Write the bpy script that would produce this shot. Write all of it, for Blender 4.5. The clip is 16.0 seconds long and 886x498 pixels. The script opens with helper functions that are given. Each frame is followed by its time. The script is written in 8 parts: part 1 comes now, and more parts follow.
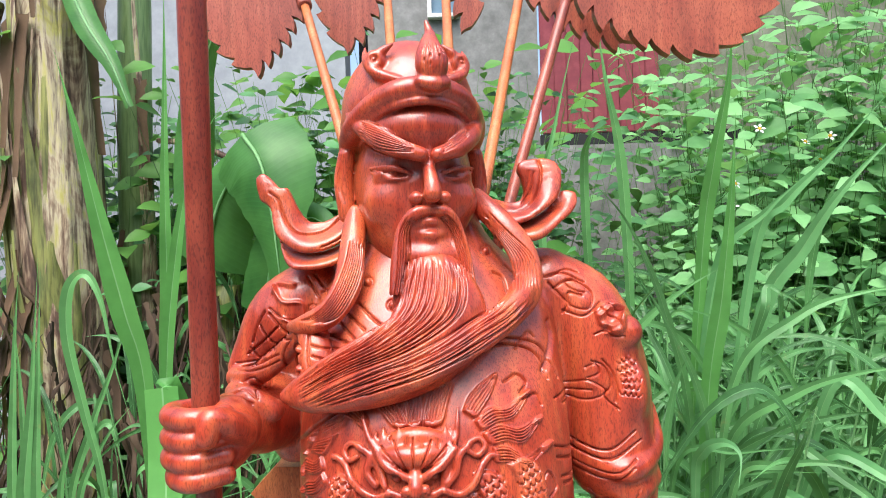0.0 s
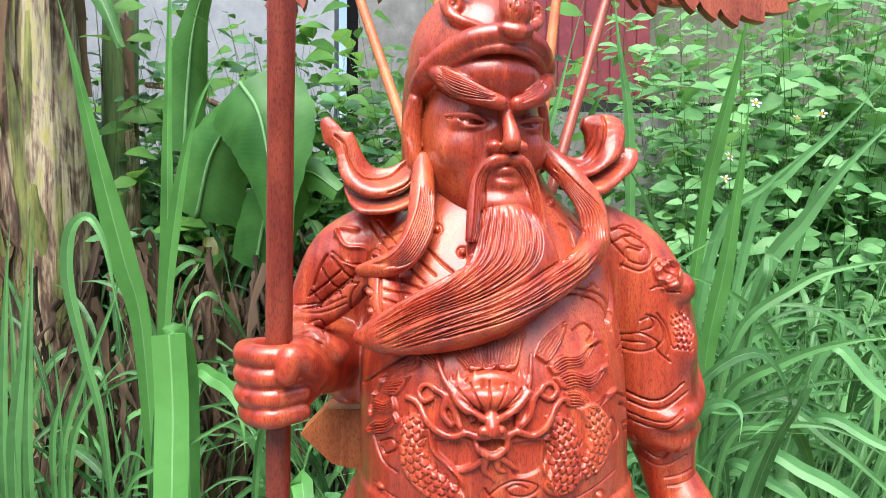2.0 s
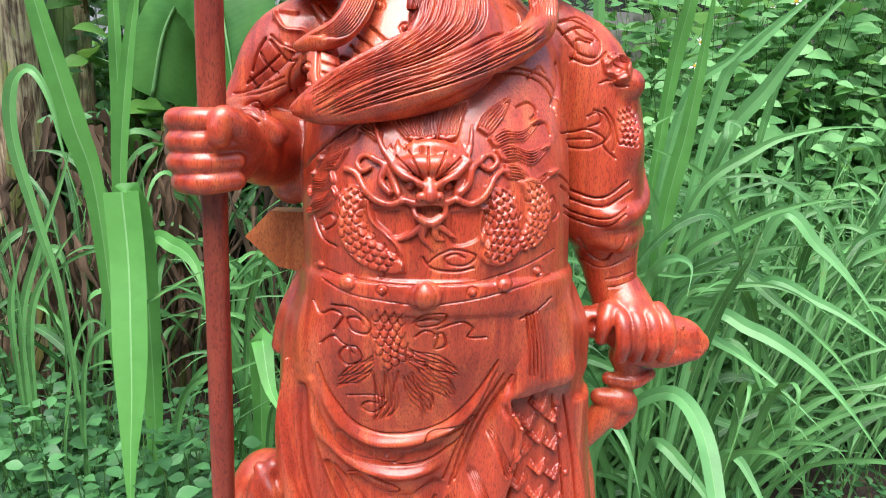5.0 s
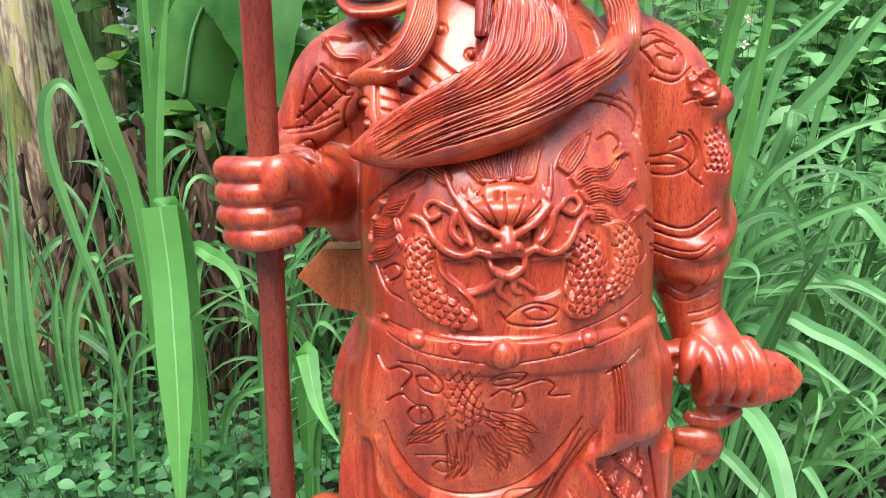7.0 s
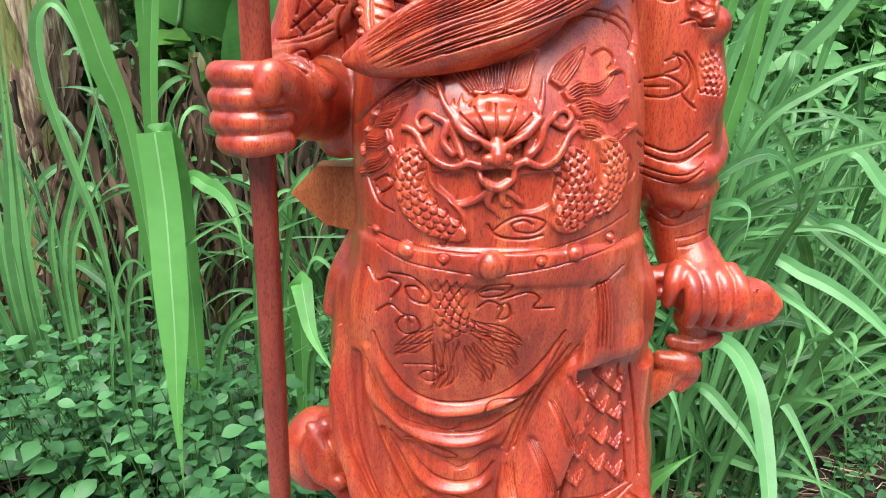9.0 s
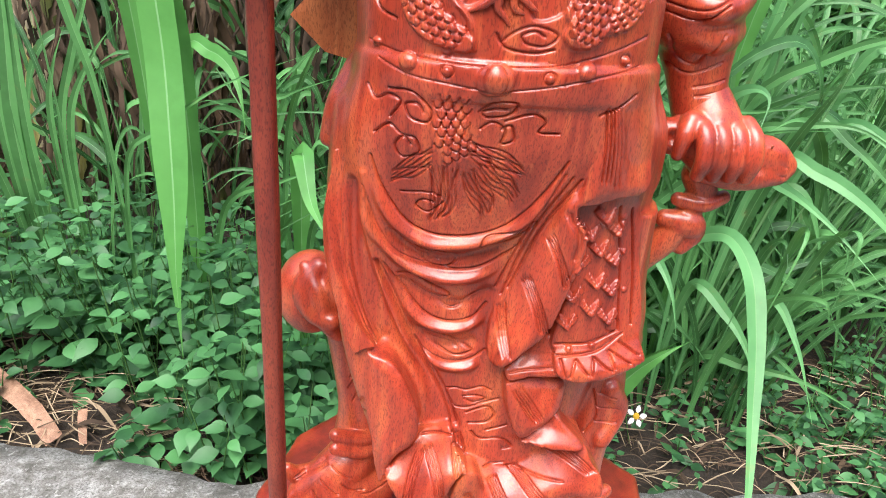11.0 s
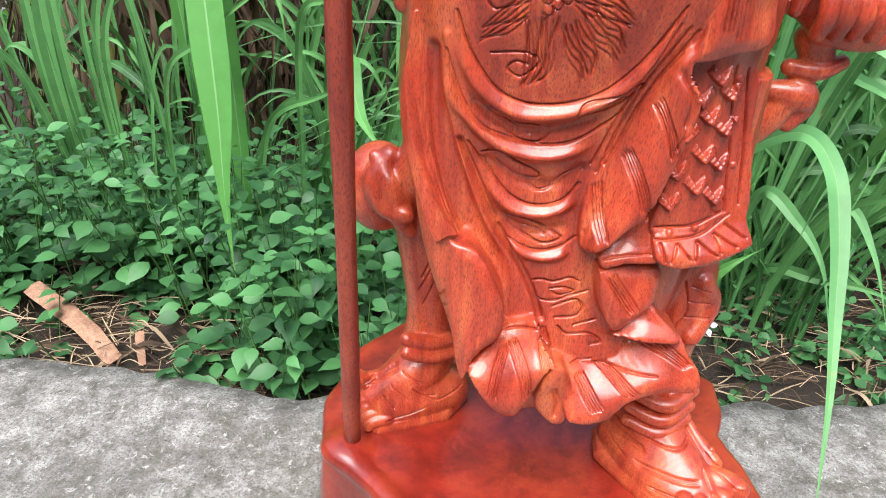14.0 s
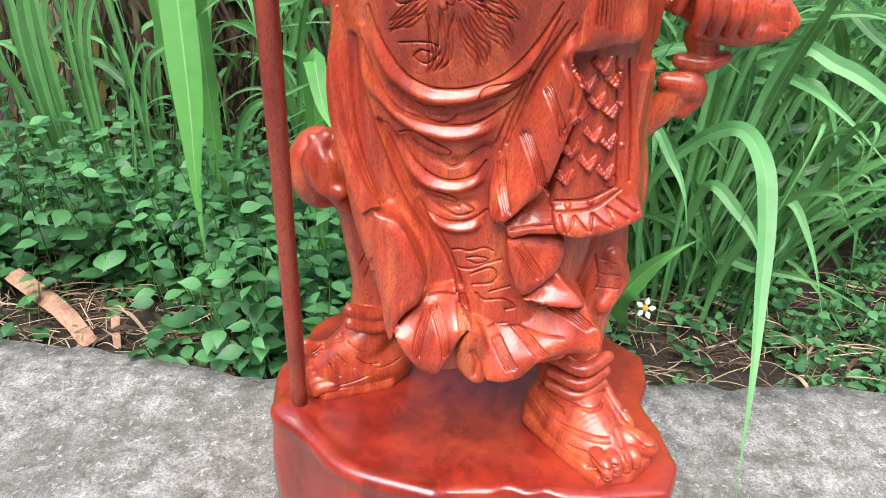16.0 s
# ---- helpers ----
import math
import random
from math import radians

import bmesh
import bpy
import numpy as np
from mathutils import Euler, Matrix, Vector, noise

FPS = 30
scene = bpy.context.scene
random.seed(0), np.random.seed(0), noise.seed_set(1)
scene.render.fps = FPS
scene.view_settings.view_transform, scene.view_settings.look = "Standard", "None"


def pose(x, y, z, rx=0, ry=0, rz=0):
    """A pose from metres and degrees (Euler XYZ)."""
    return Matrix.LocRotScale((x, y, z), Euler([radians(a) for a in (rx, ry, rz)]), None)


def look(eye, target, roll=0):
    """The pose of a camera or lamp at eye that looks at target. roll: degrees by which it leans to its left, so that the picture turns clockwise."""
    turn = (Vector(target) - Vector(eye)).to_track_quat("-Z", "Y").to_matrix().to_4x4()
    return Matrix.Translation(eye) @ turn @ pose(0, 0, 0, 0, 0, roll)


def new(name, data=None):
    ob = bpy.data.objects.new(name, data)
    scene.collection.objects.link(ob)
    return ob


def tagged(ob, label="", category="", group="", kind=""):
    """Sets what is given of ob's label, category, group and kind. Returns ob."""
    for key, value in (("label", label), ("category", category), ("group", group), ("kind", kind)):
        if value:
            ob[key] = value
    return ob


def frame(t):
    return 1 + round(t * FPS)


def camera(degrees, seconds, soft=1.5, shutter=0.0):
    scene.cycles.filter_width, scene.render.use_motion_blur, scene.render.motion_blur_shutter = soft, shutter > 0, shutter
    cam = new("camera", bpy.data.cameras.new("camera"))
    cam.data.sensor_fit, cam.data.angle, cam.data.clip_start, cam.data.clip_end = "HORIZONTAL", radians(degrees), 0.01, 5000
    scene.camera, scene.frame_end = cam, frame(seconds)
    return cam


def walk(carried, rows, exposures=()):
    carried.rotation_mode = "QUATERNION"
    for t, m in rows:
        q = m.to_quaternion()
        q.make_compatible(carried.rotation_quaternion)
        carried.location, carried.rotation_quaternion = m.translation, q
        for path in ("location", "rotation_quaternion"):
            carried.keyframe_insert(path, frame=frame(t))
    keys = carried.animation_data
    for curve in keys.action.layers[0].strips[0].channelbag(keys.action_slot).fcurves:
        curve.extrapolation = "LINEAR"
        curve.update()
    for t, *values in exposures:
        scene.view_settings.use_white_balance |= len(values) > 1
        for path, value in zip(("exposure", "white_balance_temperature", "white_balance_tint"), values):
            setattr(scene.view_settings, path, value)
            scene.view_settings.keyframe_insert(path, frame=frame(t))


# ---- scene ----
cam = camera(69.0, 16.0, soft=1.0)
PATH = [
    (0, (0.027, -0.602, 0.994), (-0.008, 1.398, 0.991), -1.7),
    (0.5, (-0.017, -0.6, 1.013), (-0.006, 1.4, 1.041), -1.1),
    (1, (-0.044, -0.598, 1.015), (-0.006, 1.402, 1.014), 0.3),
    (1.5, (-0.05, -0.589, 1.003), (0.052, 1.408, 0.939), 0.2),
    (2, (-0.058, -0.607, 0.982), (0.003, 1.389, 0.866), 0.7),
    (2.2, (-0.05, -0.611, 0.971), (-0.001, 1.383, 0.818), 0.1),
    (2.5, (-0.047, -0.6, 0.946), (0.033, 1.386, 0.725), 1.0),
    (3, (-0.033, -0.608, 0.919), (0.056, 1.37, 0.643), 1.0),
    (3.5, (-0.015, -0.624, 0.907), (0.071, 1.347, 0.582), 1.0),
    (4, (0.011, -0.618, 0.894), (0.222, 1.347, 0.589), 1.4),
    (4.5, (0.004, -0.623, 0.879), (0.192, 1.334, 0.509), 1.3),
    (5, (-0.03, -0.612, 0.867), (0.115, 1.351, 0.512), 1.6),
    (5.2, (-0.039, -0.606, 0.875), (0.055, 1.352, 0.478), 1.6),
    (7.3, (-0.061, -0.553, 0.909), (0.007, 1.399, 0.481), -0.7),
    (7.5, (-0.051, -0.563, 0.901), (0.04, 1.382, 0.444), -1.2),
    (8, (-0.051, -0.578, 0.917), (0.0, 1.389, 0.557), 0.6),
    (8.2, (-0.06, -0.566, 0.908), (0.009, 1.394, 0.515), 0.6),
    (10.3, (-0.035, -0.585, 0.859), (-0.006, 1.278, 0.132), 2.8),
    (10.5, (-0.032, -0.588, 0.844), (0.008, 1.274, 0.115), 3.6),
    (11, (-0.049, -0.575, 0.815), (0.013, 1.249, -0.001), 4.4),
    (11.5, (-0.055, -0.581, 0.797), (-0.031, 1.21, -0.093), 3.7),
    (12, (-0.042, -0.583, 0.776), (0.01, 1.182, -0.163), 4.1),
    (12.5, (-0.039, -0.589, 0.777), (0.02, 1.159, -0.192), 3.2),
    (13, (-0.04, -0.597, 0.766), (0.006, 1.147, -0.212), 3.1),
    (13.5, (-0.054, -0.581, 0.75), (-0.016, 1.152, -0.248), 2.5),
    (14, (-0.093, -0.557, 0.752), (-0.109, 1.18, -0.238), 2.0),
    (14.5, (-0.109, -0.544, 0.749), (-0.088, 1.192, -0.243), 2.6),
    (15, (-0.089, -0.567, 0.764), (-0.096, 1.169, -0.231), 1.6),
    (15.5, (-0.052, -0.601, 0.752), (-0.05, 1.127, -0.255), 2.8),
    (16, (-0.027, -0.625, 0.758), (-0.027, 1.121, -0.218), 2.6),
]
walk(cam, [(t, look(eye, target, roll)) for t, eye, target, roll in PATH])

# ---------------------------------------------------------------- light: bright overcast sky, a broad veiled sun
world = bpy.data.worlds.new("overcast_sky")
scene.world = world
world.use_nodes = True
wn = world.node_tree.nodes
sky = wn.new("ShaderNodeTexSky")
sky.sky_type, sky.sun_disc = "NISHITA", False
sky.sun_elevation, sky.sun_rotation = radians(62), radians(196)
sky.air_density, sky.dust_density, sky.ozone_density = 1.0, 3.2, 0.9
wn["Background"].inputs["Strength"].default_value = 0.12
world.node_tree.links.new(sky.outputs["Color"], wn["Background"].inputs["Color"])
sun_data = bpy.data.lights.new("sun", "SUN")
sun_data.energy, sun_data.angle, sun_data.color = 2.25, radians(48), (1.0, 0.98, 0.985)
sun = new("sun", sun_data)
sun.matrix_world = look((-0.5, -1.7, 3.3), (0, 0, 0))
scene.view_settings.exposure = 1.42

# ---------------------------------------------------------------- materials
class Nodes:
    def __init__(self, name):
        self.mat = bpy.data.materials.new(name)
        self.mat.use_nodes = True
        self.t = self.mat.node_tree
        self.bsdf = self.t.nodes["Principled BSDF"]

    def add(self, kind, **values):
        n = self.t.nodes.new(kind)
        for key, value in values.items():
            if key in n.inputs:
                n.inputs[key].default_value = value
        return n

    def link(self, a, b):
        self.t.links.new(a, b)

    def coords(self, scale=(1, 1, 1), space="Object"):
        c, m = self.add("ShaderNodeTexCoord"), self.add("ShaderNodeMapping")
        m.inputs["Scale"].default_value = scale
        self.link(c.outputs[space], m.inputs["Vector"])
        return m.outputs["Vector"]

    def noise(self, vec, scale, detail=4.0, rough=0.55, warp=0.0):
        n = self.add("ShaderNodeTexNoise", Scale=scale, Detail=detail, Roughness=rough, Distortion=warp)
        self.link(vec, n.inputs["Vector"])
        return n.outputs["Fac"]

    def ramp(self, fac, *stops):
        r = self.add("ShaderNodeValToRGB")
        e = r.color_ramp.elements
        while len(e) < len(stops):
            e.new(0.5)
        for el, (pos, col) in zip(e, stops):
            el.position, el.color = pos, (*col, 1) if len(col) == 3 else col
        self.link(fac, r.inputs["Fac"])
        return r.outputs["Color"]

    def mix(self, fac, a, b, mode="MIX"):
        m = self.t.nodes.new("ShaderNodeMix")
        m.data_type, m.blend_type = "RGBA", mode
        for sock, v in ((m.inputs[0], fac), (m.inputs[6], a), (m.inputs[7], b)):
            if hasattr(v, "links"):
                self.link(v, sock)
            elif isinstance(v, (int, float)):
                sock.default_value = v
            else:
                sock.default_value = (*v, 1)
        return m.outputs[2]

    def math(self, op, a, b=0.0):
        m = self.t.nodes.new("ShaderNodeMath")
        m.operation = op
        for sock, v in ((m.inputs[0], a), (m.inputs[1], b)):
            if hasattr(v, "links"):
                self.link(v, sock)
            else:
                sock.default_value = v
        return m.outputs[0]

    def bump(self, height, strength=0.3, distance=0.001, below=None):
        b = self.add("ShaderNodeBump", Strength=strength, Distance=distance)
        self.link(height, b.inputs["Height"])
        if below is not None:
            self.link(below, b.inputs["Normal"])
        return b.outputs["Normal"]

    def out(self, color=None, rough=None, normal=None, **values):
        for sock, v in (("Base Color", color), ("Roughness", rough), ("Normal", normal)):
            if v is None:
                continue
            if hasattr(v, "links"):
                self.link(v, self.bsdf.inputs[sock])
            elif isinstance(v, (int, float)):
                self.bsdf.inputs[sock].default_value = v
            else:
                self.bsdf.inputs[sock].default_value = (*v, 1)
        for key, v in values.items():
            self.bsdf.inputs[key.replace("_", " ")].default_value = v
        return self.mat


def wood(name, dark, mid, light, rough=0.3, coat=0.35, grain=1.0, pores=0.5):
    """Varnished rosewood: long wavy grain along z, short pores, dark streaks and pale patches."""
    n = Nodes(name)
    broad = n.noise(n.coords((1, 1, 0.10)), 26.0 * grain, 4, 0.6, 1.2)
    streak = n.noise(n.coords((1, 1, 0.06)), 120.0 * grain, 4, 0.65, 0.4)
    patch = n.noise(n.coords((1, 1, 0.45)), 13.0 * grain, 4, 0.6, 0.8)
    fine = n.noise(n.coords((1, 1, 0.26)), 900.0, 2, 0.5)
    col = n.ramp(broad, (0.30, dark), (0.5, mid), (0.72, light))
    col = n.mix(n.ramp(streak, (0.32, (0.55, 0.55, 0.55)), (0.48, (0, 0, 0))), col, dark)
    col = n.mix(n.ramp(streak, (0.55, (0, 0, 0)), (0.72, (0.6, 0.6, 0.6))), col, light)
    col = n.mix(n.ramp(patch, (0.30, (0.75, 0.75, 0.75)), (0.46, (0, 0, 0))), col, n.mix(0.7, col, dark))
    col = n.mix(n.ramp(patch, (0.54, (0, 0, 0)), (0.72, (0.75, 0.75, 0.75))), col, n.mix(0.75, col, light))
    col = n.mix(n.math("MULTIPLY", n.ramp(fine, (0.52, (0, 0, 0)), (0.62, (1, 1, 1))), pores), col, tuple(c * 0.4 for c in dark))
    rr = n.add("ShaderNodeMapRange")
    n.link(n.noise(n.coords(), 22.0, 5, 0.65), rr.inputs["Value"])
    rr.inputs["To Min"].default_value, rr.inputs["To Max"].default_value = rough * 0.75, rough * 1.5
    nm = n.bump(fine, 0.35, 0.0004)
    nm = n.bump(n.noise(n.coords(), 60.0, 3), 0.14, 0.0012, nm)
    return n.out(col, rr.outputs["Result"], nm, Coat_Weight=coat, Coat_Roughness=0.14)


statue_wood = wood("varnished_red_wood", (0.24, 0.022, 0.011), (0.47, 0.056, 0.023), (0.64, 0.145, 0.048), 0.35, 0.5, 1.0, 0.52)
chip_wood = wood("split_wood", (0.20, 0.10, 0.06), (0.34, 0.19, 0.12), (0.46, 0.28, 0.18), 0.7, 0.0)
base_wood = wood("deep_red_base_wood", (0.12, 0.009, 0.005), (0.25, 0.019, 0.010), (0.36, 0.042, 0.016), 0.30, 0.6, 0.5, 0.3)
staff_wood = wood("staff_wood", (0.11, 0.014, 0.010), (0.24, 0.034, 0.020), (0.34, 0.066, 0.032), 0.40, 0.2)
pole_wood = wood("pole_wood", (0.42, 0.10, 0.030), (0.58, 0.18, 0.055), (0.68, 0.26, 0.09), 0.4, 0.1)
flag_wood = wood("flag_wood", (0.20, 0.036, 0.020), (0.36, 0.075, 0.040), (0.48, 0.13, 0.065), 0.40, 0.2)


def leaf_mat(name, dark, light, rough=0.45, through_=0.35, scale=30.0, dry=0.0):
    n = Nodes(name)
    info = n.add("ShaderNodeNewGeometry")
    mid = tuple(0.45 * a + 0.55 * b for a, b in zip(dark, light))
    col = n.ramp(info.outputs["Random Per Island"], (0.0, dark), (0.55, mid), (1.0, light))
    mott = n.noise(n.coords(), scale, 4, 0.6)
    col = n.mix(n.ramp(mott, (0.3, (0, 0, 0)), (0.80, (0.3, 0.3, 0.3))), col, tuple(min(1, 1.4 * c) for c in light))
    blot = n.noise(n.coords(), scale * 0.2, 3)
    col = n.mix(n.ramp(blot, (0.28, (0.6, 0.6, 0.6)), (0.5, (0, 0, 0))), col, tuple(0.8 * c for c in dark))
    if dry:
        col = n.mix(n.ramp(n.noise(n.coords(), scale * 0.6, 5, 0.7), (0.62, (0, 0, 0)), (0.74, (dry, dry, dry))), col, (0.30, 0.26, 0.10))
    nm = n.bump(n.noise(n.coords(), scale * 8, 2), 0.15, 0.001)
    n.out(col, rough + 0.08, nm, Specular_IOR_Level=0.3)
    tr = n.add("ShaderNodeBsdfTranslucent")
    n.link(n.mix(0.5, col, (0.28, 0.55, 0.09), "MIX"), tr.inputs["Color"])
    m = n.add("ShaderNodeMixShader")
    m.inputs[0].default_value = through_
    n.link(n.bsdf.outputs[0], m.inputs[1])
    n.link(tr.outputs[0], m.inputs[2])
    n.link(m.outputs[0], n.t.nodes["Material Output"].inputs["Surface"])
    return n.mat


def veined(name, dark, light, rough=0.38, through_=0.3):
    """A large leaf with fine slanting side veins from its midrib."""
    n = Nodes(name)
    vein = n.add("ShaderNodeAttribute")
    vein.attribute_name = "vein"
    wave = n.math("SINE", n.math("ADD", vein.outputs["Fac"], n.noise(n.coords(), 6.0, 2)))
    col = n.ramp(n.noise(n.coords(), 9.0, 4), (0.3, dark), (0.7, light))
    col = n.mix(n.ramp(wave, (0.6, (0, 0, 0)), (1.0, (0.10, 0.10, 0.10))), col, tuple(1.5 * c for c in light))
    n.out(col, rough, n.bump(wave, 0.05, 0.002), Specular_IOR_Level=0.3)
    tr = n.add("ShaderNodeBsdfTranslucent")
    n.link(n.mix(0.5, col, (0.35, 0.5, 0.05)), tr.inputs["Color"])
    m = n.add("ShaderNodeMixShader")
    m.inputs[0].default_value = through_
    n.link(n.bsdf.outputs[0], m.inputs[1])
    n.link(tr.outputs[0], m.inputs[2])
    n.link(m.outputs[0], n.t.nodes["Material Output"].inputs["Surface"])
    return n.mat


big_leaf_mat = veined("veined_banana_leaf", (0.03, 0.125, 0.03), (0.085, 0.25, 0.06))
grass_mat = leaf_mat("grass_blade_green", (0.008, 0.046, 0.014), (0.135, 0.36, 0.115), 0.34, 0.20, dry=0.5)
broad_mat = leaf_mat("broad_grass_green", (0.045, 0.18, 0.035), (0.12, 0.35, 0.085), 0.32, 0.25)
weed_mat = leaf_mat("weed_leaf_green", (0.008, 0.040, 0.016), (0.085, 0.25, 0.085), 0.38, 0.15)
banana_mat = leaf_mat("banana_leaf_green", (0.05, 0.16, 0.03), (0.12, 0.30, 0.06), 0.35, 0.4)
dry_mat = leaf_mat("dry_leaf_brown", (0.04, 0.024, 0.015), (0.17, 0.105, 0.062), 0.85, 0.1)


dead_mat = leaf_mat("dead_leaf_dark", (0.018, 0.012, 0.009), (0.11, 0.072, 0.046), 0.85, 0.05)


def stone(name, dark, mid, light, scale=18.0, bump=0.6):
    n = Nodes(name)
    v = n.coords()
    big, small, grit = n.noise(v, scale * 0.35, 5, 0.65), n.noise(v, scale * 3, 5, 0.7), n.noise(v, scale * 22, 3)
    col = n.ramp(big, (0.3, dark), (0.5, mid), (0.7, light))
    col = n.mix(0.55, col, n.ramp(small, (0.35, dark), (0.52, mid), (0.68, light)))
    nm = n.bump(grit, bump, 0.0012)
    nm = n.bump(small, bump, 0.004, nm)
    return n.out(col, 0.9, nm)


def concrete(name):
    """Old concrete: pale cement skin worn through to darker grit, algae stains, lichen flecks and pits."""
    n = Nodes(name)
    v = n.coords()
    big, mid, fine = n.noise(v, 4.0, 7, 0.7), n.noise(v, 22.0, 9, 0.78, 0.3), n.noise(v, 260.0, 4, 0.7)
    col = n.ramp(mid, (0.36, (0.10, 0.095, 0.078)), (0.47, (0.25, 0.24, 0.215)), (0.54, (0.37, 0.36, 0.335)), (0.66, (0.56, 0.55, 0.52)))
    col = n.mix(n.ramp(big, (0.46, (0, 0, 0)), (0.62, (0.65, 0.65, 0.65))), col, (0.145, 0.14, 0.12))
    col = n.mix(n.ramp(fine, (0.38, (0.75, 0.75, 0.75)), (0.52, (0, 0, 0))), col, (0.11, 0.105, 0.09))
    flecks = n.noise(v, 70.0, 6, 0.8, 0.6)
    col = n.mix(n.ramp(flecks, (0.56, (0, 0, 0)), (0.64, (0.9, 0.9, 0.9))), col, (0.60, 0.59, 0.56))
    col = n.mix(n.ramp(n.noise(v, 95.0, 4, 0.7), (0.30, (0.8, 0.8, 0.8)), (0.40, (0, 0, 0))), col, (0.07, 0.066, 0.055))
    pits = n.add("ShaderNodeTexVoronoi", Scale=170.0)
    n.link(v, pits.inputs["Vector"])
    col = n.mix(n.ramp(pits.outputs["Distance"], (0.10, (0.7, 0.7, 0.7)), (0.22, (0, 0, 0))), col, (0.08, 0.075, 0.06))
    nm = n.bump(fine, 0.9, 0.002)
    nm = n.bump(n.math("ADD", mid, n.math("MULTIPLY", flecks, 0.6)), 0.9, 0.008, nm)
    return n.out(col, 0.92, nm)


def streaked(name, stops, rough=0.7):
    """Dry fibrous bark: long vertical streaks through several colours."""
    n = Nodes(name)
    a, b = n.noise(n.coords((1, 1, 0.3)), 6.0, 5, 0.62, 1.2), n.noise(n.coords((1, 1, 0.08)), 90.0, 4, 0.6)
    col = n.ramp(n.math("ADD", n.math("MULTIPLY", a, 0.8), n.math("MULTIPLY", b, 0.2)), *stops)
    return n.out(n.mix(n.ramp(b, (0.35, (0.6, 0.6, 0.6)), (0.55, (0, 0, 0))), col, stops[0][1]), rough, n.bump(b, 0.5, 0.003))


slab_mat = concrete("weathered_concrete")
soil_mat = stone("dark_soil", (0.012, 0.009, 0.006), (0.03, 0.021, 0.014), (0.06, 0.042, 0.028), 40.0, 1.0)
wall_white = stone("white_plaster", (0.21, 0.23, 0.25), (0.28, 0.30, 0.32), (0.35, 0.37, 0.39), 3.0, 0.1)
wall_grey = stone("grey_concrete", (0.10, 0.10, 0.095), (0.19, 0.19, 0.18), (0.30, 0.30, 0.285), 3.0, 0.3)
wall_olive = stone("mossy_concrete", (0.07, 0.08, 0.05), (0.15, 0.16, 0.11), (0.27, 0.27, 0.21), 3.0, 0.4)
maroon = stone("maroon_paint", (0.16, 0.028, 0.04), (0.21, 0.038, 0.05), (0.27, 0.06, 0.072), 5.0, 0.1)
frame_paint = stone("pale_frame_paint", (0.5, 0.5, 0.47), (0.62, 0.62, 0.59), (0.7, 0.7, 0.68), 4.0, 0.1)
pane_mat = stone("dusty_blue_pane", (0.10, 0.17, 0.23), (0.13, 0.21, 0.28), (0.17, 0.26, 0.33), 4.0, 0.05)
# near-black colour that holds the shade of the gaps at the walls
gap_shade_mat = stone("painted_gap_shade", (0.010, 0.010, 0.011), (0.015, 0.015, 0.016), (0.02, 0.02, 0.02), 5.0, 0.1)
# ---------------------------------------------------------------- carving tools
def smooth01(v, a, b):
    v = np.clip((v - a) / (b - a), 0.0, 1.0)
    return v * v * (3 - 2 * v)


def spline(points, n=8):
    """Catmull-Rom through rows of any width."""
    p = np.asarray(points, float)
    if len(p) < 3:
        s = np.linspace(0, 1, n + 1)[:, None]
        return p[0] * (1 - s) + p[-1] * s
    p = np.vstack([2 * p[0] - p[1], p, 2 * p[-1] - p[-2]])
    out = []
    for i in range(1, len(p) - 2):
        s = np.linspace(0, 1, n, endpoint=False)[:, None]
        a, b, c, d = p[i - 1], p[i], p[i + 1], p[i + 2]
        out.append(0.5 * (2 * b + (c - a) * s + (2 * a - 5 * b + 4 * c - d) * s ** 2 + (3 * b - a - 3 * c + d) * s ** 3))
    out.append(p[-2][None])
    return np.vstack(out)


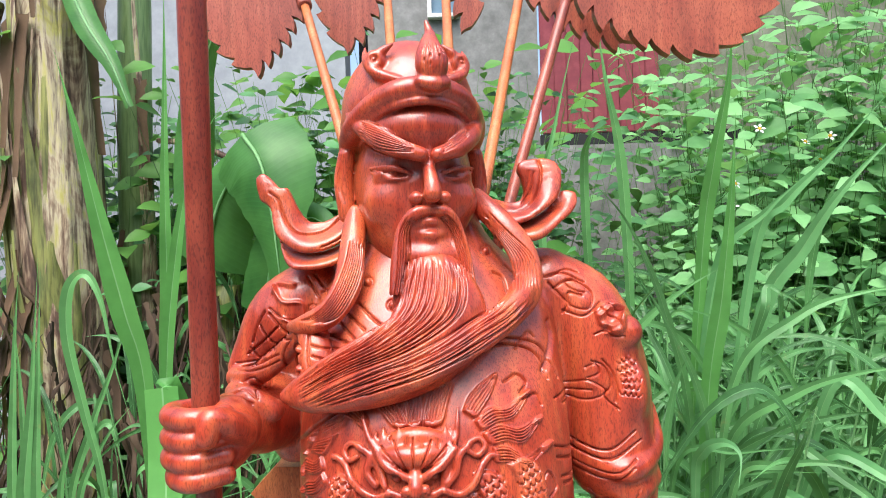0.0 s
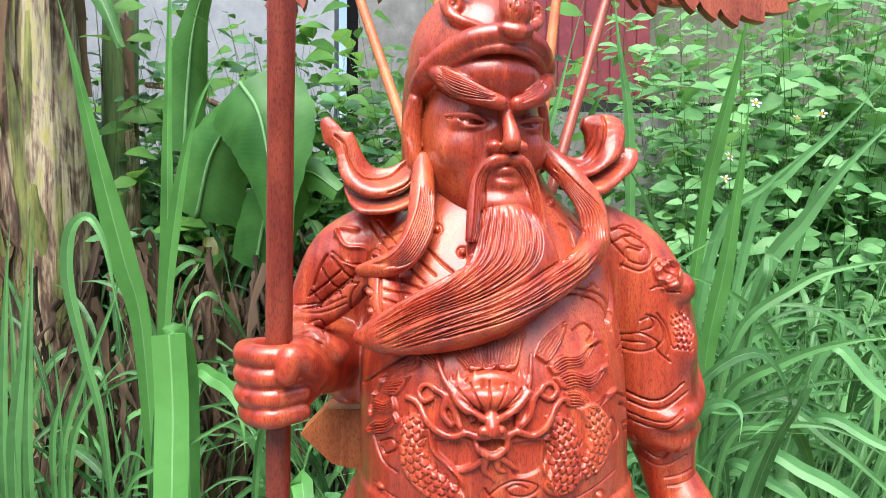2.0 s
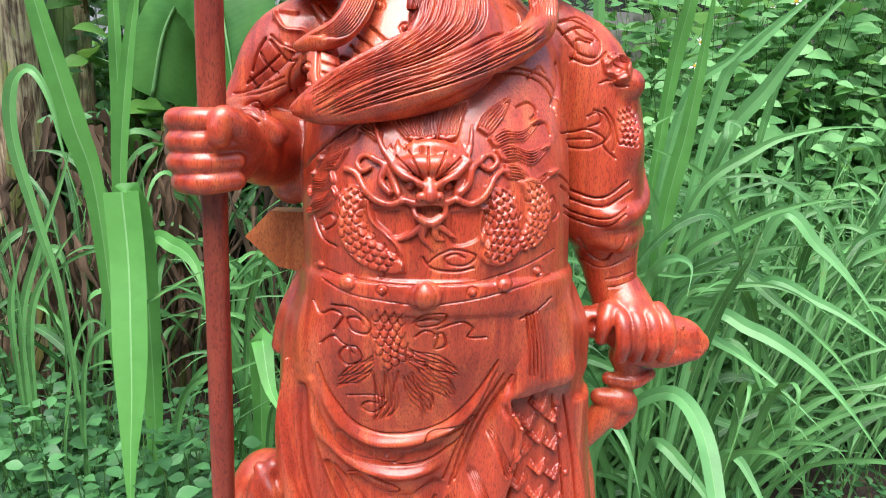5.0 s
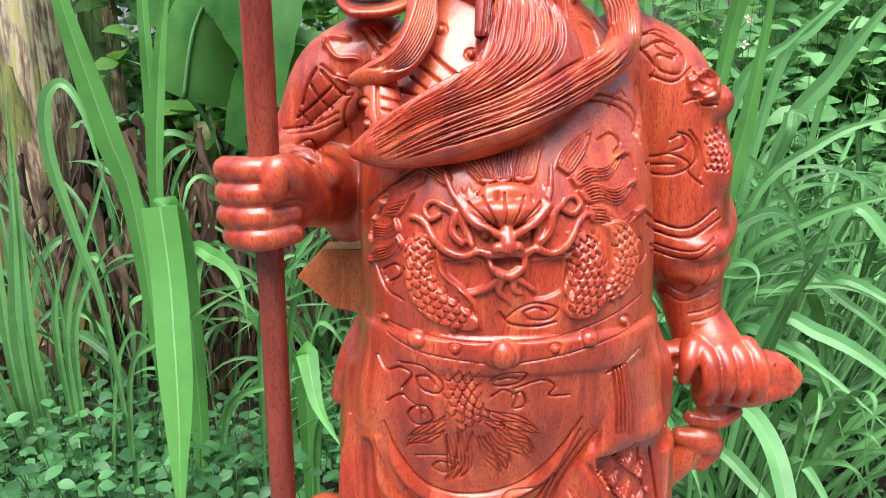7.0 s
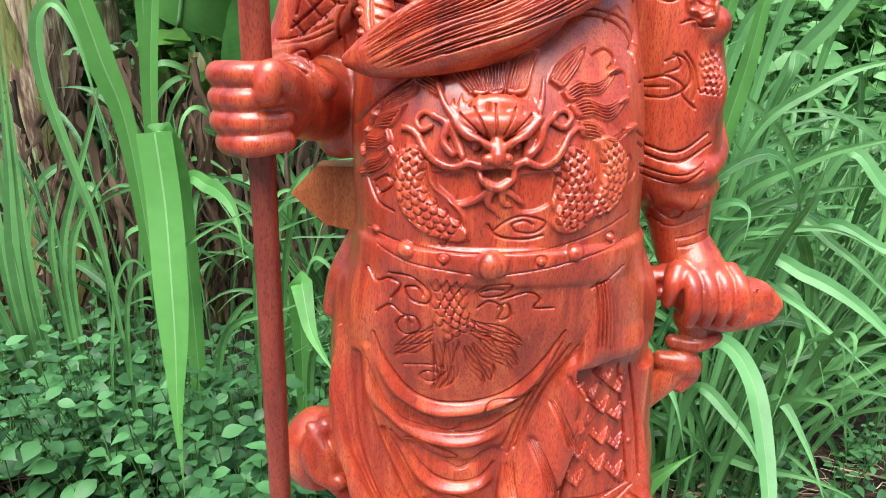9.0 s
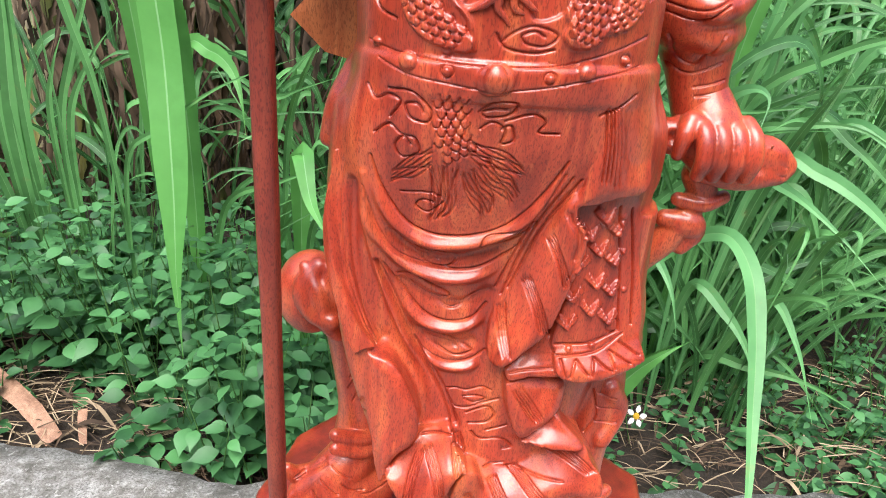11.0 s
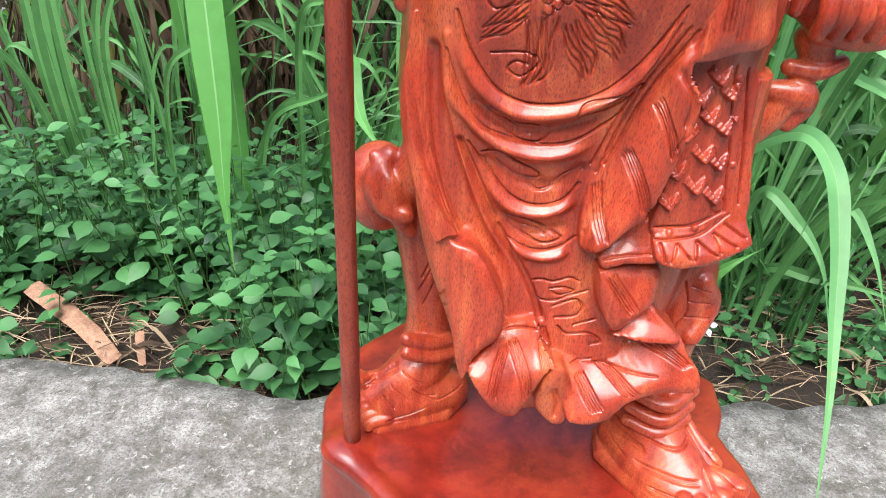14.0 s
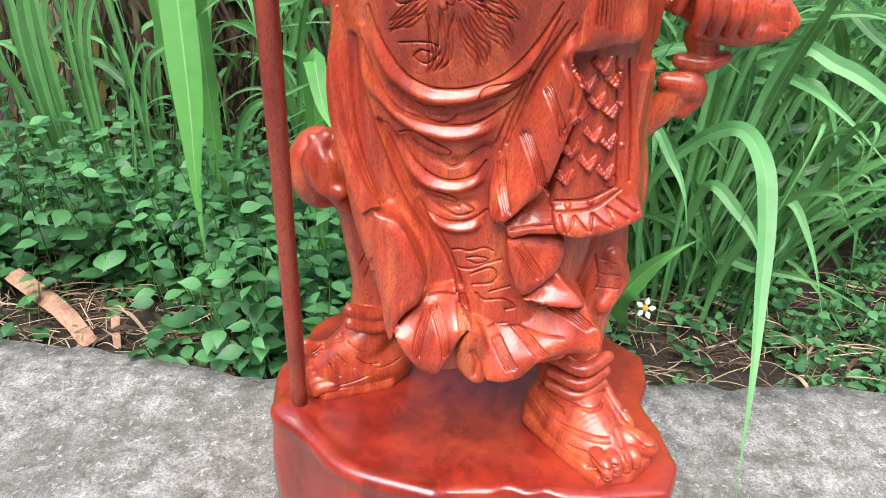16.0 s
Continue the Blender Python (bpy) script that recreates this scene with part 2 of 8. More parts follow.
class Block:
    """A block of wood to carve: a distance field on a grid, and the mesh of its zero surface."""

    def __init__(self, lo, hi, h, turn=0.0, pivot=(0, 0)):
        self.lo, self.h = np.array(lo, float), h
        self.n = np.ceil((np.array(hi) - self.lo) / h).astype(int) + 1
        self.axes = [np.float32(self.lo[i] + h * np.arange(self.n[i])) for i in range(3)]
        self.d = np.full(self.n, 0.05, np.float32)
        self.turn, self.pivot = radians(turn), np.array(pivot, float)

    def _box(self, lo, hi, pad):
        a = np.maximum(0, np.floor((np.array(lo) - pad - self.lo) / self.h).astype(int))
        b = np.minimum(self.n, np.ceil((np.array(hi) + pad - self.lo) / self.h).astype(int) + 1)
        if (b <= a).any():
            return None, None
        sl = tuple(slice(i, j) for i, j in zip(a, b))
        x, y, z = (self.axes[i][sl[i]] for i in range(3))
        return sl, (x[:, None, None], y[None, :, None], z[None, None, :])

    def _blend(self, sl, e, k, cut):
        d = self.d[sl]
        e = np.float32(e)
        if cut:
            g = np.clip(k - np.abs(d + e), 0, None) if k else 0
            self.d[sl] = np.maximum(d, -e) + (g * g / (4 * k) if k else 0)
        else:
            g = np.clip(k - np.abs(d - e), 0, None) if k else 0
            self.d[sl] = np.minimum(d, e) - (g * g / (4 * k) if k else 0)

    def ball(self, c, r, k=0.006, cut=False):
        c, r = np.array(c, float), np.array(r, float) * np.ones(3)
        sl, g = self._box(c - r, c + r, k + 0.012)
        if sl is None:
            return
        q = sum(((g[i] - c[i]) / r[i]) ** 2 for i in range(3))
        self._blend(sl, (np.sqrt(q) - 1) * r.min(), k, cut)

    def chain(self, rows, k=0.006, flat=1.0, n=6, cut=False, axis=1):
        """A rounded rod along a spline of rows x, y, z, radius; flat > 1 thins it along one axis."""
        p = spline(rows, n)
        r = p[:, 3].max()
        sl, g = self._box(p[:, :3].min(0) - r, p[:, :3].max(0) + r, k + 0.012)
        if sl is None:
            return
        s = np.ones(3)
        s[axis] = flat
        best = None
        for a, b in zip(p[:-1], p[1:]):
            u = (b[:3] - a[:3]) * s
            t = np.clip(sum((g[i] - a[i]) * s[i] * u[i] for i in range(3)) / max(1e-9, (u * u).sum()), 0, 1)
            e = np.sqrt(sum(((g[i] - a[i]) * s[i] - t * u[i]) ** 2 for i in range(3))) - (a[3] + t * (b[3] - a[3]))
            best = e if best is None else np.minimum(best, e)
        self._blend(sl, best / flat ** 0.5, k, cut)

    def loft(self, rows, k=0.01, power=2.4):
        """A stack of rounded outlines: rows z, left, right, front, back."""
        p = spline(rows, 6)
        sl, g = self._box((p[:, 1].min(), p[:, 3].min(), p[:, 0].min()), (p[:, 2].max(), p[:, 4].max(), p[:, 0].max()), k + 0.012)
        if sl is None:
            return
        o = np.argsort(p[:, 0])
        z = g[2].ravel()
        l, r, f, b = (np.float32(np.interp(z, p[o, 0], p[o, i]))[None, None, :] for i in (1, 2, 3, 4))
        cx, cy, ax, ay = (l + r) / 2, (f + b) / 2, (r - l) / 2, (b - f) / 2
        q = (np.abs((g[0] - cx) / ax) ** power + np.abs((g[1] - cy) / ay) ** power) ** (1 / power)
        e = (q - 1) * np.minimum(ax, ay)
        e = np.maximum(e, np.maximum(p[:, 0].min() - g[2], g[2] - p[:, 0].max()))
        self._blend(sl, e, k, False)

    def sheet(self, rows, thick=0.014, k=0.0015, bulge=0.003, edge=0.010, cut=False):
        """A layer of cloth seen from the front: a closed outline of rows x, y, z; its front runs through the rows and swells by bulge."""
        p = spline(list(rows) + [rows[0]], 5)[:-1]
        sl, g = self._box(p.min(0) - (0, bulge, 0), p.max(0) + (0, thick, 0), k + 0.006)
        if sl is None:
            return
        x, z = g[0][:, 0, :], g[2][:, 0, :]
        shape = np.broadcast(x, z).shape
        best, inside, ys, ws = np.full(shape, 9.0), np.zeros(shape, bool), np.zeros(shape), np.zeros(shape)
        for a, b in zip(p, np.roll(p, -1, 0)):
            u = (b - a)[[0, 2]]
            t = np.clip(((x - a[0]) * u[0] + (z - a[2]) * u[1]) / max(1e-12, u @ u), 0, 1)
            best = np.minimum(best, np.hypot(x - a[0] - t * u[0], z - a[2] - t * u[1]))
            inside ^= ((a[2] > z) != (b[2] > z)) & (x < (b[0] - a[0]) * (z - a[2]) / (b[2] - a[2] + 1e-12) + a[0])
            w = 1.0 / (1e-6 + (x - a[0]) ** 2 + (z - a[2]) ** 2) ** 1.5
            ys += w * a[1]
            ws += w
        e = np.where(inside, -best, best)
        front = ys / ws - bulge * smooth01(-e, 0.0, edge)
        d = np.stack(np.broadcast_arrays(e[:, None, :], front[:, None, :] - g[1], g[1] - front[:, None, :] - thick))
        r = 0.0014
        self._blend(sl, np.minimum(d.max(0), 0) + np.sqrt((np.clip(d + r, 0, None) ** 2).sum(0)) - r, k, cut)

    def prism(self, outline, z0, z1, flare=0.0, k=0.01, rough=0.0):
        """An upright prism over an x, y outline, that widens towards its foot by flare."""
        p = np.array(outline, float)
        sl, g = self._box((p[:, 0].min() - flare, p[:, 1].min() - flare, z0), (p[:, 0].max() + flare, p[:, 1].max() + flare, z1), k + 0.012)
        x, y = g[0][:, :, 0], g[1][:, :, 0]
        best, inside = np.full(np.broadcast(x, y).shape, 9.0), np.zeros(np.broadcast(x, y).shape, bool)
        for a, b in zip(p, np.roll(p, -1, 0)):
            u = b - a
            t = np.clip(((x - a[0]) * u[0] + (y - a[1]) * u[1]) / (u @ u), 0, 1)
            best = np.minimum(best, np.hypot(x - a[0] - t * u[0], y - a[1] - t * u[1]))
            inside ^= ((a[1] > y) != (b[1] > y)) & (x < (b[0] - a[0]) * (y - a[1]) / (b[1] - a[1] + 1e-12) + a[0])
        e = np.where(inside, -best, best)[:, :, None] - flare * np.clip((z1 - g[2]) / (z1 - z0), 0, 1)
        if rough:
            e = e + rough * np.sin(41 * g[0] + 2 * np.sin(23 * g[2])) * np.sin(37 * g[1] + 17 * g[2])
        w = np.stack(np.broadcast_arrays(e, np.maximum(g[2] - z1, z0 - g[2])))
        self._blend(sl, np.minimum(w.max(0), 0) + np.sqrt((np.clip(w + 0.012, 0, None) ** 2).sum(0)) - 0.012, k, False)

    def mesh(self):
        """Surface nets: points and quads of the zero surface."""
        d = self.d
        s = d < 0
        code = np.zeros(np.array(d.shape) - 1, np.int8)
        corners = [(i, j, k) for i in (0, 1) for j in (0, 1) for k in (0, 1)]
        for i, j, k in corners:
            code += s[i:d.shape[0] - 1 + i, j:d.shape[1] - 1 + j, k:d.shape[2] - 1 + k]
        cells = np.argwhere((code > 0) & (code < 8))
        total, count = np.zeros((len(cells), 3)), np.zeros(len(cells))
        for c in corners:
            for ax in range(3):
                if c[ax]:
                    continue
                e = list(c)
                e[ax] = 1
                a = d[tuple((cells + c).T)]
                b = d[tuple((cells + e).T)]
                m = (a < 0) != (b < 0)
                t = a[m] / (a[m] - b[m])
                pt = np.repeat(np.array([c], float), m.sum(), 0)
                pt[:, ax] = t
                total[m] += pt
                count[m] += 1
        pts = (cells + total / count[:, None]) * self.h + self.lo
        index = np.full(code.shape, -1, np.int32)
        index[tuple(cells.T)] = np.arange(len(cells))
        quads = []
        for ax in range(3):
            lo = [slice(1, n - 1) for n in d.shape]
            hi = list(lo)
            lo[ax], hi[ax] = slice(0, d.shape[ax] - 1), slice(1, d.shape[ax])
            a, b = s[tuple(lo)], s[tuple(hi)]
            at = np.argwhere(a != b)
            start = np.ones(3, int)
            start[ax] = 0
            first = a[tuple(at.T)]
            at = at + start
            u, v = np.eye(3, dtype=int)[(ax + 1) % 3], np.eye(3, dtype=int)[(ax + 2) % 3]
            q = np.stack([index[tuple((at - o).T)] for o in (u + v, v, 0 * u, u)], 1)
            q[~first] = q[~first][:, ::-1]
            quads.append(q)
        quads = np.vstack(quads)
        if self.turn:
            c, sn = math.cos(self.turn), math.sin(self.turn)
            x, y = pts[:, 0] - self.pivot[0], pts[:, 1] - self.pivot[1]
            pts[:, 0], pts[:, 1] = self.pivot[0] + c * x - sn * y, self.pivot[1] + sn * x + c * y
        return pts, quads


def normals_of(pts, quads):
    a, b, c, d = (pts[quads[:, i]] for i in range(4))
    n = np.cross(c - a, d - b)
    out = np.zeros_like(pts)
    for i in range(4):
        for ax in range(3):
            out[:, ax] += np.bincount(quads[:, i], n[:, ax], len(pts))
    return out / (np.linalg.norm(out, axis=1)[:, None] + 1e-12)


def refine(pts, quads, pick):
    """Cut each picked quad into four."""
    q = quads[pick]
    edges = np.sort(np.stack([q, np.roll(q, -1, 1)], 2).reshape(-1, 2), 1)
    key = edges[:, 0].astype(np.int64) * len(pts) + edges[:, 1]
    uniq, inv = np.unique(key, return_inverse=True)
    mid = (pts[uniq // len(pts)] + pts[uniq % len(pts)]) / 2
    inv = inv.reshape(-1, 4) + len(pts)
    cen = len(pts) + len(mid) + np.arange(len(q))
    new_pts = np.vstack([pts, mid, pts[q].mean(1)])
    parts = [np.stack([q[:, i], inv[:, i], cen, inv[:, i - 1]], 1) for i in range(4)]
    return new_pts, np.vstack([quads[~pick]] + parts)


class Relief:
    """A map of cut and raised depth over the front view (x, z)."""

    def __init__(self, x0, x1, z0, z1, step=0.0005):
        self.x0, self.z0, self.step = x0, z0, step
        self.x, self.z = np.arange(x0, x1, step), np.arange(z0, z1, step)
        self.m = np.zeros((len(self.x), len(self.z)), np.float32)

    def _near(self, p, pad):
        a = np.maximum(0, ((p.min(0) - pad - (self.x0, self.z0)) / self.step).astype(int))
        b = np.minimum(self.m.shape, ((p.max(0) + pad - (self.x0, self.z0)) / self.step).astype(int) + 2)
        return slice(a[0], b[0]), slice(a[1], b[1])

    def line(self, pts, w=0.0011, h=-0.0016, n=6, taper=0.0, smooth=True):
        """A groove (h < 0) or a bead (h > 0) of half width w along a spline."""
        p = spline(pts, n) if smooth else np.array(pts, float)
        sl = self._near(p, 3 * w)
        x, z = self.x[sl[0]][:, None], self.z[sl[1]][None, :]
        if not x.size or not z.size:
            return
        best, along = np.full((x.size, z.size), 9.0), np.zeros((x.size, z.size))
        run = np.concatenate([[0], np.cumsum(np.linalg.norm(np.diff(p, axis=0), axis=1))])
        for i, (a, b) in enumerate(zip(p[:-1], p[1:])):
            u = b - a
            t = np.clip(((x - a[0]) * u[0] + (z - a[1]) * u[1]) / max(1e-12, u @ u), 0, 1)
            e = np.hypot(x - a[0] - t * u[0], z - a[1] - t * u[1])
            m = e < best
            best[m] = e[m]
            along[m] = (run[i] + t * (run[i + 1] - run[i]))[m] / max(1e-9, run[-1])
        g = np.exp(-(best / w) ** 2)
        if taper:
            g = g * smooth01(np.minimum(along, 1 - along), 0, taper)
        self.m[sl] += h * g

    def patch(self, pts, h, soft=0.0015, smooth=True, n=6):
        """Raise or sink the inside of a closed outline, with an edge that is soft metres wide."""
        p = np.array(pts, float)
        if smooth:
            p = spline(np.vstack([p, p[:1]]), n)[:-1]
        sl = self._near(p, 3 * soft)
        x, z = self.x[sl[0]][:, None], self.z[sl[1]][None, :]
        best, inside = np.full((x.size, z.size), 9.0), np.zeros((x.size, z.size), bool)
        for a, b in zip(p, np.roll(p, -1, 0)):
            u = b - a
            t = np.clip(((x - a[0]) * u[0] + (z - a[1]) * u[1]) / max(1e-12, u @ u), 0, 1)
            best = np.minimum(best, np.hypot(x - a[0] - t * u[0], z - a[1] - t * u[1]))
            inside ^= ((a[1] > z) != (b[1] > z)) & (x < (b[0] - a[0]) * (z - a[1]) / (b[1] - a[1] + 1e-12) + a[0])
        e = np.where(inside, best, -best)
        self.m[sl] += h * smooth01(e, -soft, soft)

    def dome(self, c, r, h):
        sl = self._near(np.array([c, c], float), 1.2 * r)
        q = np.hypot(self.x[sl[0]][:, None] - c[0], self.z[sl[1]][None, :] - c[1]) / r
        self.m[sl] += h * np.sqrt(np.clip(1 - q * q, 0, 1))

    def strands(self, left, right, count, w=0.0007, h=-0.0028, wave=0.0, n=6):
        """Grooves that run from one border line to another one, spread evenly between them."""
        a, b = spline(left, n), spline(right, n)
        s = np.linspace(0, 1, 40)
        ra = np.stack([np.interp(s, np.linspace(0, 1, len(a)), a[:, i]) for i in (0, 1)], 1)
        rb = np.stack([np.interp(s, np.linspace(0, 1, len(b)), b[:, i]) for i in (0, 1)], 1)
        for i in range(count):
            f = (i + 0.5) / count + wave * np.sin(s * 9 + i * 1.7)[:, None] / count
            cut0, cut1 = random.uniform(0, 0.05), random.uniform(0.92, 1) if count < 12 or i % 2 else random.uniform(0.72, 0.95)
            keep = (s >= cut0) & (s <= cut1)
            self.line((ra * (1 - f) + rb * f)[keep], w, h * random.uniform(0.75, 1.2), taper=0.1, smooth=False)

    def scales(self, spine, width, pitch, rows, h=-0.0016, w=0.0006):
        """Rows of overlapping arcs along a spine."""
        p = spline(spine, 12)
        run = np.concatenate([[0], np.cumsum(np.linalg.norm(np.diff(p, axis=0), axis=1))])
        m = int(run[-1] / pitch)
        for i in range(m + 1):
            at = np.array([np.interp(i * pitch, run, p[:, j]) for j in (0, 1)])
            nx = np.array([np.interp(min(i * pitch + 0.001, run[-1]), run, p[:, j]) for j in (0, 1)])
            pv = np.array([np.interp(max(i * pitch - 0.001, 0), run, p[:, j]) for j in (0, 1)])
            d = (nx - pv) / (np.linalg.norm(nx - pv) + 1e-9)
            o = np.array([-d[1], d[0]])
            cell = width / rows
            for r in range(rows + (i % 2)):
                c = at + o * ((r - (rows - 1 + (i % 2)) / 2) * cell)
                arc = [c + o * cell * 0.5 * math.cos(q) + d * cell * 0.62 * math.sin(q) for q in np.linspace(0, math.pi, 7)]
                self.line(arc, w, h, smooth=False)
                self.dome(c + d * cell * 0.15, cell * 0.5, 0.0007)

    def busy(self, x, z, reach, limit):
        """Where the map changes by more than limit within reach metres."""
        n = max(1, int(round(reach / self.step)))
        hi, lo = self.m.copy(), self.m.copy()
        for ax in (0, 1):
            for s in range(n):
                hi = np.maximum(hi, np.maximum(np.roll(hi, 1, ax), np.roll(hi, -1, ax)))
                lo = np.minimum(lo, np.minimum(np.roll(lo, 1, ax), np.roll(lo, -1, ax)))
        i = np.clip(((x - self.x0) / self.step).astype(int), 0, self.m.shape[0] - 1)
        j = np.clip(((z - self.z0) / self.step).astype(int), 0, self.m.shape[1] - 1)
        return (hi - lo)[i, j] > limit

    def sample(self, x, z):
        i, j = (x - self.x0) / self.step, (z - self.z0) / self.step
        ok = (i >= 0) & (j >= 0) & (i < self.m.shape[0] - 1.01) & (j < self.m.shape[1] - 1.01)
        i, j = np.where(ok, i, 0), np.where(ok, j, 0)
        a, b = i.astype(int), j.astype(int)
        f, g = i - a, j - b
        m = self.m
        v = (m[a, b] * (1 - f) + m[a + 1, b] * f) * (1 - g) + (m[a, b + 1] * (1 - f) + m[a + 1, b + 1] * f) * g
        return np.where(ok, v, 0)
# ---------------------------------------------------------------- layers of carved cloth
def lay_sheets(b):
    b.sheet([(-0.1523, -0.01, 1.063), (-0.1456, -0.01, 1.067), (-0.1377, -0.012, 1.061), (-0.1303, -0.014, 1.053), (-0.1236, -0.014, 1.053), (-0.1206, -0.014, 1.048), (-0.1136, -0.014, 1.033), (-0.1047, -0.012, 1.022), (-0.09241, -0.01, 1.021), (-0.08016, -0.008, 1.026), (-0.07036, -0.008, 1.032), (-0.06058, -0.014, 1.024), (-0.06324, -0.022, 1.015), (-0.07538, -0.03, 1.001), (-0.09202, -0.034, 0.994), (-0.1085, -0.034, 0.9936), (-0.1229, -0.03, 1.001), (-0.1329, -0.024, 1.013), (-0.1369, -0.018, 1.032), (-0.1411, -0.014, 1.038), (-0.1485, -0.012, 1.044)], 0.012, bulge=0.002)
    b.sheet([(-0.1327, -0.01, 1.011), (-0.1237, -0.014, 1), (-0.1089, -0.018, 0.9938), (-0.09193, -0.018, 0.9942), (-0.07486, -0.014, 1.001), (-0.06268, -0.012, 1.013), (-0.05862, -0.024, 1), (-0.0704, -0.034, 0.9858), (-0.0894, -0.04, 0.9792), (-0.1072, -0.04, 0.9779), (-0.1196, -0.036, 0.9821), (-0.128, -0.022, 0.996)], 0.016, bulge=0.003)
    b.sheet([(0.0876, -0.014, 1.069), (0.09596, -0.012, 1.071), (0.109, -0.012, 1.072), (0.1181, -0.012, 1.07), (0.1246, -0.014, 1.063), (0.1253, -0.018, 1.05), (0.1196, -0.024, 1.034), (0.1045, -0.032, 1.022), (0.08836, -0.036, 1.013), (0.07319, -0.036, 1.013), (0.06195, -0.03, 1.02), (0.05692, -0.018, 1.033), (0.06189, -0.012, 1.037), (0.07717, -0.01, 1.033), (0.08763, -0.01, 1.034), (0.09196, -0.012, 1.041), (0.08979, -0.014, 1.054), (0.08635, -0.014, 1.061)], 0.012, bulge=0.002)
    b.sheet([(0.1269, -0.01, 1.042), (0.1369, -0.012, 1.041), (0.1402, -0.014, 1.034), (0.134, -0.022, 1.022), (0.1211, -0.03, 1.012), (0.106, -0.038, 0.9996), (0.09537, -0.04, 0.9965), (0.08019, -0.04, 0.9981), (0.06901, -0.034, 1.006), (0.07717, -0.022, 1.013), (0.09323, -0.02, 1.015), (0.1098, -0.016, 1.024), (0.1228, -0.012, 1.036)], 0.016, bulge=0.003)
    b.sheet([(0.06314, -0.2, 0.6608), (0.07963, -0.2, 0.6653), (0.1003, -0.2, 0.6675), (0.1098, -0.2, 0.6271), (0.123, -0.2, 0.5678), (0.1304, -0.2, 0.5403), (0.1137, -0.2, 0.525), (0.07986, -0.2, 0.5183), (0.0554, -0.2, 0.522), (0.0495, -0.2, 0.5456), (0.04703, -0.2, 0.5729), (0.05406, -0.2, 0.6078), (0.06016, -0.2, 0.6386)], 0.104, bulge=0, cut=True)
    b.sheet([(0.08555, -0.09, 0.6451), (0.1066, -0.088, 0.6476), (0.1232, -0.08, 0.6467), (0.1343, -0.082, 0.5925), (0.1485, -0.084, 0.5222), (0.1299, -0.092, 0.5174), (0.09903, -0.096, 0.512), (0.06832, -0.098, 0.5091), (0.06803, -0.098, 0.5322), (0.07581, -0.094, 0.5731), (0.08283, -0.092, 0.6126)], 0.06, bulge=0)
    b.sheet([(0.06885, -0.097, 0.5143), (0.09815, -0.097, 0.5169), (0.1287, -0.092, 0.5246), (0.1413, -0.084, 0.5274), (0.1522, -0.096, 0.5023), (0.1468, -0.101, 0.497), (0.1205, -0.11, 0.4886), (0.1, -0.113, 0.4845), (0.07939, -0.113, 0.4857), (0.07067, -0.11, 0.4935)], 0.06, bulge=0.002)
    b.sheet([(0.05718, -0.1, 0.6723), (0.07856, -0.112, 0.6591), (0.06336, -0.118, 0.6456), (0.07408, -0.12, 0.6242), (0.07425, -0.119, 0.6045), (0.06872, -0.118, 0.5809), (0.06273, -0.117, 0.5542), (0.05554, -0.117, 0.533), (0.04013, -0.117, 0.5162), (0.02345, -0.116, 0.4984), (0.01449, -0.096, 0.4924), (0.01135, -0.092, 0.5214), (0.01619, -0.09, 0.5558), (0.03241, -0.096, 0.6111)], 0.03, bulge=0.003)
    b.sheet([(0.02692, -0.106, 0.4904), (0.04129, -0.094, 0.5014), (0.05965, -0.092, 0.5238), (0.0718, -0.096, 0.5039), (0.07819, -0.104, 0.4852), (0.04977, -0.106, 0.483), (0.03182, -0.108, 0.4802)], 0.03, bulge=0.001)
    b.sheet([(0.02962, -0.108, 0.476), (0.05401, -0.096, 0.4776), (0.08477, -0.09, 0.4703), (0.08631, -0.094, 0.4538), (0.07853, -0.104, 0.4406), (0.0631, -0.11, 0.4291), (0.04775, -0.112, 0.4208), (0.03496, -0.11, 0.4448)], 0.03, 0.005, bulge=0.004)
    b.sheet([(0.04838, -0.112, 0.4146), (0.06235, -0.1, 0.4219), (0.07994, -0.096, 0.438), (0.08935, -0.102, 0.4295), (0.1087, -0.113, 0.4095), (0.08103, -0.114, 0.4093)], 0.03, bulge=0.001)
    b.sheet([(0.008683, -0.085, 0.3903), (0.04001, -0.087, 0.3798), (0.07221, -0.09, 0.3935), (0.1068, -0.104, 0.4107), (0.1182, -0.114, 0.3952), (0.1291, -0.12, 0.3803), (0.1294, -0.124, 0.3631), (0.1108, -0.122, 0.3607), (0.08676, -0.121, 0.3553), (0.06802, -0.124, 0.3463), (0.05268, -0.127, 0.3304), (0.03086, -0.127, 0.3244), (0.01782, -0.122, 0.3295), (0.01698, -0.106, 0.3577)], 0.05, bulge=0.002)
    b.sheet([(-0.0925, -0.0950, 0.4944), (-0.0701, -0.1000, 0.4872), (-0.0520, -0.1061, 0.4571), (-0.0446, -0.1084, 0.4313), (-0.0490, -0.1104, 0.4085), (-0.0623, -0.1100, 0.3950), (-0.0716, -0.1078, 0.3771), (-0.0768, -0.1056, 0.3574), (-0.0837, -0.0972, 0.3772), (-0.0883, -0.0929, 0.4204), (-0.0929, -0.0926, 0.4633)], 0.03, 0.008, bulge=0.004)
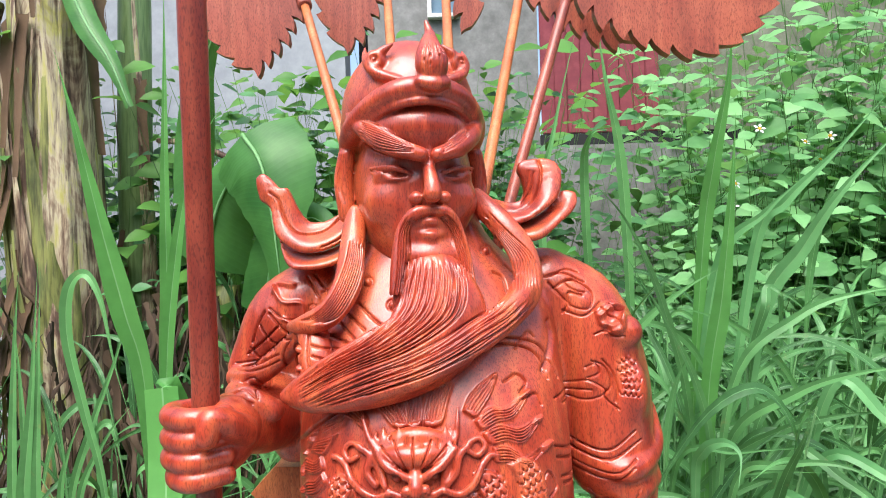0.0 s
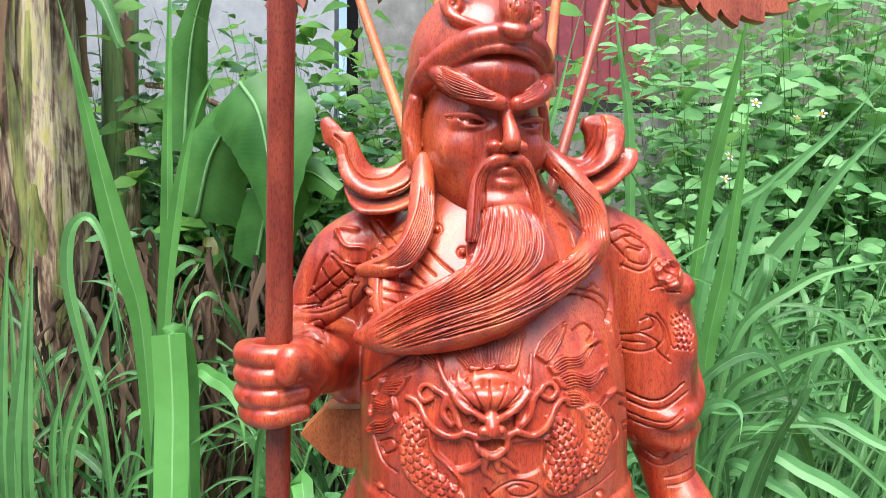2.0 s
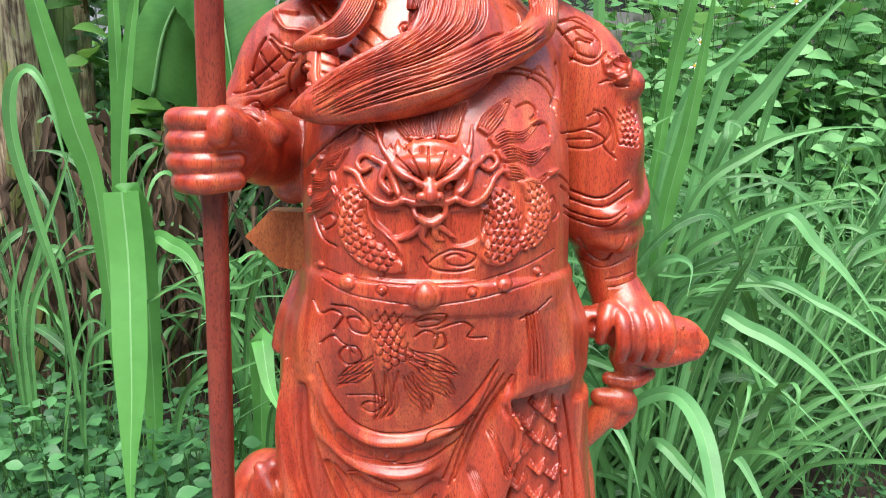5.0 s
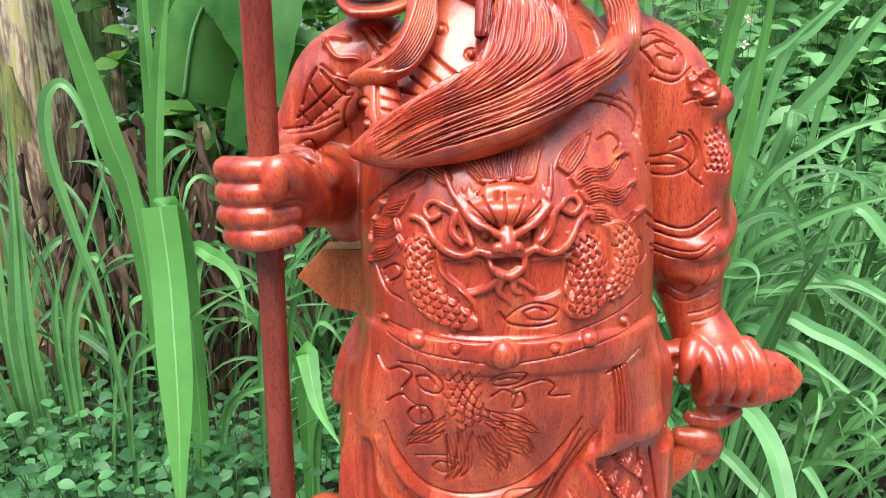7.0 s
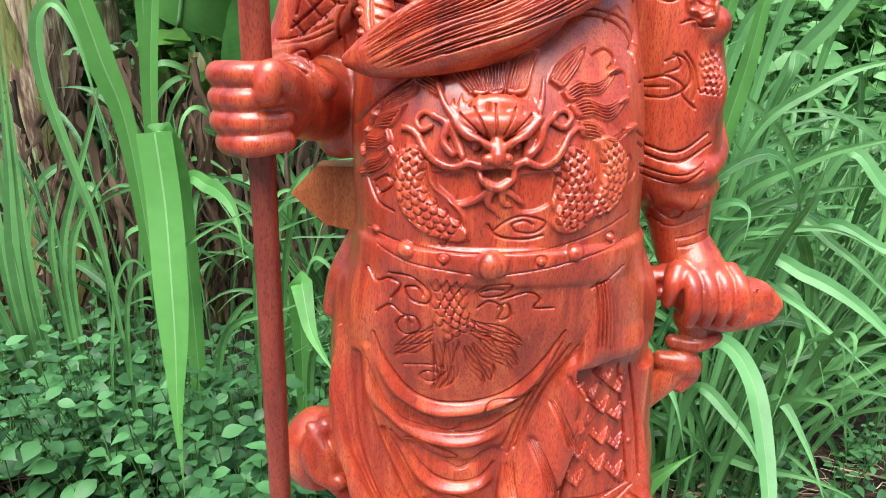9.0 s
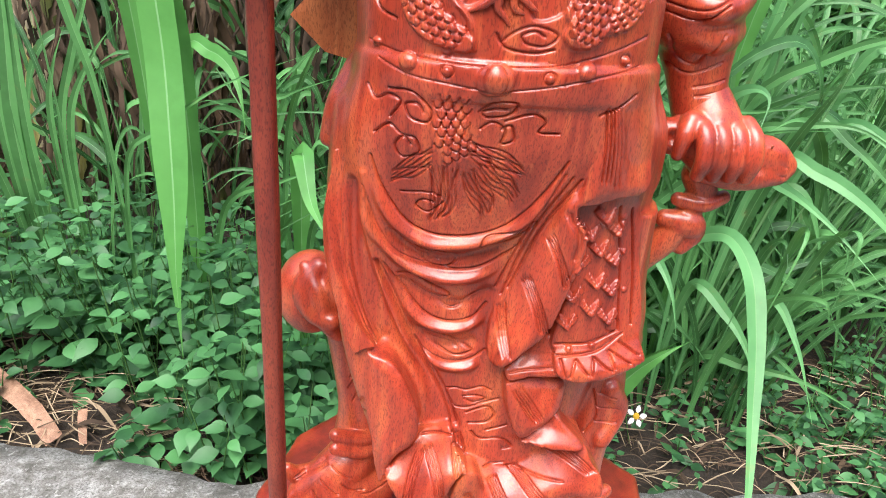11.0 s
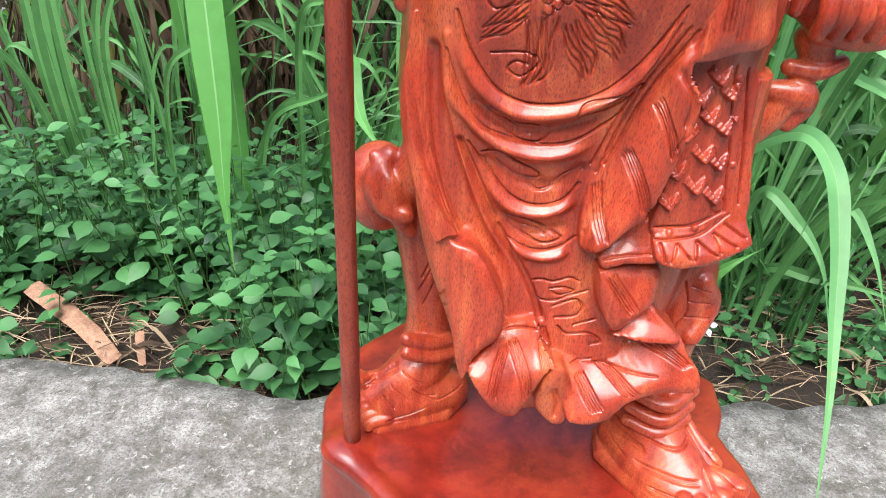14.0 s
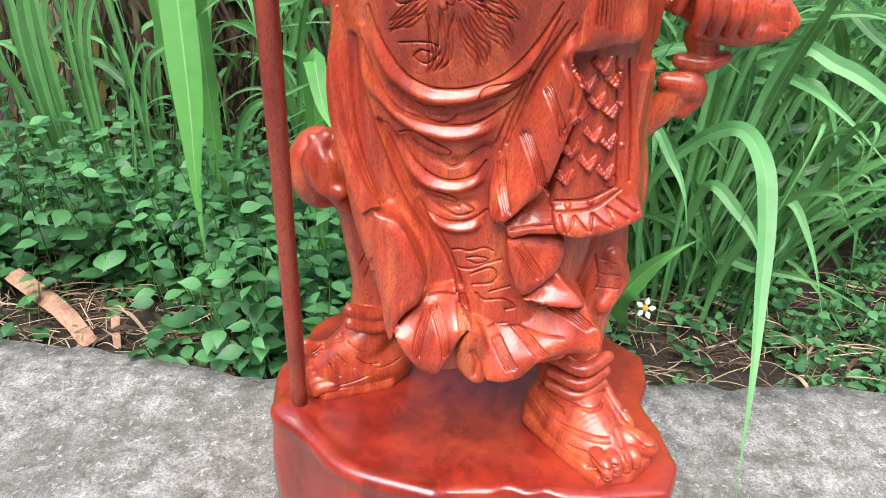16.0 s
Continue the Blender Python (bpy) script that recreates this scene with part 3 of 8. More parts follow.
    b.sheet([(-0.0724, -0.1159, 0.3711), (-0.0642, -0.1039, 0.3825), (-0.0465, -0.0982, 0.4021), (-0.0386, -0.0902, 0.4100), (-0.0239, -0.0927, 0.4152), (-0.0138, -0.0991, 0.4183), (-0.0079, -0.1075, 0.3995), (0.0012, -0.1180, 0.3861), (-0.0077, -0.1240, 0.3784), (-0.0157, -0.1258, 0.3607), (-0.0252, -0.1256, 0.3379), (-0.0324, -0.1233, 0.3301), (-0.0468, -0.1229, 0.3353), (-0.0613, -0.1204, 0.3528)], 0.045, 0.005, bulge=0.003)
    b.sheet([(0.0014, -0.1181, 0.3835), (0.0103, -0.1163, 0.3810), (0.0183, -0.1124, 0.3665), (0.0230, -0.1106, 0.3403), (0.0212, -0.1126, 0.3186), (0.0151, -0.1125, 0.3108), (0.0035, -0.1121, 0.3156), (-0.0091, -0.1138, 0.3353), (-0.0079, -0.1178, 0.3634)], 0.03, 0.005, bulge=0.002)
    b.sheet([(0.06844, -0.122, 0.7337), (0.08022, -0.116, 0.7493), (0.09962, -0.1, 0.7346), (0.1171, -0.09, 0.6988), (0.1245, -0.094, 0.6591), (0.09502, -0.108, 0.6523), (0.06476, -0.118, 0.6485), (0.06651, -0.118, 0.6681), (0.07041, -0.12, 0.6995)], 0.06, bulge=0.003)


# ---------------------------------------------------------------- the carved figure
def carve_body():
    b = Block((-0.225, -0.19, 0.19), (0.235, 0.15, 1.085), 0.0022)
    # trunk: belly, chest, neck
    b.loft([(0.60, -0.09, 0.11, -0.075, 0.08), (0.65, -0.108, 0.128, -0.104, 0.09), (0.70, -0.116, 0.132, -0.124, 0.10), (0.74, -0.112, 0.127, -0.132, 0.10), (0.80, -0.113, 0.124, -0.134, 0.10),
            (0.85, -0.112, 0.122, -0.122, 0.095), (0.90, -0.108, 0.118, -0.098, 0.09), (0.94, -0.105, 0.112, -0.076, 0.085), (0.97, -0.085, 0.092, -0.062, 0.075),
            (1.0, -0.055, 0.062, -0.048, 0.06), (1.03, -0.045, 0.045, -0.035, 0.05)], 0.01)
    # skirt
    b.loft([(0.312, -0.045, 0.085, -0.078, 0.05), (0.34, -0.060, 0.105, -0.090, 0.06), (0.38, -0.072, 0.118, -0.090, 0.08), (0.44, -0.100, 0.14, -0.084, 0.10), (0.52, -0.128, 0.158, -0.084, 0.11),
            (0.58, -0.138, 0.158, -0.092, 0.115), (0.64, -0.137, 0.155, -0.108, 0.115), (0.69, -0.13, 0.146, -0.124, 0.11), (0.735, -0.112, 0.126, -0.128, 0.10)], 0.012, 2.6)
    # belt
    b.loft([(0.722, -0.108, 0.127, -0.130, 0.10), (0.727, -0.115, 0.131, -0.136, 0.105), (0.748, -0.114, 0.130, -0.138, 0.105), (0.753, -0.108, 0.126, -0.13, 0.10)], 0.002)
    # right sleeve, cuffs and forearm
    b.chain([(0.110, 0.012, 0.955, 0.036), (0.143, 0.012, 0.925, 0.044), (0.161, 0.008, 0.87, 0.045), (0.166, 0.006, 0.815, 0.043), (0.170, 0.006, 0.795, 0.042)], 0.008)
    b.chain([(0.14, -0.012, 0.80, 0.010), (0.174, -0.034, 0.792, 0.011), (0.203, -0.006, 0.805, 0.012), (0.206, 0.012, 0.835, 0.009)], 0.004)
    b.chain([(0.15, -0.006, 0.777, 0.012), (0.18, -0.022, 0.77, 0.013), (0.203, 0.0, 0.775, 0.012)], 0.004)
    b.chain([(0.18, 0.018, 0.80, 0.036), (0.182, 0.016, 0.77, 0.034), (0.186, 0.012, 0.745, 0.028), (0.19, 0.008, 0.722, 0.025), (0.197, 0.006, 0.708, 0.027)], 0.004)
    b.ball((0.176, -0.022, 0.912), (0.017, 0.018, 0.016), 0.006)
    b.ball((0.182, -0.016, 0.893), (0.009, 0.014, 0.010), 0.004)
    b.ball((0.180, -0.020, 0.858), (0.017, 0.022, 0.030), 0.006)
    b.chain([(0.120, -0.030, 0.942, 0.003), (0.122, -0.038, 0.918, 0.008), (0.124, -0.034, 0.888, 0.008), (0.126, -0.022, 0.85, 0.005), (0.128, -0.016, 0.81, 0.003)], 0.003, cut=True)
    # left shoulder plate, sleeve and forearm
    b.chain([(-0.10, 0.015, 0.955, 0.036), (-0.13, 0.01, 0.935, 0.036), (-0.155, 0.005, 0.905, 0.024), (-0.168, 0.0, 0.89, 0.016)], 0.006)
    b.chain([(-0.172, -0.018, 0.884, 0.009), (-0.15, -0.04, 0.888, 0.010), (-0.125, -0.045, 0.905, 0.010), (-0.10, -0.06, 0.93, 0.008)], 0.004)
    b.chain([(-0.12, 0.03, 0.90, 0.034), (-0.135, 0.03, 0.865, 0.034), (-0.145, -0.01, 0.848, 0.032), (-0.155, -0.045, 0.85, 0.028), (-0.162, -0.070, 0.85, 0.025)], 0.006)
    b.chain([(-0.118, 0.02, 0.86, 0.03), (-0.125, 0.01, 0.82, 0.022)], 0.008)
    b.chain([(-0.168, -0.035, 0.874, 0.009), (-0.15, -0.062, 0.872, 0.011), (-0.13, -0.06, 0.862, 0.010)], 0.004)
    # lapel strap with rivets
    b.chain([(-0.093, -0.068, 0.925, 0.013), (-0.09, -0.08, 0.90, 0.014), (-0.092, -0.085, 0.882, 0.010)], 0.003, 2.0)
    # side hip cloth and knots
    b.chain([(-0.112, -0.02, 0.725, 0.016), (-0.126, -0.03, 0.70, 0.014), (-0.136, -0.03, 0.672, 0.008)], 0.004, 1.4, axis=0)
    b.chain([(0.12, -0.045, 0.722, 0.016), (0.132, -0.042, 0.69, 0.018), (0.138, -0.04, 0.655, 0.014)], 0.006)
    # drapery bulk: left fall, right fall
    b.chain([(-0.112, -0.045, 0.70, 0.012), (-0.112, -0.060, 0.60, 0.016), (-0.098, -0.068, 0.50, 0.020), (-0.072, -0.076, 0.42, 0.022), (-0.060, -0.074, 0.375, 0.014)], 0.012)
    b.loft([(0.312, -0.050, 0.010, -0.092, -0.05), (0.35, -0.060, 0.012, -0.094, -0.04), (0.40, -0.05, 0.01, -0.088, -0.02)], 0.008, 2.2)
    b.loft([(0.328, 0.010, 0.110, -0.098, -0.05), (0.345, 0.004, 0.120, -0.100, -0.05), (0.37, 0.002, 0.112, -0.094, -0.04), (0.40, 0.0, 0.10, -0.088, -0.03)], 0.006, 2.2)
    # thigh plates over the right leg with a pleated hem
    b.loft([(0.49, 0.065, 0.176, -0.080, 0.06), (0.505, 0.075, 0.172, -0.080, 0.06), (0.56, 0.08, 0.164, -0.078, 0.06), (0.63, 0.09, 0.158, -0.080, 0.06)], 0.003, 2.2)
    b.chain([(0.165, 0.03, 0.56, 0.014), (0.178, 0.02, 0.50, 0.014), (0.182, 0.02, 0.46, 0.012), (0.172, 0.02, 0.435, 0.006)], 0.006)
    # legs, knee guard, shins
    b.ball((-0.158, 0.030, 0.492), (0.036, 0.038, 0.046), 0.004)
    b.chain([(-0.160, 0.0, 0.535, 0.006), (-0.146, -0.012, 0.512, 0.010), (-0.138, -0.014, 0.482, 0.010), (-0.126, -0.010, 0.462, 0.006)], 0.002)
    b.chain([(-0.146, 0.0, 0.535, 0.010), (-0.158, -0.004, 0.512, 0.014), (-0.150, -0.012, 0.490, 0.011), (-0.132, -0.02, 0.485, 0.009)], 0.003)
    b.chain([(-0.118, 0.0, 0.54, 0.018), (-0.135, -0.002, 0.50, 0.016), (-0.132, 0.0, 0.46, 0.008)], 0.004)
    b.chain([(-0.12, 0.03, 0.50, 0.034), (-0.112, 0.04, 0.42, 0.028), (-0.105, 0.05, 0.34, 0.026), (-0.108, 0.05, 0.29, 0.028)], 0.006)
    b.chain([(-0.13, 0.012, 0.318, 0.008), (-0.105, 0.02, 0.308, 0.009), (-0.08, 0.03, 0.306, 0.008)], 0.003)
    b.chain([(-0.13, 0.008, 0.302, 0.008), (-0.105, 0.016, 0.292, 0.009), (-0.08, 0.026, 0.29, 0.008)], 0.003)
    b.chain([(0.13, 0.0, 0.46, 0.042), (0.14, -0.01, 0.40, 0.036), (0.135, -0.02, 0.33, 0.030), (0.135, -0.03, 0.27, 0.030)], 0.006)
    b.chain([(0.15, -0.04, 0.43, 0.010), (0.165, -0.03, 0.40, 0.012), (0.15, -0.045, 0.37, 0.010)], 0.004)
    for z in (0.30, 0.28, 0.262):
        b.chain([(0.105, -0.05, z, 0.007), (0.135, -0.066, z - 0.004, 0.008), (0.165, -0.05, z + 0.004, 0.007)], 0.003)
    lay_sheets(b)
    return b


def carve_left_foot():
    b = Block((-0.20, -0.03, 0.19), (-0.05, 0.10, 0.325), 0.0012)
    b.prism([(-0.190, 0.030), (-0.178, -0.006), (-0.160, -0.016), (-0.08, 0.012), (-0.055, 0.05), (-0.09, 0.095), (-0.17, 0.075)], 0.195, 0.212, 0.002, 0.002)
    b.chain([(-0.103, 0.052, 0.275, 0.030), (-0.118, 0.038, 0.258, 0.031), (-0.142, 0.026, 0.240, 0.028), (-0.164, 0.018, 0.228, 0.022)], 0.008)
    b.chain([(-0.085, 0.045, 0.225, 0.030), (-0.12, 0.028, 0.224, 0.029), (-0.152, 0.014, 0.222, 0.022)], 0.008)
    b.chain([(-0.160, 0.030, 0.246, 0.012), (-0.178, 0.022, 0.250, 0.011), (-0.186, 0.018, 0.262, 0.007)], 0.002)
    for i in range(4):
        b.chain([(-0.158 + 0.002 * i, 0.014 - 0.006 * i, 0.236 - 0.007 * i, 0.0085), (-0.177 + 0.003 * i, 0.008 - 0.006 * i, 0.232 - 0.006 * i, 0.0075), (-0.181 + 0.003 * i, 0.004 - 0.006 * i, 0.224 - 0.005 * i, 0.005)], 0.0012)
    b.chain([(-0.168, -0.008, 0.216, 0.0012), (-0.13, 0.000, 0.218, 0.0012), (-0.085, 0.016, 0.219, 0.0012)], 0.0006, cut=True)
    return b


def carve_right_foot():
    b = Block((0.068, -0.16, 0.19), (0.232, 0.035, 0.305), 0.0012)
    b.prism([(0.080, -0.045), (0.086, -0.008), (0.12, 0.02), (0.174, 0.005), (0.184, -0.025), (0.220, -0.083), (0.214, -0.115), (0.184, -0.142), (0.146, -0.148), (0.114, -0.105)], 0.195, 0.214, 0.002, 0.002)
    b.chain([(0.130, -0.012, 0.258, 0.034), (0.136, -0.034, 0.242, 0.034), (0.147, -0.064, 0.229, 0.033), (0.160, -0.094, 0.219, 0.029), (0.170, -0.112, 0.214, 0.023)], 0.006)
    b.chain([(0.114, -0.026, 0.222, 0.028), (0.128, -0.066, 0.217, 0.029), (0.147, -0.100, 0.213, 0.027), (0.164, -0.120, 0.210, 0.021)], 0.006)
    b.chain([(0.178, -0.098, 0.226, 0.016), (0.195, -0.104, 0.226, 0.015), (0.208, -0.108, 0.223, 0.012)], 0.0015)
    b.ball((0.207, -0.112, 0.233), (0.008, 0.007, 0.003), 0.001)
    for i in range(4):
        x, y = 0.188 - 0.0115 * i, -0.124 - 0.0055 * i
        b.chain([(x - 0.006, y + 0.016, 0.226, 0.0085), (x, y, 0.225, 0.0080), (x + 0.002, y - 0.006, 0.217, 0.006)], 0.001)
    b.chain([(0.166, -0.040, 0.262, 0.006), (0.176, -0.064, 0.250, 0.007), (0.188, -0.088, 0.238, 0.009)], 0.0015, 1.5)
    b.ball((0.186, -0.080, 0.2495), 0.0035, 0.0005)
    b.chain([(0.084, -0.050, 0.218, 0.0013), (0.116, -0.112, 0.218, 0.0013), (0.148, -0.150, 0.217, 0.0013), (0.188, -0.142, 0.217, 0.0013)], 0.0006, cut=True)
    return b


def carve_base():
    b = Block((-0.285, -0.225, -0.01), (0.325, 0.27, 0.25), 0.004)
    b.prism([(-0.226, -0.03), (-0.228, 0.05), (-0.20, 0.155), (-0.142, 0.222), (0.0, 0.24), (0.14, 0.225), (0.222, 0.155), (0.268, 0.092), (0.254, 0.035),
             (0.236, -0.005), (0.248, -0.05), (0.246, -0.11), (0.222, -0.155), (0.15, -0.165), (0.06, -0.158), (-0.03, -0.162), (-0.12, -0.13), (-0.175, -0.075)], 0.0, 0.2, 0.012, 0.006, 0.003)
    b.chain([(-0.205, -0.04, 0.197, 0.012), (-0.165, -0.08, 0.194, 0.012), (-0.12, -0.125, 0.192, 0.012), (-0.03, -0.155, 0.192, 0.010)], 0.01)
    b.ball((-0.195, -0.035, 0.20), (0.028, 0.026, 0.014), 0.012)
    b.ball((0.02, -0.03, 0.232), (0.16, 0.10, 0.040), 0.02, cut=True)
    b.ball((0.05, -0.172, 0.20), (0.018, 0.02, 0.02), 0.006, cut=True)
    b.ball((0.09, -0.176, 0.19), (0.016, 0.02, 0.03), 0.006, cut=True)
    for x, y, r in ((-0.25, -0.03, 0.03), (-0.2, -0.14, 0.035), (-0.08, -0.19, 0.03), (0.18, -0.2, 0.03), (0.30, 0.0, 0.03), (-0.255, 0.12, 0.03)):
        b.chain([(x, y, 0.0, r), (x * 0.98, y * 0.98, 0.1, r * 0.6), (x * 0.97, y * 0.97, 0.16, r * 0.3)], 0.015, cut=True)
    return b


def carve_head():
    b = Block((-0.10, -0.125, 0.955), (0.085, 0.085, 1.20), 0.00135, 12, (-0.010, -0.01))
    c = -0.010
    # skull, jaw, cap, nape
    b.ball((c, -0.012, 1.05), (0.053, 0.066, 0.076), 0.004)
    b.ball((c, -0.034, 1.012), (0.038, 0.044, 0.040), 0.012)
    b.ball((c, 0.002, 1.117), (0.061, 0.070, 0.0665), 0.004)
    b.loft([(0.99, c - 0.048, c + 0.048, 0.0, 0.07), (1.03, c - 0.058, c + 0.058, 0.005, 0.07), (1.08, c - 0.060, c + 0.060, -0.01, 0.072), (1.11, c - 0.060, c + 0.060, -0.04, 0.072)], 0.006)
    # bald forehead
    b.ball((c, -0.046, 1.092), (0.043, 0.037, 0.027), 0.008)
    # rolled brim with a thin lower edge
    b.chain([(c - 0.058, 0.012, 1.076, 0.006), (c - 0.054, -0.032, 1.098, 0.010), (c - 0.031, -0.067, 1.116, 0.0105), (c, -0.078, 1.121, 0.0108),
             (c + 0.031, -0.067, 1.116, 0.0105), (c + 0.054, -0.032, 1.098, 0.010), (c + 0.058, 0.012, 1.076, 0.006)], 0.004)
    b.chain([(c - 0.056, -0.030, 1.090, 0.0032), (c - 0.032, -0.070, 1.1055, 0.0036), (c, -0.0835, 1.1105, 0.004), (c + 0.032, -0.070, 1.1055, 0.0036), (c + 0.056, -0.030, 1.090, 0.0032)], 0.0015)
    # flame jewel and its seat
    b.chain([(c + 0.004, -0.086, 1.130, 0.010), (c + 0.004, -0.085, 1.140, 0.0135), (c + 0.004, -0.078, 1.154, 0.0095), (c + 0.006, -0.071, 1.168, 0.0045), (c + 0.004, -0.067, 1.180, 0.0018)], 0.002)
    b.chain([(c - 0.006, -0.088, 1.124, 0.005), (c + 0.004, -0.092, 1.121, 0.006), (c + 0.014, -0.088, 1.124, 0.005)], 0.002)
    for i in range(-3, 4):
        b.chain([(c + 0.004 + i * 0.0042, -0.100 + abs(i) * 0.0024, 1.130, 0.0008), (c + 0.004 + i * 0.0036, -0.097 + abs(i) * 0.002, 1.146, 0.0009), (c + 0.005 + i * 0.0012, -0.081, 1.166, 0.0007)], 0.001, cut=True)
    for m in (-1, 1):
        # flat scroll on the cap: a curl with a pierced eye and a pointed wing
        b.chain([(c + m * 0.018, -0.062, 1.132, 0.003), (c + m * 0.030, -0.058, 1.136, 0.0045), (c + m * 0.040, -0.050, 1.144, 0.0045), (c + m * 0.044, -0.042, 1.156, 0.003), (c + m * 0.043, -0.036, 1.166, 0.0012)], 0.003)
        b.ball((c + m * 0.036, -0.047, 1.152), (0.0095, 0.008, 0.0095), 0.003)
        b.ball((c + m * 0.038, -0.0545, 1.152), (0.004, 0.003, 0.004), 0.001, cut=True)
        b.ball((c + m * 0.038, -0.052, 1.152), 0.0018, 0.0005)
        b.chain([(c + m * 0.030, -0.050, 1.160, 0.004), (c + m * 0.022, -0.050, 1.166, 0.0015)], 0.003)
        # ears
        b.chain([(c + m * 0.059, -0.014, 1.078, 0.0075), (c + m * 0.062, -0.012, 1.055, 0.0085), (c + m * 0.060, -0.016, 1.025, 0.0075)], 0.001, 1.0)
        b.chain([(c + m * 0.064, -0.022, 1.074, 0.0022), (c + m * 0.067, -0.020, 1.052, 0.003), (c + m * 0.064, -0.023, 1.036, 0.0018)], 0.001, cut=True)
        b.chain([(c + m * 0.055, -0.024, 1.082, 0.0016), (c + m * 0.056, -0.024, 1.05, 0.0018), (c + m * 0.054, -0.026, 1.018, 0.0016)], 0.001, cut=True)
        # heavy brow that sweeps up to the temple
        b.chain([(c + m * 0.007, -0.086, 1.0665, 0.0062), (c + m * 0.022, -0.081, 1.0715, 0.0082), (c + m * 0.040, -0.064, 1.0850, 0.0088), (c + m * 0.052, -0.042, 1.1000, 0.0065), (c + m * 0.058, -0.028, 1.110, 0.003)], 0.002)
        # eye: hollow, slit, lids
        b.ball((c + m * 0.027, -0.080, 1.0555), (0.016, 0.010, 0.0075), 0.006, cut=True)
        b.ball((c + m * 0.027, -0.0585, 1.0540), (0.014, 0.0118, 0.0075), 0.001)
        b.chain([(c + m * 0.012, -0.0735, 1.0525, 0.0014), (c + m * 0.027, -0.0728, 1.0578, 0.0024), (c + m * 0.044, -0.056, 1.0600, 0.0015)], 0.0012)
        b.chain([(c + m * 0.012, -0.0735, 1.0505, 0.0013), (c + m * 0.027, -0.0715, 1.0490, 0.0018), (c + m * 0.043, -0.056, 1.0565, 0.0013)], 0.0012)
        b.chain([(c + m * 0.015, -0.0722, 1.0525, 0.0007), (c + m * 0.028, -0.0720, 1.0535, 0.0012), (c + m * 0.041, -0.058, 1.0580, 0.0007)], 0.0006, cut=True)
        # cheek, nostril wing, fold beside the nose
        b.ball((c + m * 0.030, -0.050, 1.032), (0.018, 0.018, 0.018), 0.012)
        b.ball((c + m * 0.0115, -0.084, 1.0320), (0.0062, 0.0075, 0.0058), 0.0025)
        b.chain([(c + m * 0.019, -0.083, 1.036, 0.0012), (c + m * 0.024, -0.078, 1.027, 0.0014), (c + m * 0.030, -0.07, 1.012, 0.0012)], 0.005, cut=True)
        # moustache
        b.chain([(c + m * 0.003, -0.088, 1.0220, 0.0042), (c + m * 0.013, -0.087, 1.0195, 0.0052), (c + m * 0.0215, -0.082, 1.008, 0.0055), (c + m * 0.0265, -0.084, 0.988, 0.0058), (c + m * 0.030, -0.090, 0.958, 0.0058)], 0.002, 1.1)
    # nose: straight wedge; frown; lips; chin with the beard's root
    b.chain([(c, -0.076, 1.066, 0.0045), (c, -0.084, 1.055, 0.0050), (c, -0.0925, 1.042, 0.0064), (c, -0.0945, 1.0345, 0.0074)], 0.004)
    b.chain([(c, -0.0935, 1.073, 0.0012), (c, -0.092, 1.063, 0.0012)], 0.002, cut=True)
    b.ball((c, -0.070, 1.005), (0.022, 0.017, 0.018), 0.006)
    b.chain([(c - 0.013, -0.080, 1.0100, 0.0024), (c, -0.0870, 1.0130, 0.0036), (c + 0.013, -0.080, 1.0100, 0.0024)], 0.002)
    b.chain([(c - 0.010, -0.082, 1.0035, 0.0026), (c, -0.0870, 1.0020, 0.0042), (c + 0.010, -0.082, 1.0035, 0.0026)], 0.002)
    b.chain([(c - 0.014, -0.086, 1.0070, 0.0007), (c, -0.0925, 1.0076, 0.0009), (c + 0.014, -0.086, 1.0070, 0.0007)], 0.001, cut=True)
    b.ball((c + 0.002, -0.070, 0.984), (0.027, 0.022, 0.018), 0.006)
    return b


def carve_beard():
    b = Block((-0.125, -0.165, 0.85), (0.115, -0.005, 1.045), 0.0016)
    # falling beard, swept to the left below the chest
    b.chain([(0.002, -0.076, 0.972, 0.022), (0.007, -0.084, 0.954, 0.033), (0.010, -0.093, 0.932, 0.038), (-0.006, -0.106, 0.914, 0.033), (-0.035, -0.114, 0.902, 0.029),
             (-0.065, -0.112, 0.892, 0.023), (-0.090, -0.104, 0.884, 0.016), (-0.110, -0.096, 0.880, 0.006)], 0.008, 1.7)
    b.chain([(0.080, -0.074, 0.958, 0.010), (0.070, -0.088, 0.943, 0.011), (0.046, -0.106, 0.926, 0.0115), (0.018, -0.119, 0.911, 0.012), (-0.012, -0.124, 0.897, 0.012), (-0.05, -0.118, 0.887, 0.011), (-0.09, -0.107, 0.877, 0.006)], 0.004, 1.3)
    # hair locks from behind the ears
    b.chain([(0.046, -0.03, 1.035, 0.010), (0.065, -0.05, 1.012, 0.011), (0.082, -0.06, 0.985, 0.012), (0.084, -0.07, 0.955, 0.012), (0.066, -0.085, 0.935, 0.011), (0.042, -0.105, 0.92, 0.010)], 0.003, 1.4)
    b.chain([(-0.060, -0.03, 1.025, 0.009), (-0.061, -0.052, 0.995, 0.011), (-0.064, -0.068, 0.965, 0.012), (-0.077, -0.078, 0.943, 0.011), (-0.096, -0.074, 0.934, 0.009), (-0.112, -0.060, 0.931, 0.005)], 0.003, 1.4)
    return b


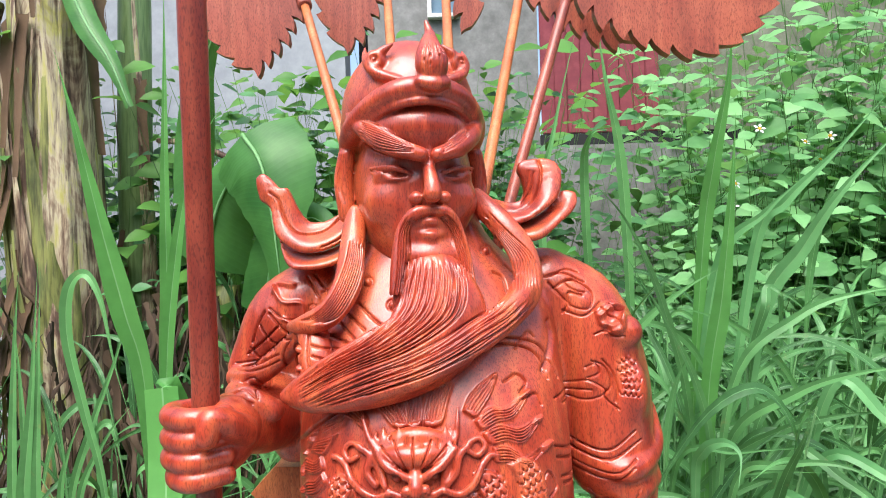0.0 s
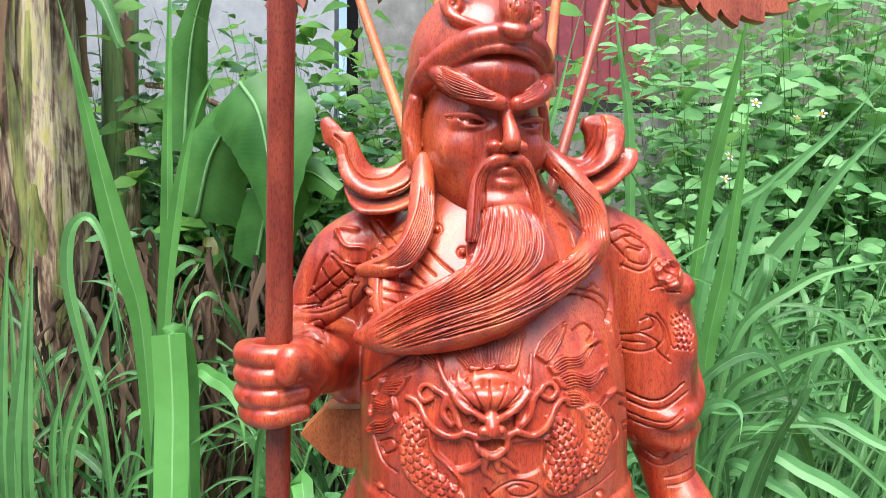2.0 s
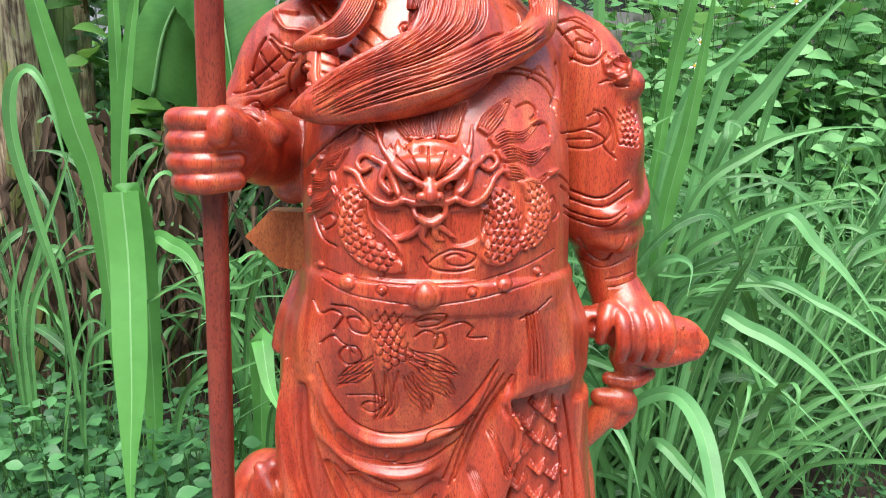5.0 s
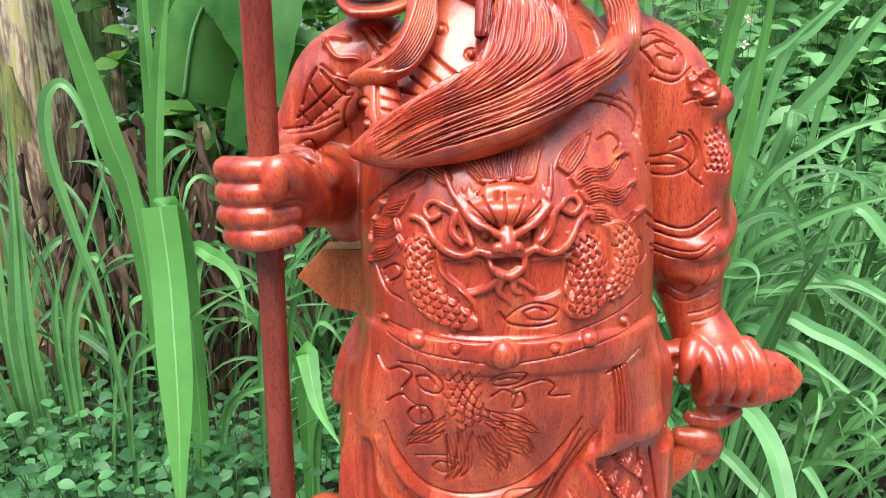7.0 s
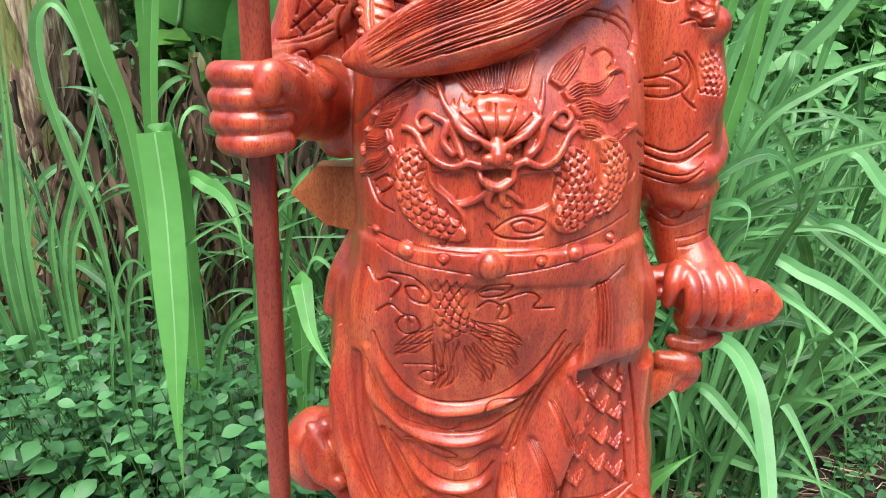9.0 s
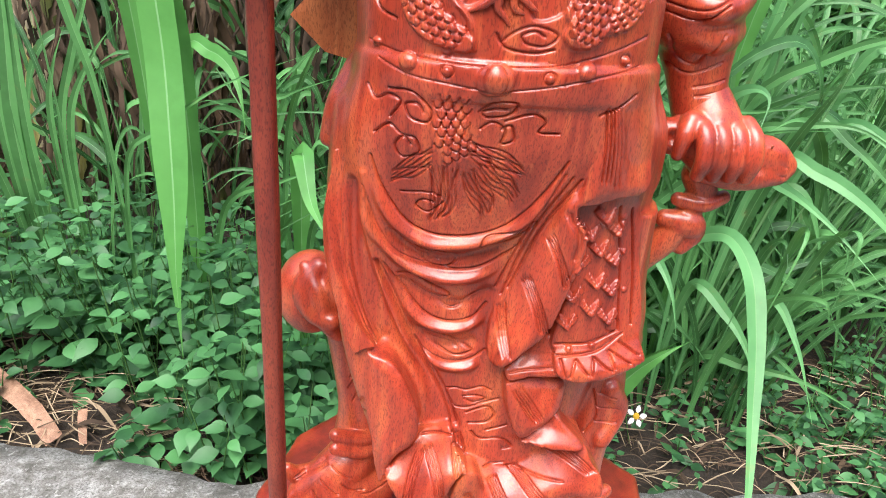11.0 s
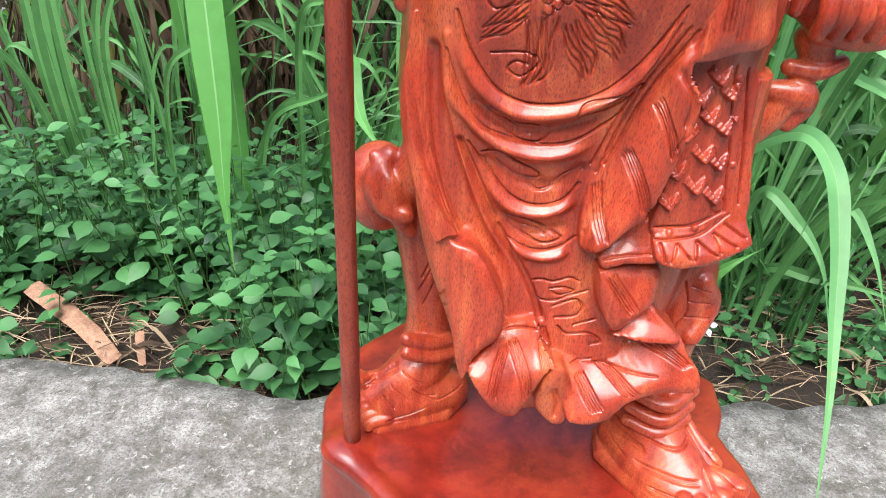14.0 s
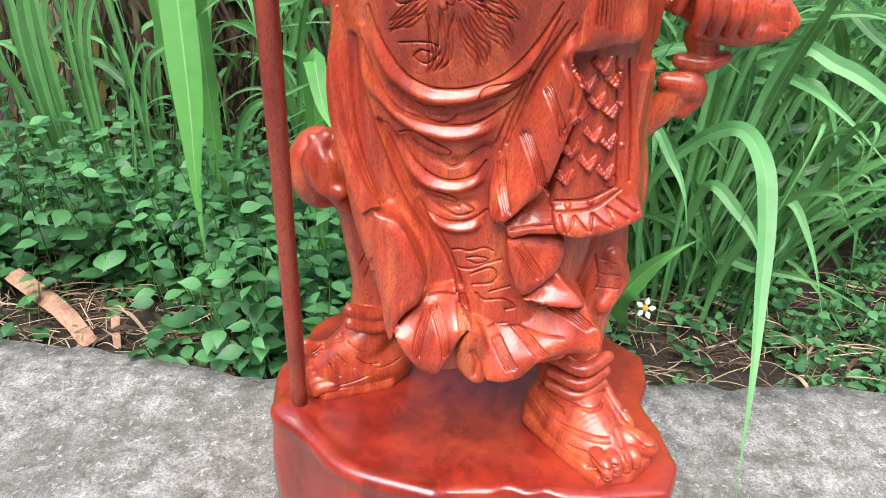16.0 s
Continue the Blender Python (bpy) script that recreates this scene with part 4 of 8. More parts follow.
def carve_left_fist():
    b = Block((-0.215, -0.135, 0.79), (-0.10, 0.0, 0.91), 0.0016)
    b.chain([(-0.150, -0.045, 0.85, 0.026), (-0.145, -0.075, 0.85, 0.024)], 0.006)
    b.ball((-0.150, -0.075, 0.846), (0.022, 0.030, 0.030), 0.008)
    for i, z in enumerate((0.8675, 0.8515, 0.8360, 0.8215)):
        w = 0.0 if i < 3 else 0.003
        b.chain([(-0.140, -0.100, z + 0.002, 0.0075), (-0.160, -0.108, z, 0.0088), (-0.178 + w, -0.100, z, 0.0092), (-0.186 + w, -0.080, z, 0.009), (-0.176, -0.064, z, 0.008)], 0.0015)
    b.chain([(-0.132, -0.085, 0.852, 0.013), (-0.136, -0.104, 0.862, 0.011), (-0.145, -0.114, 0.868, 0.0098), (-0.148, -0.116, 0.856, 0.0088)], 0.002)
    b.ball((-0.148, -0.1235, 0.859), (0.0062, 0.0022, 0.0075), 0.0012)
    return b


def carve_right_fist():
    b = Block((0.135, -0.075, 0.54), (0.31, 0.06, 0.735), 0.0017)
    # hilt, pommel carved as a beak, guard, scabbard below
    b.chain([(0.150, 0.0, 0.685, 0.014), (0.175, -0.004, 0.683, 0.017), (0.21, -0.008, 0.675, 0.018), (0.236, -0.010, 0.672, 0.020), (0.258, -0.010, 0.670, 0.019), (0.276, -0.010, 0.662, 0.013)], 0.004, 1.2)
    b.chain([(0.20, -0.02, 0.655, 0.010), (0.235, -0.02, 0.652, 0.012), (0.27, -0.014, 0.655, 0.010)], 0.006)
    b.ball((0.166, -0.018, 0.684), 0.007, 0.003, cut=True)
    b.chain([(0.197, 0.004, 0.712, 0.024), (0.203, -0.006, 0.69, 0.028), (0.206, -0.01, 0.672, 0.022)], 0.008)
    for i in range(4):
        x = 0.188 + i * 0.0145
        b.chain([(x - 0.004, -0.020, 0.700, 0.0085), (x - 0.001, -0.034, 0.690, 0.0082), (x, -0.040, 0.672, 0.0078), (x, -0.034, 0.656, 0.0065)], 0.0015)
    b.chain([(0.178, -0.02, 0.70, 0.010), (0.172, -0.028, 0.688, 0.008), (0.17, -0.026, 0.672, 0.006)], 0.002)
    b.chain([(0.205, 0.0, 0.648, 0.015), (0.212, 0.0, 0.632, 0.014), (0.205, 0.0, 0.615, 0.012)], 0.003)
    b.chain([(0.19, -0.004, 0.624, 0.007), (0.212, -0.01, 0.622, 0.008), (0.232, -0.004, 0.628, 0.007)], 0.002)
    b.chain([(0.183, 0.0, 0.603, 0.009), (0.205, -0.004, 0.600, 0.014), (0.215, 0.0, 0.592, 0.010)], 0.003)
    b.chain([(0.20, 0.0, 0.60, 0.013), (0.187, 0.004, 0.578, 0.015), (0.172, 0.01, 0.556, 0.014)], 0.003)
    b.chain([(0.213, -0.002, 0.586, 0.009), (0.205, 0.0, 0.574, 0.008)], 0.003)
    # carved head of the pommel: eye, brow and mouth
    b.ball((0.253, -0.0265, 0.684), 0.0028, 0.0005, cut=True)
    b.ball((0.253, -0.0255, 0.684), 0.0016, 0.0005)
    for z0, z1, z2 in ((0.690, 0.692, 0.676), (0.674, 0.672, 0.664), (0.664, 0.660, 0.655), (0.656, 0.651, 0.648)):
        b.chain([(0.226, -0.032, z0, 0.0012), (0.250, -0.031, z1, 0.0014), (0.274, -0.022, z2, 0.001)], 0.001, cut=True)
    for i in range(3):
        b.chain([(0.170 + i * 0.003, -0.014, 0.570 + i * 0.009, 0.0012), (0.20 + i * 0.004, -0.018, 0.578 + i * 0.009, 0.0012)], 0.002, cut=True)
    return b
def carve_dragon():
    """The dragon's face on the belly, in finer wood than the trunk."""
    b = Block((-0.075, -0.165, 0.745), (0.068, -0.085, 0.875), 0.0011)
    b.chain([(-0.0362, -0.1205, 0.8443, 0.005), (-0.0238, -0.1215, 0.8491, 0.007), (-0.011, -0.1236, 0.8511, 0.008), (0.003, -0.1239, 0.8498, 0.007), (0.015, -0.1225, 0.846, 0.005)], 0.004)
    b.chain([(-0.0325, -0.1244, 0.8383, 0.007), (-0.0201, -0.1297, 0.839, 0.0085), (-0.0107, -0.1307, 0.8384, 0.009), (-0.0004, -0.1298, 0.8395, 0.0085), (0.0114, -0.1265, 0.8398, 0.007)], 0.004)
    b.chain([(-0.0387, -0.1251, 0.8405, 0.003), (-0.0307, -0.133, 0.8325, 0.0034), (-0.0217, -0.1362, 0.8276, 0.0034), (-0.0146, -0.1372, 0.8245, 0.0026)], 0.001)
    b.chain([(0.0184, -0.13, 0.8428, 0.003), (0.0095, -0.1349, 0.8338, 0.0034), (0.0014, -0.1382, 0.8286, 0.0034), (-0.0056, -0.1372, 0.8247, 0.0026)], 0.001)
    b.chain([(-0.0514, -0.1039, 0.8735, 0.001), (-0.0494, -0.1116, 0.8633, 0.0019), (-0.0452, -0.1189, 0.8515, 0.0025), (-0.0388, -0.1246, 0.8424, 0.003)], 0.001)
    b.chain([(0.0222, -0.1151, 0.8706, 0.001), (0.0212, -0.1203, 0.8601, 0.0019), (0.02, -0.123, 0.8512, 0.0025), (0.0157, -0.1284, 0.8445, 0.003)], 0.001)
    b.chain([(-0.0362, -0.1232, 0.846, 0.002), (-0.0399, -0.1208, 0.851, 0.0018), (-0.039, -0.1176, 0.8553, 0.0008)], 0.001)
    b.chain([(0.0139, -0.1259, 0.8478, 0.002), (0.0168, -0.1231, 0.853, 0.0018), (0.0152, -0.1222, 0.8575, 0.0008)], 0.001)
    for x, y in ((-0.034, -0.122), (-0.0225, -0.1275), (-0.011, -0.130), (0.0005, -0.1285), (0.012, -0.125)):
        b.chain([(x, y, 0.842, 0.0048), (x, y + 0.001, 0.850, 0.0036), (x, y + 0.004, 0.8585, 0.0008)], 0.0012)
        b.chain([(x + 0.0057, y - 0.004, 0.840, 0.0008), (x + 0.0057, y - 0.003, 0.852, 0.0014)], 0.001, cut=True)
    b.chain([(-0.0106, -0.132, 0.8297, 0.0045), (-0.0105, -0.137, 0.8228, 0.005), (-0.0105, -0.1404, 0.8187, 0.005)], 0.002)
    b.ball((-0.0171, -0.1393, 0.8163), 0.0042, 0.001)
    b.ball((-0.0037, -0.1389, 0.8165), 0.0042, 0.001)
    b.ball((-0.0104, -0.1422, 0.8159), 0.004, 0.001)
    b.ball((-0.017, -0.1409, 0.8144), 0.0011, 0.0005, cut=True)
    b.ball((-0.0036, -0.1413, 0.8147), 0.0011, 0.0005, cut=True)
    b.ball((-0.0257, -0.1374, 0.8234), 0.005, 0.002, cut=True)
    b.ball((0.0048, -0.1368, 0.824), 0.005, 0.002, cut=True)
    b.ball((-0.0244, -0.1313, 0.8243), 0.0034, 0.0005)
    b.ball((0.0033, -0.1313, 0.825), 0.0034, 0.0005)
    b.chain([(-0.0312, -0.131, 0.8151, 0.0022), (-0.0232, -0.1349, 0.812, 0.003), (-0.0156, -0.1377, 0.8114, 0.0028), (-0.0102, -0.1375, 0.8127, 0.0026), (-0.0044, -0.137, 0.8115, 0.0028), (0.0032, -0.1356, 0.8127, 0.003), (0.0116, -0.133, 0.8168, 0.0022)], 0.001)
    b.chain([(-0.0294, -0.1334, 0.8134, 0.0024), (-0.0399, -0.1302, 0.8099, 0.0026), (-0.051, -0.1258, 0.8138, 0.0028), (-0.0588, -0.1234, 0.8219, 0.0028), (-0.0635, -0.1159, 0.8307, 0.0026), (-0.0709, -0.1112, 0.8353, 0.0025), (-0.0782, -0.1058, 0.8339, 0.0028)], 0.001)
    b.chain([(0.0099, -0.1353, 0.8146, 0.0024), (0.0209, -0.1341, 0.8111, 0.0026), (0.0297, -0.1345, 0.816, 0.0028), (0.0351, -0.1322, 0.8239, 0.0028), (0.0388, -0.129, 0.8309, 0.0026), (0.0448, -0.1244, 0.8358, 0.0024), (0.0503, -0.1238, 0.835, 0.0024)], 0.001)
    b.chain([(-0.0522, -0.1178, 0.845, 0.0022), (-0.0594, -0.1136, 0.846, 0.0022), (-0.0642, -0.1136, 0.8404, 0.0022), (-0.0604, -0.1178, 0.8343, 0.0022), (-0.0542, -0.1198, 0.837, 0.002)], 0.001)
    b.chain([(0.0296, -0.1242, 0.8463, 0.0022), (0.0372, -0.122, 0.8481, 0.0022), (0.0412, -0.1243, 0.8426, 0.0022), (0.0356, -0.1266, 0.8368, 0.0022), (0.0295, -0.1268, 0.8394, 0.002)], 0.001)
    b.chain([(-0.0531, -0.118, 0.8441, 0.0025), (-0.044, -0.1232, 0.8386, 0.003), (-0.0465, -0.1258, 0.8272, 0.003), (-0.0401, -0.13, 0.819, 0.0026)], 0.0015)
    b.chain([(0.0296, -0.1244, 0.8445, 0.0025), (0.0215, -0.1301, 0.8378, 0.003), (0.0186, -0.1324, 0.8263, 0.003), (0.0123, -0.1345, 0.8192, 0.0026)], 0.0015)
    b.chain([(-0.0404, -0.1236, 0.8345, 0.003), (-0.0358, -0.1264, 0.825, 0.0034), (-0.0331, -0.1312, 0.8178, 0.0025)], 0.0015)
    b.chain([(0.0148, -0.1283, 0.8358, 0.003), (0.0114, -0.1313, 0.8261, 0.0034), (0.0097, -0.1332, 0.8191, 0.0025)], 0.0015)
    b.chain([(-0.0156, -0.1366, 0.8063, 0.004), (-0.0102, -0.1364, 0.8055, 0.005), (-0.0044, -0.1367, 0.8066, 0.004)], 0.001, cut=True)
    b.chain([(-0.0222, -0.134, 0.8084, 0.002), (-0.0198, -0.1374, 0.8017, 0.0024), (-0.0098, -0.1383, 0.7965, 0.0028), (0.0003, -0.1376, 0.8021, 0.0024), (0.0017, -0.1368, 0.8095, 0.002)], 0.001)
    b.chain([(-0.0177, -0.1372, 0.8035, 0.001), (-0.01, -0.1383, 0.8001, 0.0012), (-0.0025, -0.1377, 0.8039, 0.001)], 0.001)
    b.chain([(-0.0165, -0.1358, 0.794, 0.0026), (-0.0238, -0.1347, 0.7878, 0.0026), (-0.0321, -0.1323, 0.7835, 0.0014)], 0.001)
    b.chain([(-0.0137, -0.1364, 0.7935, 0.0026), (-0.0153, -0.1354, 0.7861, 0.0026), (-0.0101, -0.1351, 0.7807, 0.002), (-0.0068, -0.1345, 0.7761, 0.0012)], 0.001)
    b.chain([(-0.0065, -0.1362, 0.7936, 0.0026), (-0.0045, -0.1355, 0.7863, 0.0024), (0.002, -0.1343, 0.7836, 0.0012)], 0.001)
    b.chain([(-0.0021, -0.1354, 0.7946, 0.0024), (0.0044, -0.1353, 0.7893, 0.0022), (0.01, -0.1348, 0.7857, 0.0012)], 0.001)
    return b


def ring(r, x, z, rad):
    r.line([(x + rad * math.cos(a), z + rad * math.sin(a)) for a in np.linspace(0, 6.2832, 14)], 0.0008, -0.0014, smooth=False)


def chevron(r, x, z):
    """A raised V of two arms over its lower point, each proud at its lower edge and running out upwards and to its end."""
    for m in (-1, 1):
        for k in range(4):
            f, g = 1 - 0.13 * k, 1 - 0.24 * k
            r.patch([(x, z), (x + m * 0.0104 * g, z + 0.0096 * g), (x + m * (0.0104 * g - 0.0040 * f), z + 0.0096 * g + 0.0052 * f), (x, z + 0.0078 * f)], 0.0018, 0.0005, smooth=False)


def flame(r, a, b, count):
    r.patch(a + b[::-1], 0.0034, 0.0009)
    r.strands(a, b, count, 0.0006, -0.0032)


def hair(r, a, b, count):
    r.strands(a, b, count + 2, 0.0006, -0.0018, 0.5)


def carve_relief(r):
    r.patch([(-0.0522, 0.8055), (-0.0288, 0.8064), (-0.0252, 0.7905), (-0.0383, 0.7855), (-0.0493, 0.7942)], -.0025, .0012)
    r.patch([(0.0055, 0.8049), (0.032, 0.8068), (0.035, 0.7971), (0.0248, 0.783), (0.0079, 0.7811)], -.0025, .0012)
    r.line([(-0.0555, 0.8123), (-0.0529, 0.7981), (-0.0392, 0.7855), (-0.0309, 0.7747), (-0.0277, 0.7594)], 0.0016, .003)
    r.line([(0.0303, 0.8067), (0.0288, 0.7924), (0.0332, 0.7785), (0.0398, 0.7658)], 0.0016, .003)
    flame(r, [(-0.0447, 0.8792), (-0.0365, 0.8692), (-0.0257, 0.8576)], [(-0.0231, 0.8828), (-0.0194, 0.8699), (-0.0163, 0.8581)], 6)
    flame(r, [(-0.0204, 0.8829), (-0.0176, 0.87), (-0.015, 0.8573)], [(-0.0021, 0.8845), (-0.0042, 0.8707), (-0.006, 0.8584)], 6)
    flame(r, [(0.0043, 0.8847), (-0.0006, 0.8707), (-0.0032, 0.8584)], [(0.0193, 0.8887), (0.0141, 0.8733), (0.0094, 0.8589)], 6)
    r.patch([(-0.075, 0.8153), (-0.066, 0.8223), (-0.0578, 0.8154), (-0.0619, 0.8016), (-0.058, 0.7883), (-0.0435, 0.7763), (-0.0288, 0.7654), (-0.0317, 0.7574), (-0.0474, 0.7591), (-0.0611, 0.7641), (-0.0728, 0.7763), (-0.0774, 0.7941)], .0035, .0014)
    r.patch([(0.0325, 0.8237), (0.0456, 0.8237), (0.0557, 0.81), (0.0594, 0.7866), (0.0555, 0.768), (0.039, 0.7637), (0.0298, 0.7715), (0.0373, 0.7879), (0.0396, 0.8014), (0.0353, 0.8128)], .0035, .0014)
    r.patch([(0.0578, 0.8277), (0.0731, 0.8294), (0.0852, 0.8164), (0.0873, 0.7978), (0.0783, 0.7798), (0.0579, 0.7746), (0.0643, 0.7908), (0.0683, 0.8093)], .003, .0014)
    r.scales([(-0.0641, 0.8191), (-0.0702, 0.8047), (-0.0652, 0.7876), (-0.0523, 0.7725), (-0.0367, 0.7613)], .017, .0062, 3)
    r.scales([(0.0399, 0.8185), (0.0473, 0.8033), (0.047, 0.7853), (0.0425, 0.7685)], .022, .0062, 4)
    r.scales([(0.0706, 0.8236), (0.0774, 0.8063), (0.0721, 0.788), (0.0599, 0.7772)], .014, .0062, 3)
    r.line([(-0.01, 0.7658), (-0.0021, 0.7724), (0.0104, 0.7764), (0.0263, 0.7718), (0.0193, 0.7642), (0.0065, 0.765), (0.0025, 0.7698), (0.0106, 0.7732), (0.0176, 0.7702)], 0.00074, -.002)
    r.line([(-0.0142, 0.7704), (-0.0071, 0.762), (0.0112, 0.7595), (0.0249, 0.7623)], 0.00074, -.0026)
    r.line([(-0.0949, 0.7941), (-0.085, 0.8004), (-0.0811, 0.7935), (-0.0897, 0.7866), (-0.0923, 0.7904)], 0.00074, -.0026)
    r.line([(-0.1001, 0.7975), (-0.0922, 0.7807), (-0.0799, 0.7747)], 0.00074, -.0026)
    r.line([(0.0592, 0.8852), (0.07, 0.8898), (0.0775, 0.883), (0.0717, 0.8763)], 0.00074, -.0026)
    r.line([(0.0743, 0.8717), (0.0854, 0.8738), (0.0896, 0.8643)], 0.00074, -.0026)
    r.line([(0.0856, 0.8074), (0.0916, 0.8158), (0.0987, 0.8027), (0.0919, 0.7968)], 0.00074, -.0026)
    r.dome((-0.0148, 0.7404), .0105, .005)
    r.dome((-0.0094, 0.741), .0105, .005)
    r.dome((-0.0708, 0.7482), .0062, .0045)
    r.dome((0.0494, 0.7499), .0062, .0045)
    r.dome((-0.0444, 0.7442), .003, .003)
    r.dome((0.0242, 0.744), .003, .003)
    r.dome((0.079, 0.7568), .003, .003)
    r.dome((-0.0929, 0.7576), .003, .003)
    ring(r, -0.0444, 0.7442, .0042)
    ring(r, 0.0242, 0.744, .0042)
    ring(r, 0.079, 0.7568, .0042)
    r.line([(-0.0989, 0.7582), (-0.0796, 0.7533), (-0.0427, 0.7499), (-0.0115, 0.7497), (0.0303, 0.7523), (0.0638, 0.7612), (0.0951, 0.7732)], 0.00056, -.0015)
    r.line([(-0.0914, 0.7474), (-0.0697, 0.7393), (-0.0379, 0.7355), (-0.0107, 0.7334), (0.0255, 0.7382), (0.0587, 0.7458), (0.0917, 0.7531)], 0.00056, -.0015)
    r.line([(-0.1103, 0.8331), (-0.0961, 0.8478), (-0.0818, 0.859), (-0.0636, 0.8708), (-0.0456, 0.8782)], 0.00099, -.003)
    flame(r, [(0.0262, 0.867), (0.0318, 0.8769), (0.0409, 0.8849), (0.0517, 0.8914)], [(0.0343, 0.8621), (0.042, 0.8697), (0.0484, 0.8784), (0.0537, 0.8897)], 5)
    flame(r, [(0.0345, 0.8593), (0.0458, 0.8675), (0.0609, 0.8674), (0.0769, 0.8772)], [(0.04, 0.8534), (0.0516, 0.8578), (0.0652, 0.8601), (0.0794, 0.8753)], 5)
    flame(r, [(0.0398, 0.8509), (0.0527, 0.8553), (0.0685, 0.8512), (0.0856, 0.8568)], [(0.0457, 0.8429), (0.0582, 0.8443), (0.0719, 0.8413), (0.0875, 0.855)], 5)
    flame(r, [(0.0468, 0.841), (0.058, 0.84), (0.0736, 0.8313), (0.0928, 0.8378)], [(0.0484, 0.8307), (0.0605, 0.8293), (0.0749, 0.8251), (0.094, 0.835)], 5)
    flame(r, [(-0.0599, 0.8712), (-0.0702, 0.8624), (-0.0817, 0.8569), (-0.0949, 0.8429)], [(-0.0633, 0.8587), (-0.074, 0.8526), (-0.0843, 0.8466), (-0.0937, 0.8398)], 5)
    flame(r, [(-0.0699, 0.851), (-0.0833, 0.8447), (-0.0928, 0.8398), (-0.0998, 0.8307)], [(-0.0792, 0.8356), (-0.0887, 0.8342), (-0.0947, 0.8328), (-0.0993, 0.8287)], 5)
    flame(r, [(-0.0829, 0.8335), (-0.0904, 0.8267), (-0.0986, 0.8262), (-0.1027, 0.8185)], [(-0.0807, 0.8241), (-0.0893, 0.8186), (-0.0973, 0.8164), (-0.1015, 0.8111)], 5)
    flame(r, [(-0.0817, 0.8218), (-0.0901, 0.8124), (-0.0976, 0.8091), (-0.1045, 0.7995)], [(-0.0786, 0.8147), (-0.0851, 0.8058), (-0.0938, 0.7999), (-0.1023, 0.7975)], 5)
    flame(r, [(-0.0568, 0.8724), (-0.0509, 0.8685), (-0.0454, 0.8623)], [(-0.0634, 0.8653), (-0.0566, 0.8615), (-0.0488, 0.8563)], 4)
    r.scales([(-0.038, 0.7269), (-0.0391, 0.7127), (-0.0365, 0.6959), (-0.0279, 0.6819)], .020, .0062, 3)
    hair(r, [(-0.0563, 0.6781), (-0.0492, 0.6556), (-0.0479, 0.6344), (-0.0522, 0.618)], [(-0.0272, 0.6802), (-0.0293, 0.658), (-0.0293, 0.6383), (-0.0403, 0.6238)], 8)
    hair(r, [(-0.0306, 0.6723), (-0.0238, 0.6537), (-0.0148, 0.64), (-0.007, 0.625)], [(-0.019, 0.6787), (-0.0089, 0.662), (0.0011, 0.6501), (0.0013, 0.6346)], 5)
    hair(r, [(-0.0207, 0.6791), (-0.0071, 0.6602), (0.0043, 0.652), (0.0156, 0.6386)], [(-0.0112, 0.6877), (0.0027, 0.6735), (0.0128, 0.6671), (0.0204, 0.6516)], 5)
    hair(r, [(-0.0817, 0.6524), (-0.0706, 0.6589), (-0.0589, 0.6633), (-0.047, 0.6731)], [(-0.0802, 0.6654), (-0.0711, 0.6741), (-0.0599, 0.6835), (-0.0471, 0.6927)], 5)
    hair(r, [(-0.0276, 0.7002), (-0.0127, 0.6935), (0.0065, 0.6874), (0.0234, 0.6731)], [(-0.0268, 0.6839), (-0.0166, 0.6783), (0.0011, 0.6733), (0.0211, 0.6667)], 5)
    r.line([(-0.0931, 0.694), (-0.0824, 0.7025), (-0.0728, 0.6959), (-0.0631, 0.6943), (-0.0596, 0.6838), (-0.0712, 0.6785), (-0.0775, 0.6868), (-0.0718, 0.6944), (-0.0657, 0.6888)], 0.00074, -.0026)
    r.line([(-0.0991, 0.7274), (-0.0927, 0.7191), (-0.0833, 0.7235), (-0.0747, 0.7195), (-0.0817, 0.7077)], 0.00074, -.0026)
    r.line([(-0.0835, 0.7276), (-0.0669, 0.7274), (-0.0533, 0.716), (-0.0552, 0.7072), (-0.0667, 0.709), (-0.0713, 0.7181), (-0.0624, 0.7196), (-0.058, 0.7134)], 0.00074, -.0026)
    r.line([(-0.02, 0.718), (-0.0114, 0.7248), (0.0048, 0.7256), (0.0014, 0.7176), (-0.0133, 0.7144), (-0.0184, 0.7178), (-0.0089, 0.7209), (-0.0009, 0.7206)], 0.00074, -.0026)
    r.line([(-0.0181, 0.7061), (-0.0098, 0.7115), (-0.0003, 0.7056), (-0.0023, 0.6958), (0.0064, 0.6988), (0.0033, 0.7092), (-0.0032, 0.7063)], 0.00074, -.0026)
    r.line([(-0.0013, 0.7126), (0.0173, 0.7186), (0.0272, 0.7131), (0.0233, 0.7056), (0.0383, 0.7052)], 0.00074, -.0026)
    r.line([(-0.0709, 0.6486), (-0.0499, 0.6503), (-0.0381, 0.6437), (-0.0488, 0.633), (-0.0589, 0.638), (-0.0539, 0.6438), (-0.0458, 0.6415)], 0.00074, -.0026)
    r.line([(-0.0954, 0.675), (-0.0863, 0.6515), (-0.0674, 0.625), (-0.0483, 0.6143), (-0.0293, 0.6125), (-0.0061, 0.6167), (0.0158, 0.6291), (0.0352, 0.6543), (0.0503, 0.684)], 0.00087, -.003)
